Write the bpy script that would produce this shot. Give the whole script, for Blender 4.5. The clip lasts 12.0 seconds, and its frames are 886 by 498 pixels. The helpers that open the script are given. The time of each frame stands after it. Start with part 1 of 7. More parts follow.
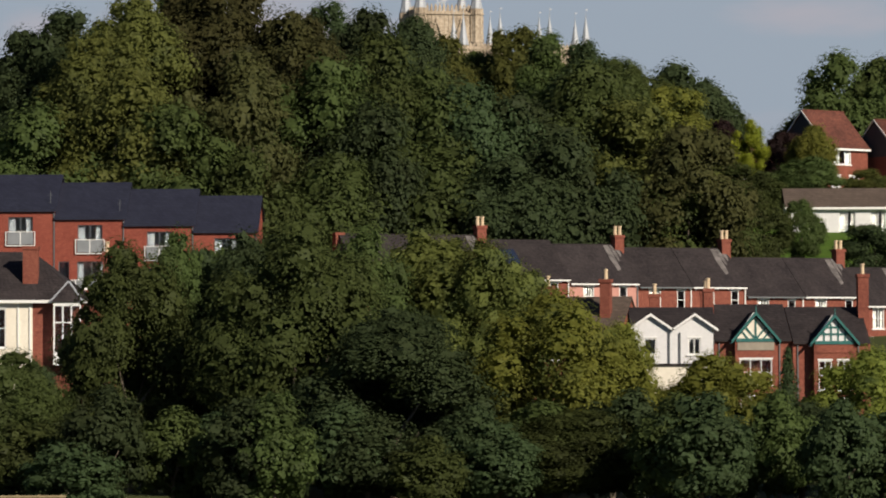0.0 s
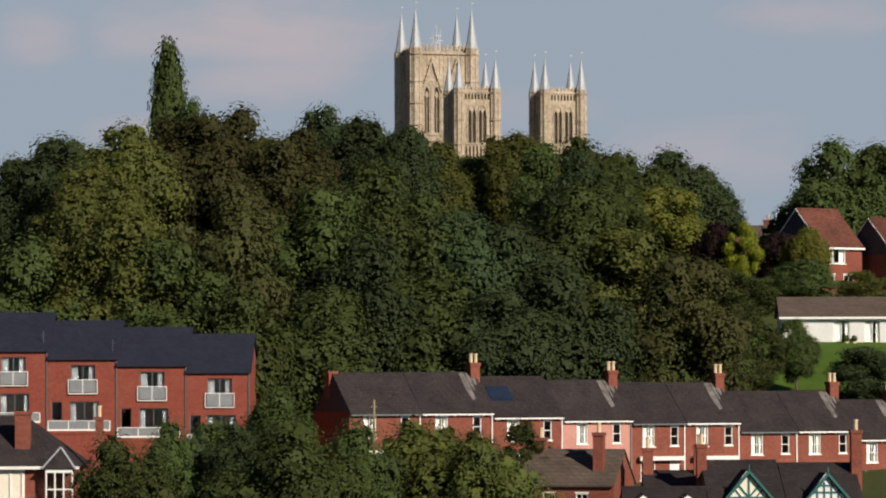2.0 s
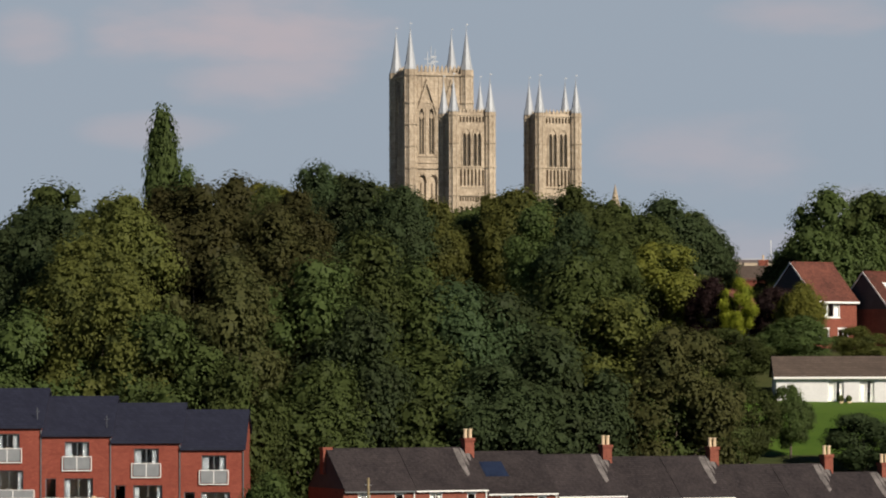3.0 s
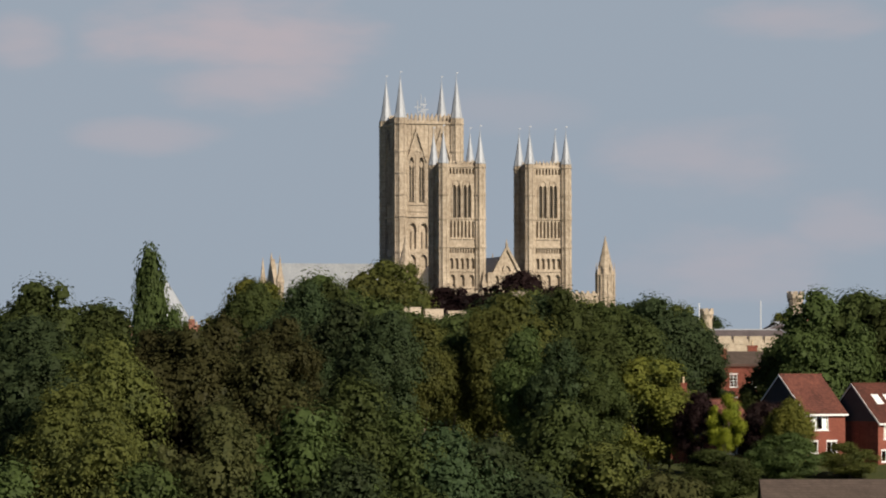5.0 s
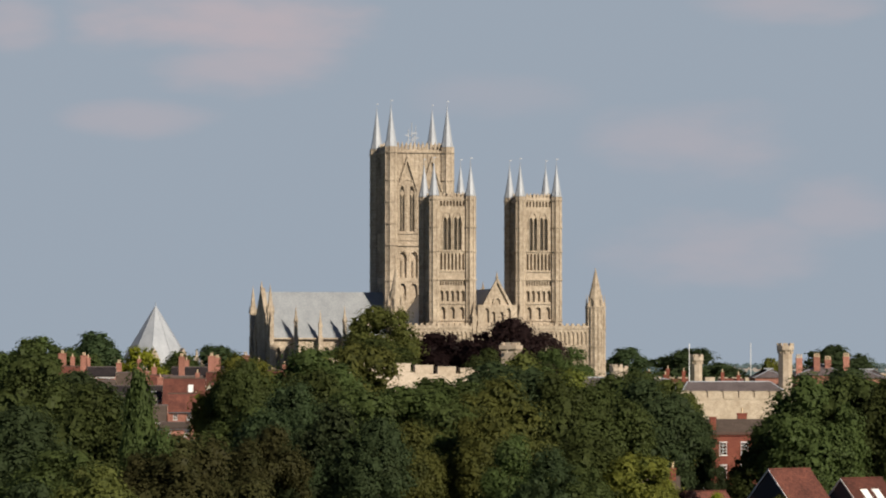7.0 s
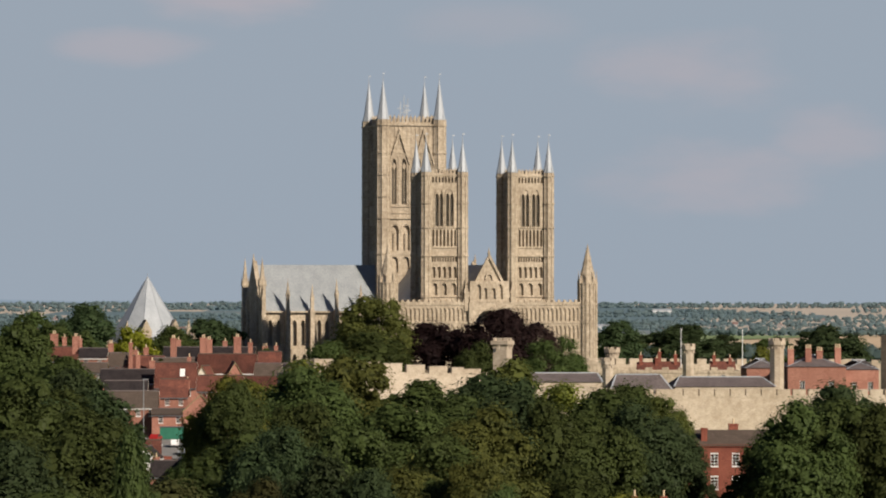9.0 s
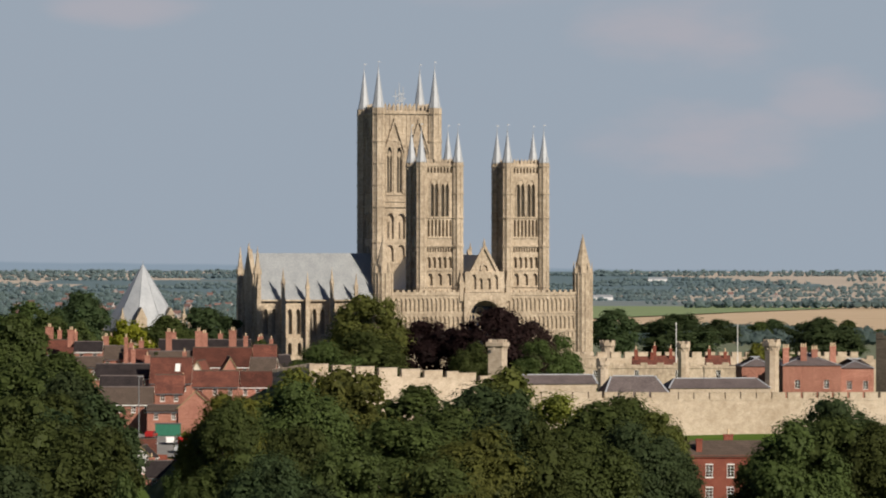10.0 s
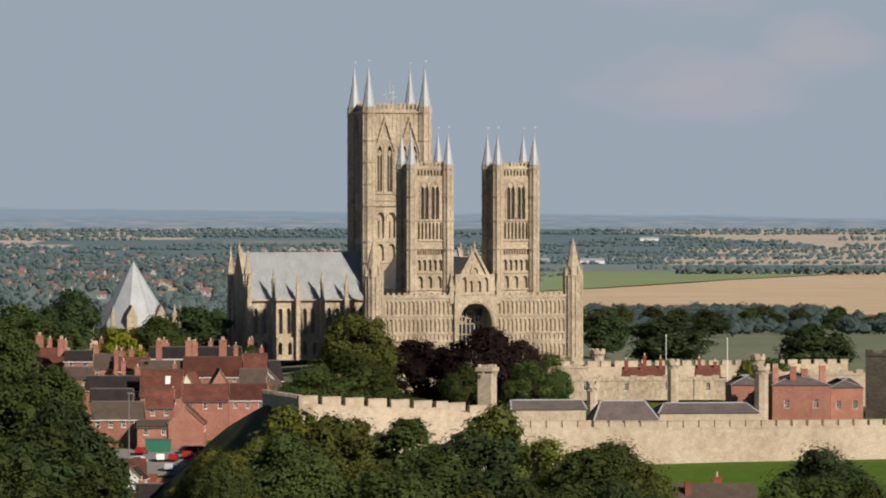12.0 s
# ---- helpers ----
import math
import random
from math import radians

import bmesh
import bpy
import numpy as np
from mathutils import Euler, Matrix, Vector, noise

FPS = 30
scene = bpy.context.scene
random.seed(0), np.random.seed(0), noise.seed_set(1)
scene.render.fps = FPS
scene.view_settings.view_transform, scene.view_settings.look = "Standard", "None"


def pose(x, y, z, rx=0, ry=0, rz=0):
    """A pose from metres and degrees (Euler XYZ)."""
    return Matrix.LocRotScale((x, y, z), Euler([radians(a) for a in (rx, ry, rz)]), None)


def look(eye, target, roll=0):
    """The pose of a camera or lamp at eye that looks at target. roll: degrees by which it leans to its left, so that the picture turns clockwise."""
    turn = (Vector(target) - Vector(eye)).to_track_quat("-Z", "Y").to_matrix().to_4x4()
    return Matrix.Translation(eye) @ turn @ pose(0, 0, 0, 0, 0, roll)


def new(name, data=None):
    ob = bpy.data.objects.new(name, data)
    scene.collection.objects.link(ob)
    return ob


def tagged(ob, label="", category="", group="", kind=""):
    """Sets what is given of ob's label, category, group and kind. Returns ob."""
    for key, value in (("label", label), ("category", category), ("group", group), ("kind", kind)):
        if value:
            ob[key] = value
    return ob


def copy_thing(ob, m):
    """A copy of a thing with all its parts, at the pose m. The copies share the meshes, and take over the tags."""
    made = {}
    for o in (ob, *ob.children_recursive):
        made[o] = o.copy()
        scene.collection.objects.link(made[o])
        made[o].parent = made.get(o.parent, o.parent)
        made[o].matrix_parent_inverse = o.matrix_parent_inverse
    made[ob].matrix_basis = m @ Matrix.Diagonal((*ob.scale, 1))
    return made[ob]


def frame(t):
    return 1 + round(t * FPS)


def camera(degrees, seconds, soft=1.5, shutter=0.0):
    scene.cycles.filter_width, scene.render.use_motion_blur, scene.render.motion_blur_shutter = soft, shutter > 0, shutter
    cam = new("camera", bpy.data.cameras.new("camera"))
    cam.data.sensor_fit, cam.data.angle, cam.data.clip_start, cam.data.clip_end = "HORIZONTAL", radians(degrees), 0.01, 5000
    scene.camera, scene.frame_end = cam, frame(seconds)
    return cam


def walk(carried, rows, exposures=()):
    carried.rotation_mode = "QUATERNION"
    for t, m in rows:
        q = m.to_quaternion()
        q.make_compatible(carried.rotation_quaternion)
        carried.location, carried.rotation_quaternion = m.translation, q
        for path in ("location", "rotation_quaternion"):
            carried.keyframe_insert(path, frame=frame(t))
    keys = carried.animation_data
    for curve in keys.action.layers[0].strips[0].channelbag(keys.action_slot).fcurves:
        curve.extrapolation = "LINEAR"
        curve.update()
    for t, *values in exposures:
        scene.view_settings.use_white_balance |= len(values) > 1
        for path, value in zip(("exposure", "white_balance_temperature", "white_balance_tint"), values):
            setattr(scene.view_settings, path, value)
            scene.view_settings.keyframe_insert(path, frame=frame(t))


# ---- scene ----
cam = camera(12.43, 12.0, soft=2.0)
PATH = [
    (0, (-0.640, 0.200, -32.498), (-18.89, 1000.20, -0.910), -0.20),
    (0.5, (-0.602, 0.200, -30.070), (-18.63, 1000.20, 1.694), -0.20),
    (1, (-0.582, 0.200, -27.208), (-18.29, 1000.20, 4.471), -0.20),
    (1.5, (-0.485, 0.200, -24.404), (-18.01, 1000.20, 7.076), -0.20),
    (2, (-0.400, 0.200, -21.361), (-17.63, 1000.20, 10.178), -0.17),
    (2.5, (-0.400, 0.200, -18.358), (-16.94, 1000.20, 12.881), -0.15),
    (3, (-0.350, 0.200, -15.175), (-16.31, 1000.20, 16.075), -0.15),
    (5, (-0.008, 0.120, -3.009), (-13.79, 1000.12, 29.294), -0.15),
    (5.5, (-0.005, 0.100, -0.001), (-13.16, 1000.10, 32.487), -0.12),
    (6, (0.010, 0.100, 3.358), (-12.50, 1000.10, 35.316), -0.08),
    (6.5, (0.092, 0.100, 6.375), (-11.97, 1000.10, 37.179), -0.05),
    (7, (0.148, 0.020, 9.404), (-11.39, 1000.02, 37.735), 0.0),
    (9, (0.300, 0.020, 21.742), (-9.41, 1000.02, 32.408), 0.05),
    (9.5, (0.300, 0.020, 25.302), (-8.82, 1000.02, 31.241), 0.05),
    (10, (0.379, 0.020, 29.062), (-8.24, 1000.02, 30.320), 0.05),
    (10.5, (0.472, 0.020, 32.487), (-7.67, 1000.02, 30.037), 0.0),
    (11, (0.600, 0.020, 36.236), (-7.11, 1000.02, 30.480), 0.0),
    (11.5, (0.710, 0.020, 39.767), (-6.49, 1000.02, 31.077), 0.0),
    (12, (0.861, 0.020, 43.685), (-5.82, 1000.02, 31.606), 0.0),
]
walk(cam, [(t, look(eye, target, roll)) for t, eye, target, roll in PATH])
scene.view_settings.exposure = 0.0

# ---- light: late afternoon sun from the south-west, hazy sky with soft clouds ----
SUN_DIR = Vector((0.570, -0.663, 0.485)).normalized()


def links(tree, *pairs):
    for a, b in pairs:
        tree.links.new(a, b)


def sky():
    world = bpy.data.worlds.new("sky")
    world.use_nodes = True
    scene.world = world
    nt = world.node_tree
    n = nt.nodes
    n.clear()
    out = n.new("ShaderNodeOutputWorld")
    bg = n.new("ShaderNodeBackground")
    tex = n.new("ShaderNodeTexSky")
    tex.sky_type, tex.sun_disc = "NISHITA", False
    tex.sun_elevation = math.asin(SUN_DIR.z)
    tex.sun_rotation = math.atan2(SUN_DIR.x, SUN_DIR.y)
    tex.air_density, tex.dust_density, tex.ozone_density, tex.altitude = 0.3, 0.1, 2.0, 50
    bg.inputs["Strength"].default_value = 0.05
    co = n.new("ShaderNodeTexCoord")
    sep = n.new("ShaderNodeSeparateXYZ")
    nt.links.new(co.outputs["Generated"], sep.inputs["Vector"])

    def math_node(op, a, b=0.0):
        m = n.new("ShaderNodeMath")
        m.operation = op
        for k, v in enumerate((a, b)):
            if isinstance(v, (int, float)):
                m.inputs[k].default_value = v
            else:
                nt.links.new(v, m.inputs[k])
        return m.outputs[0]

    # ragged edges for the clouds
    mp = n.new("ShaderNodeMapping")
    mp.inputs["Scale"].default_value = (14.0, 4.0, 40.0)
    no = n.new("ShaderNodeTexNoise")
    no.inputs["Scale"].default_value, no.inputs["Detail"].default_value, no.inputs["Roughness"].default_value = 2.0, 5.0, 0.55
    links(nt, (co.outputs["Generated"], mp.inputs["Vector"]), (mp.outputs["Vector"], no.inputs["Vector"]))
    rough_edge = math_node("MULTIPLY", math_node("SUBTRACT", no.outputs["Fac"], 0.5), 4.2)
    ahead = math_node("MAXIMUM", sep.outputs["Y"], 0.02)
    across, rise = math_node("DIVIDE", sep.outputs["X"], ahead), math_node("DIVIDE", sep.outputs["Z"], ahead)
    cover = 0.0
    for cx, cz, w, h, thick in ((-0.064, 0.087, 0.030, 0.0105, 1.0), (-0.060, 0.073, 0.023, 0.0065, 0.75), (0.072, 0.089, 0.018, 0.005, 0.6), (0.052, 0.055, 0.022, 0.009, 0.55),
                                (0.085, 0.038, 0.014, 0.007, 0.5), (0.058, 0.028, 0.026, 0.009, 0.55), (-0.118, 0.084, 0.009, 0.007, 0.7), (-0.086, 0.061, 0.017, 0.004, 0.5), (0.0, 0.066, 0.02, 0.005, 0.25)):
        d = math_node("ADD", math_node("POWER", math_node("DIVIDE", math_node("SUBTRACT", across, cx), w), 2), math_node("POWER", math_node("DIVIDE", math_node("SUBTRACT", rise, cz), h), 2))
        m = n.new("ShaderNodeMapRange")
        m.interpolation_type = "SMOOTHSTEP"
        m.inputs["From Min"].default_value, m.inputs["From Max"].default_value = 1.9, -0.6
        m.inputs["To Min"].default_value, m.inputs["To Max"].default_value = 0.0, thick
        nt.links.new(math_node("ADD", d, rough_edge), m.inputs["Value"])
        cover = math_node("MAXIMUM", m.outputs["Result"], cover)
    mixc = n.new("ShaderNodeMixRGB")
    mixc.inputs["Color2"].default_value = (9.3, 8.4, 9.1, 1)
    # a grey-blue veil of haze low in the sky
    up = n.new("ShaderNodeMapRange")
    up.inputs["From Min"].default_value, up.inputs["From Max"].default_value, up.inputs["To Min"].default_value, up.inputs["To Max"].default_value = 0.095, 0.19, 1.0, 0.0
    veil = n.new("ShaderNodeMixRGB")
    veil.inputs["Color2"].default_value = (6.45, 7.55, 8.95, 1)
    # farthest country, below eye level, painted into the sky: hazy ridges, woods and pale fields
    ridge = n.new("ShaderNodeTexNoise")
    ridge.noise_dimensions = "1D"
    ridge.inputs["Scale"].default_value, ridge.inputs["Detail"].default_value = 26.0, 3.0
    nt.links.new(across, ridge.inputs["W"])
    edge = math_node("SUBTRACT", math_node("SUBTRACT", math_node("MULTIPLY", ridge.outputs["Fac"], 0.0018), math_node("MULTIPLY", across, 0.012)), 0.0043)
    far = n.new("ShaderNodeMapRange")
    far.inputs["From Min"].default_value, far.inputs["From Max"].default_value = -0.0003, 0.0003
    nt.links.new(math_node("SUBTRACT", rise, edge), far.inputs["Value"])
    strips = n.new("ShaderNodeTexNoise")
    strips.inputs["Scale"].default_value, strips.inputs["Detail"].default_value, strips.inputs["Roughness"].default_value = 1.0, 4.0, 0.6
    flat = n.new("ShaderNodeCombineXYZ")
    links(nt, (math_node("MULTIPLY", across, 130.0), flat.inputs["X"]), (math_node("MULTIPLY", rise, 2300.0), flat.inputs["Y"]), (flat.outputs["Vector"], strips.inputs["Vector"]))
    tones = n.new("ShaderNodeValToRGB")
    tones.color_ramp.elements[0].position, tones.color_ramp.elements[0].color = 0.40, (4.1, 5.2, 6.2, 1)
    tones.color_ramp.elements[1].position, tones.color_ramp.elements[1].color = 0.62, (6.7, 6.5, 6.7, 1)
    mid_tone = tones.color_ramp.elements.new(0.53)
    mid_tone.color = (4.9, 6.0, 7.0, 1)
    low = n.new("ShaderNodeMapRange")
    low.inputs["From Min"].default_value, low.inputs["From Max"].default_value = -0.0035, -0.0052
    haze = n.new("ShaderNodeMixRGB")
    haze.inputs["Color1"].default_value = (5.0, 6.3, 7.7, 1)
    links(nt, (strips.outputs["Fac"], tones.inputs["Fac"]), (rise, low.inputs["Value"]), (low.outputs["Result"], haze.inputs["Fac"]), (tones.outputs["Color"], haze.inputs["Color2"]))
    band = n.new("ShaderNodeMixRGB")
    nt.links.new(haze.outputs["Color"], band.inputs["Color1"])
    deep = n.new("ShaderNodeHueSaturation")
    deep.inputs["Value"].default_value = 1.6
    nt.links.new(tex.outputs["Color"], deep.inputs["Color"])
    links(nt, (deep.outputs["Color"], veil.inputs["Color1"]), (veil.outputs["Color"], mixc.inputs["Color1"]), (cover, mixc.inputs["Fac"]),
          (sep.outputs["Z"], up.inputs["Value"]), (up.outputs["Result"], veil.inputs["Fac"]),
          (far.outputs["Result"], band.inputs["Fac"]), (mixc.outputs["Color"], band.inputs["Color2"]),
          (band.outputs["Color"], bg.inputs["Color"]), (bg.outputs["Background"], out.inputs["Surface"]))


sky()
lamp = bpy.data.lights.new("sun", "SUN")
lamp.energy, lamp.angle, lamp.color = 5.6, radians(0.6), (1.0, 0.885, 0.73)
sun = new("sun", lamp)
sun.matrix_world = look(SUN_DIR * 100, (0, 0, 0))


# ---- materials ----
def material(name, c1, c2, scale=1.0, rough=0.8, bump=0.0, metal=0.0, fine=8.0, vary=0.0, stretch=(1, 1, 1), pattern=None, mortar=(0.4, 0.36, 0.3), spec=0.4):
    """Two tones mixed by noise at two scales, with relief; pattern: (brick width, row height) for laid courses."""
    m = bpy.data.materials.new(name)
    m.use_nodes = True
    nt = m.node_tree
    n = nt.nodes
    b = n["Principled BSDF"]
    b.inputs["Roughness"].default_value, b.inputs["Metallic"].default_value = rough, metal
    b.inputs["Specular IOR Level"].default_value = spec
    geo = n.new("ShaderNodeNewGeometry")
    mp = n.new("ShaderNodeMapping")
    mp.inputs["Scale"].default_value = stretch
    big, small = n.new("ShaderNodeTexNoise"), n.new("ShaderNodeTexNoise")
    big.inputs["Scale"].default_value, big.inputs["Detail"].default_value = scale, 4
    small.inputs["Scale"].default_value, small.inputs["Detail"].default_value = scale * fine, 3
    add = n.new("ShaderNodeMath")
    add.operation = "ADD"
    half = n.new("ShaderNodeMapRange")
    half.inputs["From Min"].default_value, half.inputs["From Max"].default_value = 0.72, 1.28
    mix = n.new("ShaderNodeMixRGB")
    mix.inputs["Color1"].default_value, mix.inputs["Color2"].default_value = (*c1, 1), (*c2, 1)
    links(nt, (geo.outputs["Position"], mp.inputs["Vector"]), (mp.outputs["Vector"], big.inputs["Vector"]), (mp.outputs["Vector"], small.inputs["Vector"]),
          (big.outputs["Fac"], add.inputs[0]), (small.outputs["Fac"], add.inputs[1]), (add.outputs[0], half.inputs["Value"]), (half.outputs["Result"], mix.inputs["Fac"]))
    colour, height = mix.outputs["Color"], small.outputs["Fac"]
    if pattern:
        sep, comb, sums = n.new("ShaderNodeSeparateXYZ"), n.new("ShaderNodeCombineXYZ"), n.new("ShaderNodeMath")
        br = n.new("ShaderNodeTexBrick")
        br.inputs["Scale"].default_value = 1.0
        br.inputs["Brick Width"].default_value, br.inputs["Row Height"].default_value = pattern
        br.inputs["Mortar Size"].default_value = pattern[1] * 0.09
        br.inputs["Color1"].default_value, br.inputs["Color2"].default_value = (0.78, 0.78, 0.78, 1), (1.12, 1.12, 1.12, 1)
        br.inputs["Mortar"].default_value = (*mortar, 1)
        mul = n.new("ShaderNodeMixRGB")
        mul.blend_type = "MULTIPLY"
        mul.inputs["Fac"].default_value = 0.75
        links(nt, (geo.outputs["Position"], sep.inputs["Vector"]), (sep.outputs["X"], sums.inputs[0]), (sep.outputs["Y"], sums.inputs[1]),
              (sums.outputs[0], comb.inputs["X"]), (sep.outputs["Z"], comb.inputs["Y"]), (comb.outputs["Vector"], br.inputs["Vector"]),
              (colour, mul.inputs["Color1"]), (br.outputs["Color"], mul.inputs["Color2"]))
        colour = mul.outputs["Color"]
    if vary:
        info, hsv, rng = n.new("ShaderNodeObjectInfo"), n.new("ShaderNodeHueSaturation"), n.new("ShaderNodeMapRange")
        rng.inputs["To Min"].default_value, rng.inputs["To Max"].default_value = 1 - vary, 1 + vary
        links(nt, (info.outputs["Random"], rng.inputs["Value"]), (rng.outputs["Result"], hsv.inputs["Value"]), (colour, hsv.inputs["Color"]))
        colour = hsv.outputs["Color"]
    nt.links.new(colour, b.inputs["Base Color"])
    if bump:
        bp = n.new("ShaderNodeBump")
        bp.inputs["Strength"].default_value, bp.inputs["Distance"].default_value = bump, 0.1
        links(nt, (height, bp.inputs["Height"]), (bp.outputs["Normal"], b.inputs["Normal"]))
    return m


def foliage(name, c1, c2, c3):
    m = bpy.data.materials.new(name)
    m.use_nodes = True
    nt = m.node_tree
    n = nt.nodes
    n.remove(n["Principled BSDF"])
    geo, info, no = n.new("ShaderNodeNewGeometry"), n.new("ShaderNodeObjectInfo"), n.new("ShaderNodeTexNoise")
    no.inputs["Scale"].default_value, no.inputs["Detail"].default_value = 0.45, 2
    mix, mix2, hsv = n.new("ShaderNodeMixRGB"), n.new("ShaderNodeMixRGB"), n.new("ShaderNodeHueSaturation")
    for k, c in (("Color1", c1), ("Color2", c2)):
        mix.inputs[k].default_value = (*c, 1)
    mix2.inputs["Color2"].default_value = (*c3, 1)
    soft = n.new("ShaderNodeMapRange")
    soft.inputs["To Min"].default_value, soft.inputs["To Max"].default_value = 0.3, 0.7
    rg = n.new("ShaderNodeMapRange")
    rg.inputs["From Min"].default_value, rg.inputs["From Max"].default_value, rg.inputs["To Max"].default_value = 0.52, 0.72, 0.85
    val, hue = n.new("ShaderNodeMapRange"), n.new("ShaderNodeMapRange")
    val.inputs["To Min"].default_value, val.inputs["To Max"].default_value = 0.72, 1.3
    hue.inputs["To Min"].default_value, hue.inputs["To Max"].default_value = 0.468, 0.503
    dif, tra, gl = n.new("ShaderNodeBsdfDiffuse"), n.new("ShaderNodeBsdfTranslucent"), n.new("ShaderNodeBsdfGlossy")
    gl.inputs["Roughness"].default_value = 0.5
    gl.inputs["Color"].default_value = (0.55, 0.58, 0.6, 1)
    ms, mg, out = n.new("ShaderNodeMixShader"), n.new("ShaderNodeMixShader"), n["Material Output"]
    ms.inputs["Fac"].default_value, mg.inputs["Fac"].default_value = 0.55, 0.004
    links(nt, (geo.outputs["Random Per Island"], soft.inputs["Value"]), (soft.outputs["Result"], mix.inputs["Fac"]), (geo.outputs["Position"], no.inputs["Vector"]), (no.outputs["Fac"], rg.inputs["Value"]),
          (rg.outputs["Result"], mix2.inputs["Fac"]), (mix.outputs["Color"], mix2.inputs["Color1"]), (mix2.outputs["Color"], hsv.inputs["Color"]),
          (info.outputs["Random"], val.inputs["Value"]), (info.outputs["Random"], hue.inputs["Value"]), (val.outputs["Result"], hsv.inputs["Value"]),
          (hue.outputs["Result"], hsv.inputs["Hue"]), (hsv.outputs["Color"], dif.inputs["Color"]), (hsv.outputs["Color"], tra.inputs["Color"]),
          (dif.outputs["BSDF"], ms.inputs[1]), (tra.outputs["BSDF"], ms.inputs[2]), (ms.outputs["Shader"], mg.inputs[1]), (gl.outputs["BSDF"], mg.inputs[2]),
          (mg.outputs["Shader"], out.inputs["Surface"]))
    return m


def glass(name):
    m = bpy.data.materials.new(name)
    m.use_nodes = True
    b = m.node_tree.nodes["Principled BSDF"]
    b.inputs["Base Color"].default_value = (0.75, 0.8, 0.82, 1)
    b.inputs["Roughness"].default_value = 0.03
    b.inputs["Transmission Weight"].default_value = 1.0
    b.inputs["IOR"].default_value = 1.3
    return m


LEAF = {
    "green": foliage("leaves_green", (0.065, 0.095, 0.034), (0.103, 0.143, 0.046), (0.058, 0.077, 0.031)),
    "dark": foliage("leaves_dark", (0.050, 0.079, 0.037), (0.077, 0.113, 0.050), (0.055, 0.077, 0.036)),
    "olive": foliage("leaves_olive", (0.096, 0.118, 0.036), (0.163, 0.185, 0.052), (0.069, 0.091, 0.036)),
    "gold": foliage("leaves_gold", (0.118, 0.161, 0.041), (0.265, 0.293, 0.059), (0.083, 0.116, 0.043)),
    "brown": foliage("leaves_brown", (0.072, 0.082, 0.032), (0.108, 0.112, 0.044), (0.058, 0.072, 0.029)),
    "chart": foliage("leaves_chartreuse", (0.19, 0.25, 0.03), (0.32, 0.37, 0.045), (0.14, 0.19, 0.03)),
    "copper": foliage("leaves_copper", (0.034, 0.022, 0.022), (0.052, 0.033, 0.029), (0.026, 0.019, 0.019)),
}
BARK = material("bark", (0.10, 0.08, 0.06), (0.16, 0.13, 0.10), 1.5, 0.95, 0.4)
GRASS = material("grass", (0.060, 0.100, 0.018), (0.095, 0.140, 0.026), 0.25, 0.95, 0.3, fine=12, spec=0.12)
LAWN = material("lawn", (0.050, 0.100, 0.012), (0.080, 0.135, 0.018), 0.3, 0.95, 0.3, fine=14, spec=0.12)
SCRUB = material("scrub", (0.040, 0.055, 0.018), (0.070, 0.075, 0.026), 0.12, 0.95, 0.4, fine=16, spec=0.12)
BRICK = material("red_brick", (0.20, 0.066, 0.049), (0.275, 0.096, 0.067), 0.5, 0.85, 0.15, pattern=(0.225, 0.075), vary=0.08, spec=0.12)
BRICK_NEW = material("new_red_brick", (0.235, 0.062, 0.045), (0.285, 0.082, 0.058), 0.6, 0.85, 0.12, pattern=(0.225, 0.075), spec=0.12)
BRICK_OLD = material("old_brick", (0.31, 0.140, 0.106), (0.43, 0.212, 0.162), 0.35, 0.9, 0.2, pattern=(0.3, 0.1), vary=0.15, spec=0.12)
PINK = material("pink_render", (0.44, 0.21, 0.175), (0.52, 0.26, 0.215), 0.6, 0.8, 0.05)
WHITE_WALL = material("white_render", (0.62, 0.62, 0.63), (0.70, 0.70, 0.71), 0.6, 0.8, 0.05)
CREAM = material("cream_render", (0.70, 0.65, 0.55), (0.78, 0.73, 0.63), 0.5, 0.8, 0.05)
WHITE = material("white_paint", (0.76, 0.76, 0.75), (0.82, 0.82, 0.81), 3, 0.45)
GREEN_PAINT = material("green_paint", (0.015, 0.10, 0.095), (0.025, 0.13, 0.12), 3, 0.5)
GREEN_SHED = material("green_boards", (0.02, 0.13, 0.085), (0.03, 0.17, 0.11), 2, 0.6)
GREY_FRAME = material("grey_frame", (0.10, 0.11, 0.12), (0.14, 0.15, 0.16), 3, 0.5)
SLATE = material("slate", (0.026, 0.022, 0.024), (0.048, 0.040, 0.041), 0.6, 0.75, 0.25, pattern=(0.3, 0.16), mortar=(0.5, 0.5, 0.5), stretch=(1, 1, 0.4), vary=0.1, spec=0.12)
SLATE_GREY = material("grey_slate", (0.105, 0.085, 0.085), (0.17, 0.14, 0.138), 0.4, 0.7, 0.25, pattern=(0.4, 0.22), mortar=(0.6, 0.6, 0.6))
SLATE_NEW = material("new_slate", (0.021, 0.023, 0.040), (0.026, 0.029, 0.048), 0.5, 0.65, 0.1, pattern=(0.35, 0.2), mortar=(0.7, 0.7, 0.7), spec=0.12)
LIME = material("lime_streaks", (0.07, 0.063, 0.062), (0.21, 0.19, 0.185), 1.2, 0.9, 0.1, stretch=(1.5, 1.5, 0.4))
TILE = material("red_tile", (0.085, 0.037, 0.030), (0.180, 0.068, 0.050), 0.4, 0.85, 0.3, pattern=(0.4, 0.22), mortar=(0.5, 0.5, 0.5), vary=0.28, spec=0.12)
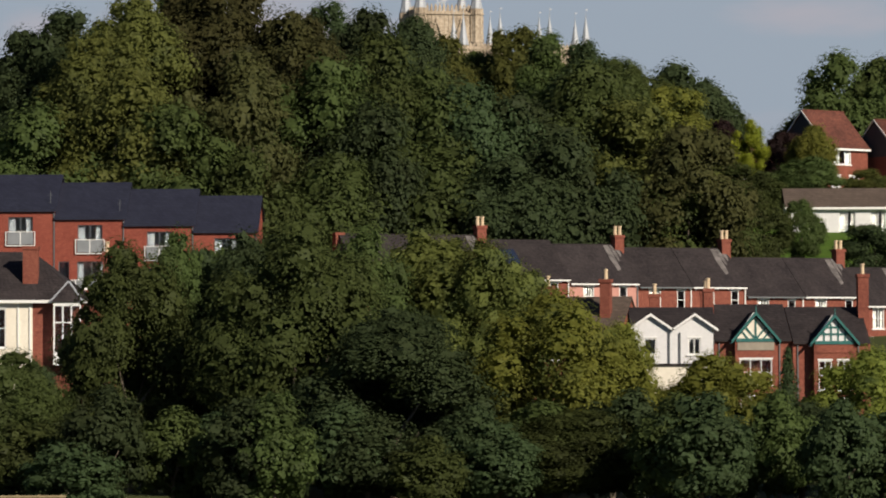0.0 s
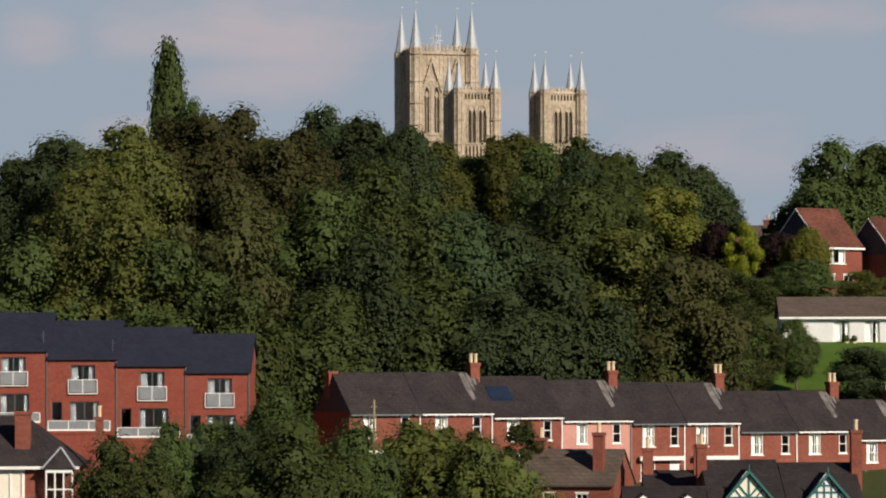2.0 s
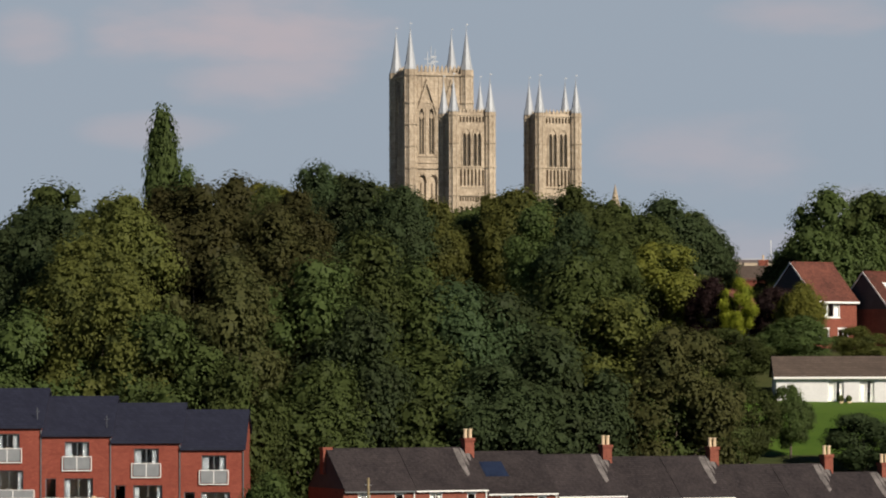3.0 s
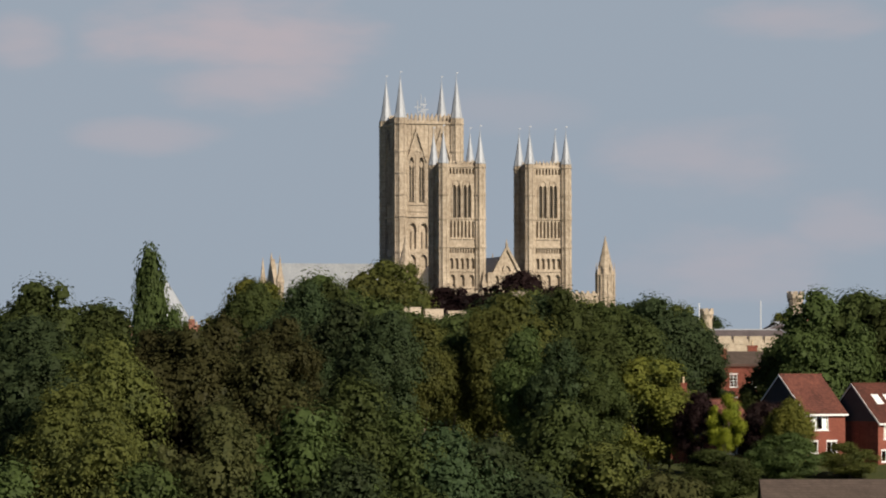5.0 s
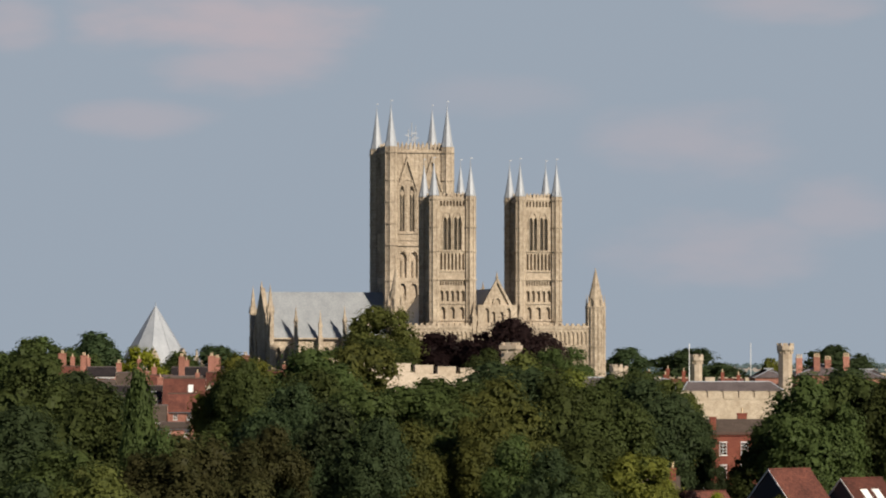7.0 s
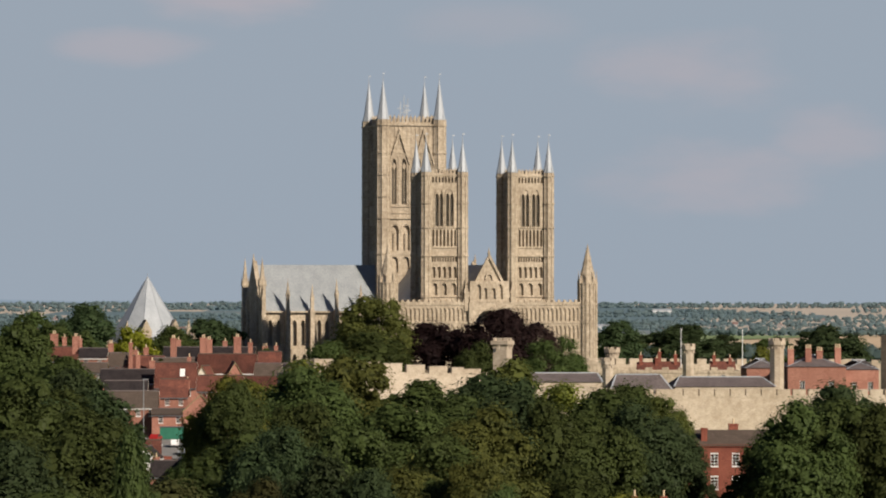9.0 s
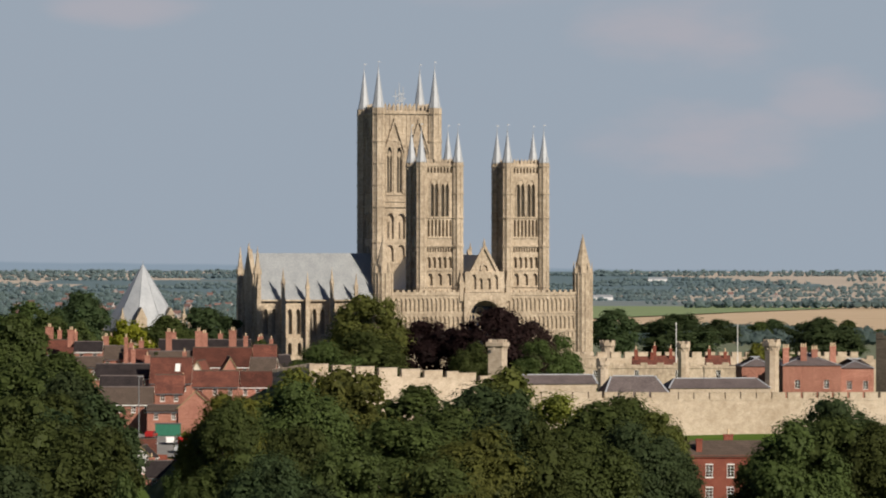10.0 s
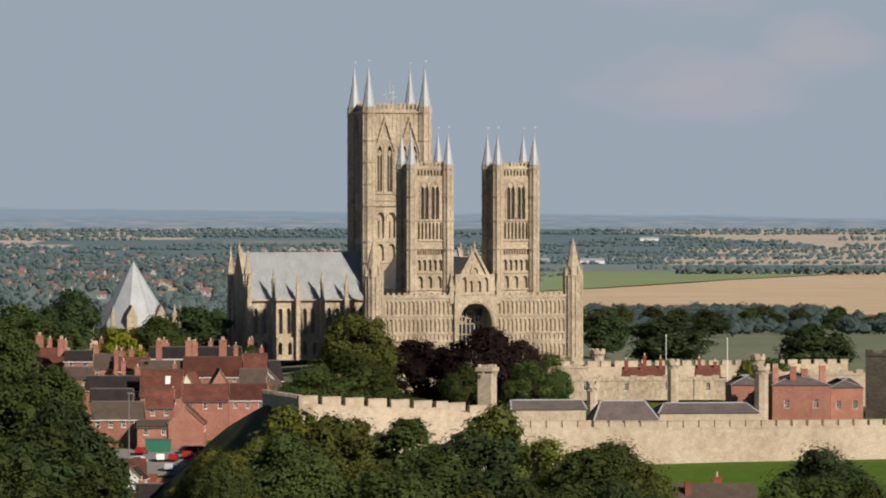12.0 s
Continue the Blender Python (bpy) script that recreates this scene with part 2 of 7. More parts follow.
TILE_BROWN = material("brown_tile", (0.075, 0.055, 0.044), (0.115, 0.085, 0.068), 0.5, 0.85, 0.3, pattern=(0.4, 0.25), mortar=(0.5, 0.5, 0.5))
STONE = material("limestone", (0.295, 0.240, 0.180), (0.535, 0.450, 0.350), 0.22, 0.9, 0.3, fine=9, stretch=(1, 1, 0.45), pattern=(0.9, 0.42), mortar=(0.88, 0.86, 0.82), spec=0.12)
# darker limestone tone: tower cores, recess and inner walls, panel, plinth
STONE_DARK = material("dark_limestone", (0.24, 0.21, 0.17), (0.36, 0.32, 0.26), 0.25, 0.92, 0.3, fine=9, stretch=(1, 1, 0.4))
CASTLE = material("castle_stone", (0.363, 0.293, 0.219), (0.521, 0.442, 0.353), 0.09, 0.95, 0.5, fine=9, pattern=(0.36, 0.16), mortar=(0.95, 0.93, 0.90), spec=0.12)
KEEP = material("dark_keep_stone", (0.070, 0.060, 0.050), (0.13, 0.11, 0.09), 0.3, 0.95, 0.4, fine=9, pattern=(0.6, 0.3), mortar=(0.8, 0.8, 0.8), spec=0.1)
LEAD = material("lead", (0.26, 0.28, 0.30), (0.36, 0.38, 0.40), 0.35, 0.5, 0.05, 0.15, stretch=(1, 1, 0.3))
LEAD_PALE = material("pale_lead", (0.31, 0.335, 0.37), (0.41, 0.435, 0.47), 0.4, 0.55, 0.05, 0.1, stretch=(1, 1, 0.3))
# louvres of the bell openings, inner shade put into the colour
SHADOW_IN = material("louvre_inner_shade", (0.17, 0.15, 0.12), (0.24, 0.21, 0.17), 1.0, 0.9)
POT = material("buff_clay", (0.55, 0.42, 0.27), (0.66, 0.52, 0.36), 4, 0.8)
TARMAC = material("tarmac", (0.19, 0.185, 0.18), (0.25, 0.245, 0.24), 0.5, 0.9, 0.2)
WOOD = material("weathered_wood", (0.20, 0.16, 0.09), (0.30, 0.24, 0.14), 2, 0.9, 0.3)
METAL = material("grey_metal", (0.35, 0.36, 0.37), (0.42, 0.43, 0.44), 4, 0.4, metal=0.6)
RUBBER = material("rubber", (0.02, 0.02, 0.02), (0.03, 0.03, 0.03), 5, 0.8)
CURTAIN = material("pale_curtain", (0.60, 0.58, 0.54), (0.70, 0.68, 0.64), 2, 0.9)
# gable colour with the shade of the side walls put in
SHADED_GABLE = material("shaded_gable", (0.05, 0.045, 0.05), (0.07, 0.062, 0.066), 1, 0.8, 0.2)
PANEL_DARK = material("dark_panel", (0.015, 0.022, 0.045), (0.02, 0.03, 0.06), 1, 0.2)
FIELD_TAN = material("stubble_field", (0.528, 0.402, 0.270), (0.624, 0.486, 0.342), 0.006, 0.95, fine=6, stretch=(1, 2.5, 1), spec=0.12)
FIELD_BROWN = material("ploughed_field", (0.24, 0.165, 0.115), (0.29, 0.20, 0.14), 0.006, 0.95, fine=6, spec=0.12)
FIELD_GREEN = material("crop_field", (0.205, 0.270, 0.135), (0.25, 0.315, 0.165), 0.008, 0.95, fine=6, spec=0.12)
# distant stubble, its base colour paled by painted-in haze
HAZE_TAN = material("hazy_stubble", (0.460, 0.402, 0.345), (0.540, 0.471, 0.402), 0.004, 0.95, fine=6, stretch=(1, 2.5, 1), spec=0.1)
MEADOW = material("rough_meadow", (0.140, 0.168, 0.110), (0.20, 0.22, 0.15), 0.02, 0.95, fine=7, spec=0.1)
# distance haze put into the base colours of far meadow, houses and woods
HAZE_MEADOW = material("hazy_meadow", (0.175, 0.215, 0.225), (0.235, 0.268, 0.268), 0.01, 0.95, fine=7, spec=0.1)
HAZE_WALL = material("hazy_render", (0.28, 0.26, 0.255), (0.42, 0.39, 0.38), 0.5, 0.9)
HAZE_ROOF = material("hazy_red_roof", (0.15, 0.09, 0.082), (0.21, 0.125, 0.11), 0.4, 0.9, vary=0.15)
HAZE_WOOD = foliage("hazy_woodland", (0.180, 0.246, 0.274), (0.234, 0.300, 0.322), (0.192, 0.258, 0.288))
HAZE_FAR_WOOD = foliage("hazy_far_woodland", (0.125, 0.180, 0.190), (0.170, 0.226, 0.225), (0.135, 0.185, 0.200))
GLASS = glass("window_glass")
FROSTED = material("frosted_glass", (0.20, 0.215, 0.23), (0.26, 0.275, 0.29), 1.5, 0.25)
BLIND = material("grey_blind", (0.22, 0.235, 0.26), (0.30, 0.315, 0.34), 1.2, 0.9)
CAR_PAINT = {k: material("car_" + k, c, tuple(v * 1.15 for v in c), 2, 0.25) for k, c in
             {"red": (0.30, 0.02, 0.02), "white": (0.75, 0.75, 0.76), "silver": (0.40, 0.42, 0.44), "black": (0.02, 0.02, 0.025), "blue": (0.04, 0.07, 0.15)}.items()}


# ---- building blocks ----
def part(name, bm, mat, parent=None, label="", kind="", m=None):
    if m is not None:
        bm.transform(m)
    if name.endswith("wall"):
        bmesh.ops.remove_doubles(bm, verts=bm.verts, dist=0.0005)
    me = bpy.data.meshes.new(name)
    bm.to_mesh(me)
    bm.free()
    for x in (mat if isinstance(mat, (list, tuple)) else [mat]):
        me.materials.append(x)
    ob = new(name, me)
    if parent:
        ob.parent = parent
    return tagged(ob, label=label, kind=kind)


def thing(name, x, y, z, rz=0, label="", category="", group="", kind=""):
    ob = new(name)
    ob.matrix_basis = pose(x, y, z, 0, 0, rz)
    ob.empty_display_size = 0.5
    return tagged(ob, label, category, group, kind)


def box(bm, x0, x1, y0, y1, z0, z1):
    v = [bm.verts.new(p) for p in ((x0, y0, z0), (x1, y0, z0), (x1, y1, z0), (x0, y1, z0), (x0, y0, z1), (x1, y0, z1), (x1, y1, z1), (x0, y1, z1))]
    for f in ((3, 2, 1, 0), (4, 5, 6, 7), (0, 1, 5, 4), (1, 2, 6, 5), (2, 3, 7, 6), (3, 0, 4, 7)):
        bm.faces.new([v[i] for i in f])
    return v


def boxes(*rows):
    bm = bmesh.new()
    for r in rows:
        box(bm, *r)
    return bm


def slab(bm, pts, y0, y1):
    """A polygon in x and z, thick from y0 to y1."""
    a = [bm.verts.new((x, y0, z)) for x, z in pts]
    b = [bm.verts.new((x, y1, z)) for x, z in pts]
    n = len(pts)
    bm.faces.new(a)
    bm.faces.new(b[::-1])
    for i in range(n):
        bm.faces.new((a[(i + 1) % n], a[i], b[i], b[(i + 1) % n]))
    return a + b


def column(bm, x, y, r0, r1, z0, z1, n=8, turn=0.3927):
    """A prism, or a cone where r1 is 0."""
    lo = [bm.verts.new((x + r0 * math.cos(turn + k * 2 * math.pi / n), y + r0 * math.sin(turn + k * 2 * math.pi / n), z0)) for k in range(n)]
    if r1 <= 0:
        tip = bm.verts.new((x, y, z1))
        for k in range(n):
            bm.faces.new((lo[k], lo[(k + 1) % n], tip))
        return
    hi = [bm.verts.new((x + r1 * math.cos(turn + k * 2 * math.pi / n), y + r1 * math.sin(turn + k * 2 * math.pi / n), z1)) for k in range(n)]
    for k in range(n):
        bm.faces.new((lo[k], lo[(k + 1) % n], hi[(k + 1) % n], hi[k]))
    bm.faces.new(hi)


def arch(cx, w, spring, rise, steps=5):
    """Points of a pointed arch from its left springing to its right one."""
    left = []
    for k in range(steps + 1):
        a = k / steps
        left.append((cx - w / 2 * math.cos(a * math.pi / 2) ** 0.75, spring + rise * math.sin(a * math.pi / 2 * 0.98) ** 1.05 if a < 1 else spring + rise))
    return left + [(2 * cx - x, z) for x, z in left[-2::-1]]


def arched_wall(bm, x0, x1, z0, z1, y0, y1, holes):
    """A wall with pointed openings right through it. holes: centre, width, sill, springing, rise; in order of x."""
    x = x0
    for cx, w, sill, spring, rise in holes:
        if cx - w / 2 > x + 1e-4:
            box(bm, x, cx - w / 2, y0, y1, z0, z1)
        if sill > z0 + 1e-4:
            box(bm, cx - w / 2, cx + w / 2, y0, y1, z0, sill)
        if rise > 0:
            slab(bm, [(cx - w / 2, z1)] + arch(cx, w, spring, rise) + [(cx + w / 2, z1)], y0, y1)
        else:
            box(bm, cx - w / 2, cx + w / 2, y0, y1, spring, z1)
        x = cx + w / 2
    if x < x1 - 1e-4:
        box(bm, x, x1, y0, y1, z0, z1)


def holed_wall(bm, x0, x1, z0, z1, y0, y1, holes):
    """A wall with rectangular openings: x0, x1, z0, z1 each."""
    xs = sorted({x0, x1, *(h[0] for h in holes), *(h[1] for h in holes)})
    for a, b in zip(xs, xs[1:]):
        mid = (a + b) / 2
        z = z0
        for h in sorted((h for h in holes if h[0] < mid < h[1]), key=lambda h: h[2]):
            if h[2] > z:
                box(bm, a, b, y0, y1, z, h[2])
            z = h[3]
        if z < z1:
            box(bm, a, b, y0, y1, z, z1)


def gable_roof(bm, x0, x1, y0, y1, eave, ridge, over=0.3, thick=0.14):
    """A pitched roof, its ridge along x."""
    ym, g = (y0 + y1) / 2, (ridge - eave) / ((y1 - y0) / 2)
    pts = [(y0 - over, eave - over * g), (ym, ridge), (y1 + over, eave - over * g), (y1 + over, eave - over * g + thick), (ym, ridge + thick * 1.3), (y0 - over, eave - over * g + thick)]
    a = [bm.verts.new((x0, y, z)) for y, z in pts]
    b = [bm.verts.new((x1, y, z)) for y, z in pts]
    bm.faces.new(a)
    bm.faces.new(b[::-1])
    for i in range(6):
        bm.faces.new((a[(i + 1) % 6], a[i], b[i], b[(i + 1) % 6]))


def hip_roof(bm, x0, x1, y0, y1, eave, ridge, over=0.3, inset=None):
    x0, x1, y0, y1 = x0 - over, x1 + over, y0 - over, y1 + over
    ym, i = (y0 + y1) / 2, (y1 - y0) / 2 * 0.9 if inset is None else inset
    lo = [bm.verts.new(p) for p in ((x0, y0, eave), (x1, y0, eave), (x1, y1, eave), (x0, y1, eave))]
    a, b = bm.verts.new((x0 + i, ym, ridge)), bm.verts.new((x1 - i, ym, ridge))
    for f in ((lo[0], lo[1], b, a), (lo[1], lo[2], b), (lo[2], lo[3], a, b), (lo[3], lo[0], a), lo[::-1]):
        bm.faces.new(f)


def window(parent, x0, x1, z0, z1, y, mat=None, upright=1, cross=1, sill=True, curtain=False, t=0.07):
    """A framed window standing in an opening whose outer face is at y."""
    mat = mat or WHITE
    rows = [(x0, x0 + t, y + 0.03, y + 0.12, z0, z1), (x1 - t, x1, y + 0.03, y + 0.12, z0, z1),
            (x0 + t, x1 - t, y + 0.03, y + 0.12, z0, z0 + t), (x0 + t, x1 - t, y + 0.03, y + 0.12, z1 - t, z1)]
    for k in range(upright):
        xm = x0 + (x1 - x0) * (k + 1) / (upright + 1)
        rows.append((xm - t * 0.4, xm + t * 0.4, y + 0.04, y + 0.11, z0 + t, z1 - t))
    for k in range(cross):
        zm = z0 + (z1 - z0) * (k + 1) / (cross + 1)
        rows.append((x0 + t, x1 - t, y + 0.035, y + 0.115, zm - t * 0.4, zm + t * 0.4))
    w = part("window", boxes(*rows), mat, parent)
    if sill:
        part("window_sill", boxes((x0 - 0.08, x1 + 0.08, y - 0.07, y - 0.003, z0 - 0.1, z0 - 0.002)), mat, w)
        part("lintel", boxes((x0 - 0.06, x1 + 0.06, y - 0.03, y - 0.003, z1 + 0.002, z1 + 0.12)), mat, w)
    p = part("pane", boxes((x0 + t * 0.5, x1 - t * 0.5, y + 0.07, y + 0.08, z0 + t * 0.5, z1 - t * 0.5)), GLASS, w)
    p.visible_shadow = False
    if curtain:
        curtain = 0.4 if curtain is True else curtain
        part("curtain", boxes((x0 + t, x0 + (x1 - x0) * curtain, y + 0.2, y + 0.24, z0, z1), (x1 - (x1 - x0) * 0.28, x1 - t, y + 0.2, y + 0.24, z0, z1)), CURTAIN, w)
    return w


def chimney(parent, x, y, z0, z1, w=0.9, d=0.6, pots=2, mat=None):
    bm = boxes((x - w / 2, x + w / 2, y - d / 2, y + d / 2, z0, z1 - 0.25), (x - w / 2 - 0.07, x + w / 2 + 0.07, y - d / 2 - 0.07, y + d / 2 + 0.07, z1 - 0.25, z1))
    c = part("chimney", bm, mat or BRICK, parent)
    for k in range(pots):
        bm = bmesh.new()
        px = x + (k - (pots - 1) / 2) * 0.42
        column(bm, px, y, 0.15, 0.13, z1, z1 + 0.62, 8)
        column(bm, px, y, 0.17, 0.17, z1 + 0.62, z1 + 0.74, 8)
        part("chimney_pot", bm, POT, c)
    return c


def shell(bm, x0, x1, y0, y1, z0, z1, t=0.25):
    """Side and back walls of a house; the front is built apart."""
    box(bm, x0, x0 + t, y0 + t, y1, z0, z1)
    box(bm, x1 - t, x1, y0 + t, y1, z0, z1)
    box(bm, x0 + t, x1 - t, y1 - t, y1, z0, z1)
    box(bm, x0 + t, x1 - t, y0 + t, y1 - t, z0 + 0.05, z0 + 0.15)


def gable_ends(bm, x0, x1, y0, y1, eave, ridge, t=0.25):
    ym = (y0 + y1) / 2
    for a, b in ((x0, x0 + t), (x1 - t, x1)):
        lo = [bm.verts.new((a, y, z)) for y, z in ((y0, eave), (y1, eave), (ym, ridge - 0.03))]
        hi = [bm.verts.new((b, y, z)) for y, z in ((y0, eave), (y1, eave), (ym, ridge - 0.03))]
        bm.faces.new(lo[::-1])
        bm.faces.new(hi)
        for i in range(3):
            bm.faces.new((lo[i], lo[(i + 1) % 3], hi[(i + 1) % 3], hi[i]))


# ---- ground ----
def smooth(a, b, v):
    v = min(1, max(0, (v - a) / (b - a)))
    return v * v * (3 - 2 * v)


MAIN = ((-400, -42), (0, -42), (205, -39.6), (235, -39), (262, -36.5), (300, -34.5), (325, -30.6), (342, -29), (385, -22), (410, -18.4), (430, -15.5), (457, -12.6), (560, -13), (606, -12),
        (690, -7), (712, -3.2), (722, -2.6), (800, -1), (1000, 0), (1280, 0), (1800, -8), (2600, -10), (3600, -8), (4950, 8))
WEST = ((-400, -42), (325, -30.6), (385, -22), (430, -16), (600, -16), (780, -14.5), (850, -9.3), (900, -7), (1000, -4), (1100, -2), (1280, 0), (1800, -8), (2600, -10), (3600, -8), (4950, 8))


def ground_z(x, y):
    a = float(np.interp(y, *zip(*MAIN)))
    b = float(np.interp(y, *zip(*WEST)))
    return a + (b - a) * (1 - smooth(-48, -34, x)) * smooth(420, 520, y)


def build_ground():
    ys = [-400, -200, 0, 80, 150, 190] + [200 + 10 * k for k in range(109)] + [1300 + 60 * k for k in range(61)] + [4955]
    xs = [-2500, -1500, -900] + [-700 + 50 * k for k in range(9)] + [-260 + 20 * k for k in range(5)] + [-170 + 10 * k for k in range(35)] + [190 + 20 * k for k in range(5)] + [300 + 50 * k for k in range(9)] + [900, 1500, 2500]
    rnd = random.Random(5)
    fields = {}
    verts = [(x, y, ground_z(x, y) + (noise.noise((x * 0.03, y * 0.03, 0)) * 0.5 if y < 690 else 0)) for y in ys for x in xs]
    faces, slots = [], []
    for j in range(len(ys) - 1):
        for i in range(len(xs) - 1):
            a = j * len(xs) + i
            faces.append((a, a + 1, a + len(xs) + 1, a + len(xs)))
            x, y = (xs[i] + xs[i + 1]) / 2, (ys[j] + ys[j + 1]) / 2
            s = 0
            if 380 < y < 416 and x > 22:
                s = 2
            elif 640 < y < 722 and x > 20:
                s = 2
            elif 722 < y < 950:
                s = 1
            elif 950 <= y < 1280:
                s = 8
            elif y >= 1280:
                if x > 140 and 1650 < y < 1850:
                    s = 4
                elif x > 20 and 1500 < y < 3000:
                    s = 3
                else:
                    key = (int(y // (170 + 0.02 * y)), int((x + 3000 + 0.25 * y) // 190))
                    if key not in fields:
                        fields[key] = rnd.choice((7, 7, 6, 6, 6, 9)) if y > 3000 else rnd.choice((3, 7, 6, 6, 9))
                    s = fields[key] if y > 2400 else 8 if x > 20 else 9
            slots.append(s)
    me = bpy.data.meshes.new("ground")
    me.from_pydata(verts, [], faces)
    for m in (SCRUB, GRASS, LAWN, FIELD_TAN, FIELD_BROWN, FIELD_GREEN, HAZE_WOOD, HAZE_TAN, MEADOW, HAZE_MEADOW):
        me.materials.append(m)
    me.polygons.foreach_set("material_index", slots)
    tagged(new("ground", me), "grassy hillside running out to pale stubble fields and woods", "ground", kind="structure")


build_ground()
_f = bmesh.new()
_f.faces.new([_f.verts.new((x, y, ground_z(x, y) + 0.5)) for x, y in ((22, 2300), (70, 2420), (170, 2700), (265, 2900), (150, 2960), (22, 2980))])
tagged(part("green_field", _f, FIELD_GREEN), "green crop field beyond the cathedral", "field", kind="structure")


# ---- trees ----
def crown_mesh(name, seed, shape, count, leaf, radius=5.0, low=0.7, top=14.6):
    """A crown of many leaf sprays round lumps of foliage; nominal height 14 m."""
    rnd = np.random.RandomState(seed)
    mid, half = (low + top) / 2, (top - low) / 2
    lumps = []
    n = {"broad": 60, "poplar": 46, "fir": 40}[shape]
    for k in range(n):
        d = rnd.normal(size=3)
        d /= np.linalg.norm(d)
        if shape == "broad":
            r = rnd.uniform(0.95, 1.9)
            reach = rnd.uniform(0.5, 1.0) ** 0.5
            c = np.array([d[0] * (radius - r * 0.75) * reach, d[1] * (radius - r * 0.75) * reach, mid + d[2] * (half - r * 0.8) * reach])
            c[:2] *= 1.12 - 0.25 * max(0, (c[2] - mid) / half)
        else:
            f = (k + 0.5) / n
            wide = (0.5 + 0.5 * math.sin(math.pi * min(1, f * 1.05)) ** 0.7 if f < 0.8 else 0.86 - (f - 0.8) * 2.6) if shape == "poplar" else (1 - f)
            r = (1.7 if shape == "poplar" else 1.6) * (0.35 + 0.65 * wide) * rnd.uniform(0.8, 1.15)
            a = k * 2.4
            c = np.array([math.cos(a) * radius * wide * 0.55, math.sin(a) * radius * wide * 0.55, low + f * (top - low - 1.0)])
        lumps.append((*c, r))
    L = np.array(lumps)
    pick = rnd.choice(n, size=count * 2, p=L[:, 3] ** 2 / (L[:, 3] ** 2).sum())
    d = rnd.normal(size=(count * 2, 3))
    d /= np.linalg.norm(d, axis=1)[:, None]
    P = L[pick, :3] + d * (L[pick, 3] * rnd.uniform(0.84, 1.24, count * 2))[:, None] * np.array([1.0, 1.0, 0.85])
    deep = (np.linalg.norm(P[:, None, :] - L[None, :, :3], axis=2) / L[None, :, 3]).min(axis=1) < 0.66
    keep = np.where(~deep)[0][:count]
    P, d = P[keep], d[keep]
    out = P - np.array([0, 0, mid])
    out /= np.linalg.norm(out, axis=1)[:, None] + 1e-6
    N = d * 0.85 + out * 0.5 + rnd.normal(size=d.shape) * 0.2 + np.array([0.1, -0.1, 0.45])
    N /= np.linalg.norm(N, axis=1)[:, None]
    U = np.cross(N, rnd.normal(size=N.shape))
    U /= np.linalg.norm(U, axis=1)[:, None]
    V = np.cross(N, U)
    s = (leaf * rnd.uniform(0.6, 1.35, len(P)))[:, None]
    quad = np.stack([P - U * s, P - V * s * 0.62 + N * s * 0.12, P + U * s, P + V * s * 0.62 - N * s * 0.12], axis=1).reshape(-1, 3)
    verts = [tuple(v) for v in quad]
    faces = [(4 * k, 4 * k + 1, 4 * k + 2, 4 * k + 3) for k in range(len(P))]
    # larger inner sprays, so that little light comes through
    each = 42 if count > 5000 else 14
    pick = np.repeat(np.arange(n), each)
    d = rnd.normal(size=(len(pick), 3))
    d /= np.linalg.norm(d, axis=1)[:, None]
    P = L[pick, :3] + d * (L[pick, 3] * rnd.uniform(0.4, 0.75, len(pick)))[:, None]
    N = d + rnd.normal(size=d.shape) * 0.3
    N /= np.linalg.norm(N, axis=1)[:, None]
    U = np.cross(N, rnd.normal(size=N.shape))
    U /= np.linalg.norm(U, axis=1)[:, None]
    V = np.cross(N, U)
    s = (L[pick, 3] * (0.3 if count > 5000 else 0.5) * rnd.uniform(0.7, 1.2, len(pick)))[:, None]
    quad = np.stack([P - U * s, P - V * s * 0.8, P + U * s, P + V * s * 0.8], axis=1).reshape(-1, 3)
    o = len(verts)
    verts += [tuple(v) for v in quad]
    faces += [(o + 4 * k, o + 4 * k + 1, o + 4 * k + 2, o + 4 * k + 3) for k in range(len(P))]
    me = bpy.data.meshes.new(name)
    me.from_pydata(verts, [], faces)
    return me


def trunk_mesh(seed, low):
    rnd = random.Random(seed)
    bm = bmesh.new()
    column(bm, 0, 0, 0.42, 0.24, -1.2, low + 2.0, 8)
    for k in range(5):
        a, z = k * 1.3 + rnd.random(), low + rnd.uniform(-0.4, 1.6)
        b = bmesh.new()
        column(b, 0, 0, 0.15, 0.05, 0, rnd.uniform(3.0, 4.6), 6)
        b.transform(Matrix.Translation((0, 0, z)) @ Matrix.Rotation(a, 4, "Z") @ Matrix.Rotation(rnd.uniform(0.5, 0.9), 4, "X"))
        tmp = bpy.data.meshes.new("limb")
        b.to_mesh(tmp)
        b.free()
        bm.from_mesh(tmp)
        bpy.data.meshes.remove(tmp)
    me = bpy.data.meshes.new("trunk")
    bm.to_mesh(me)
    bm.free()
    me.materials.append(BARK)
    return me


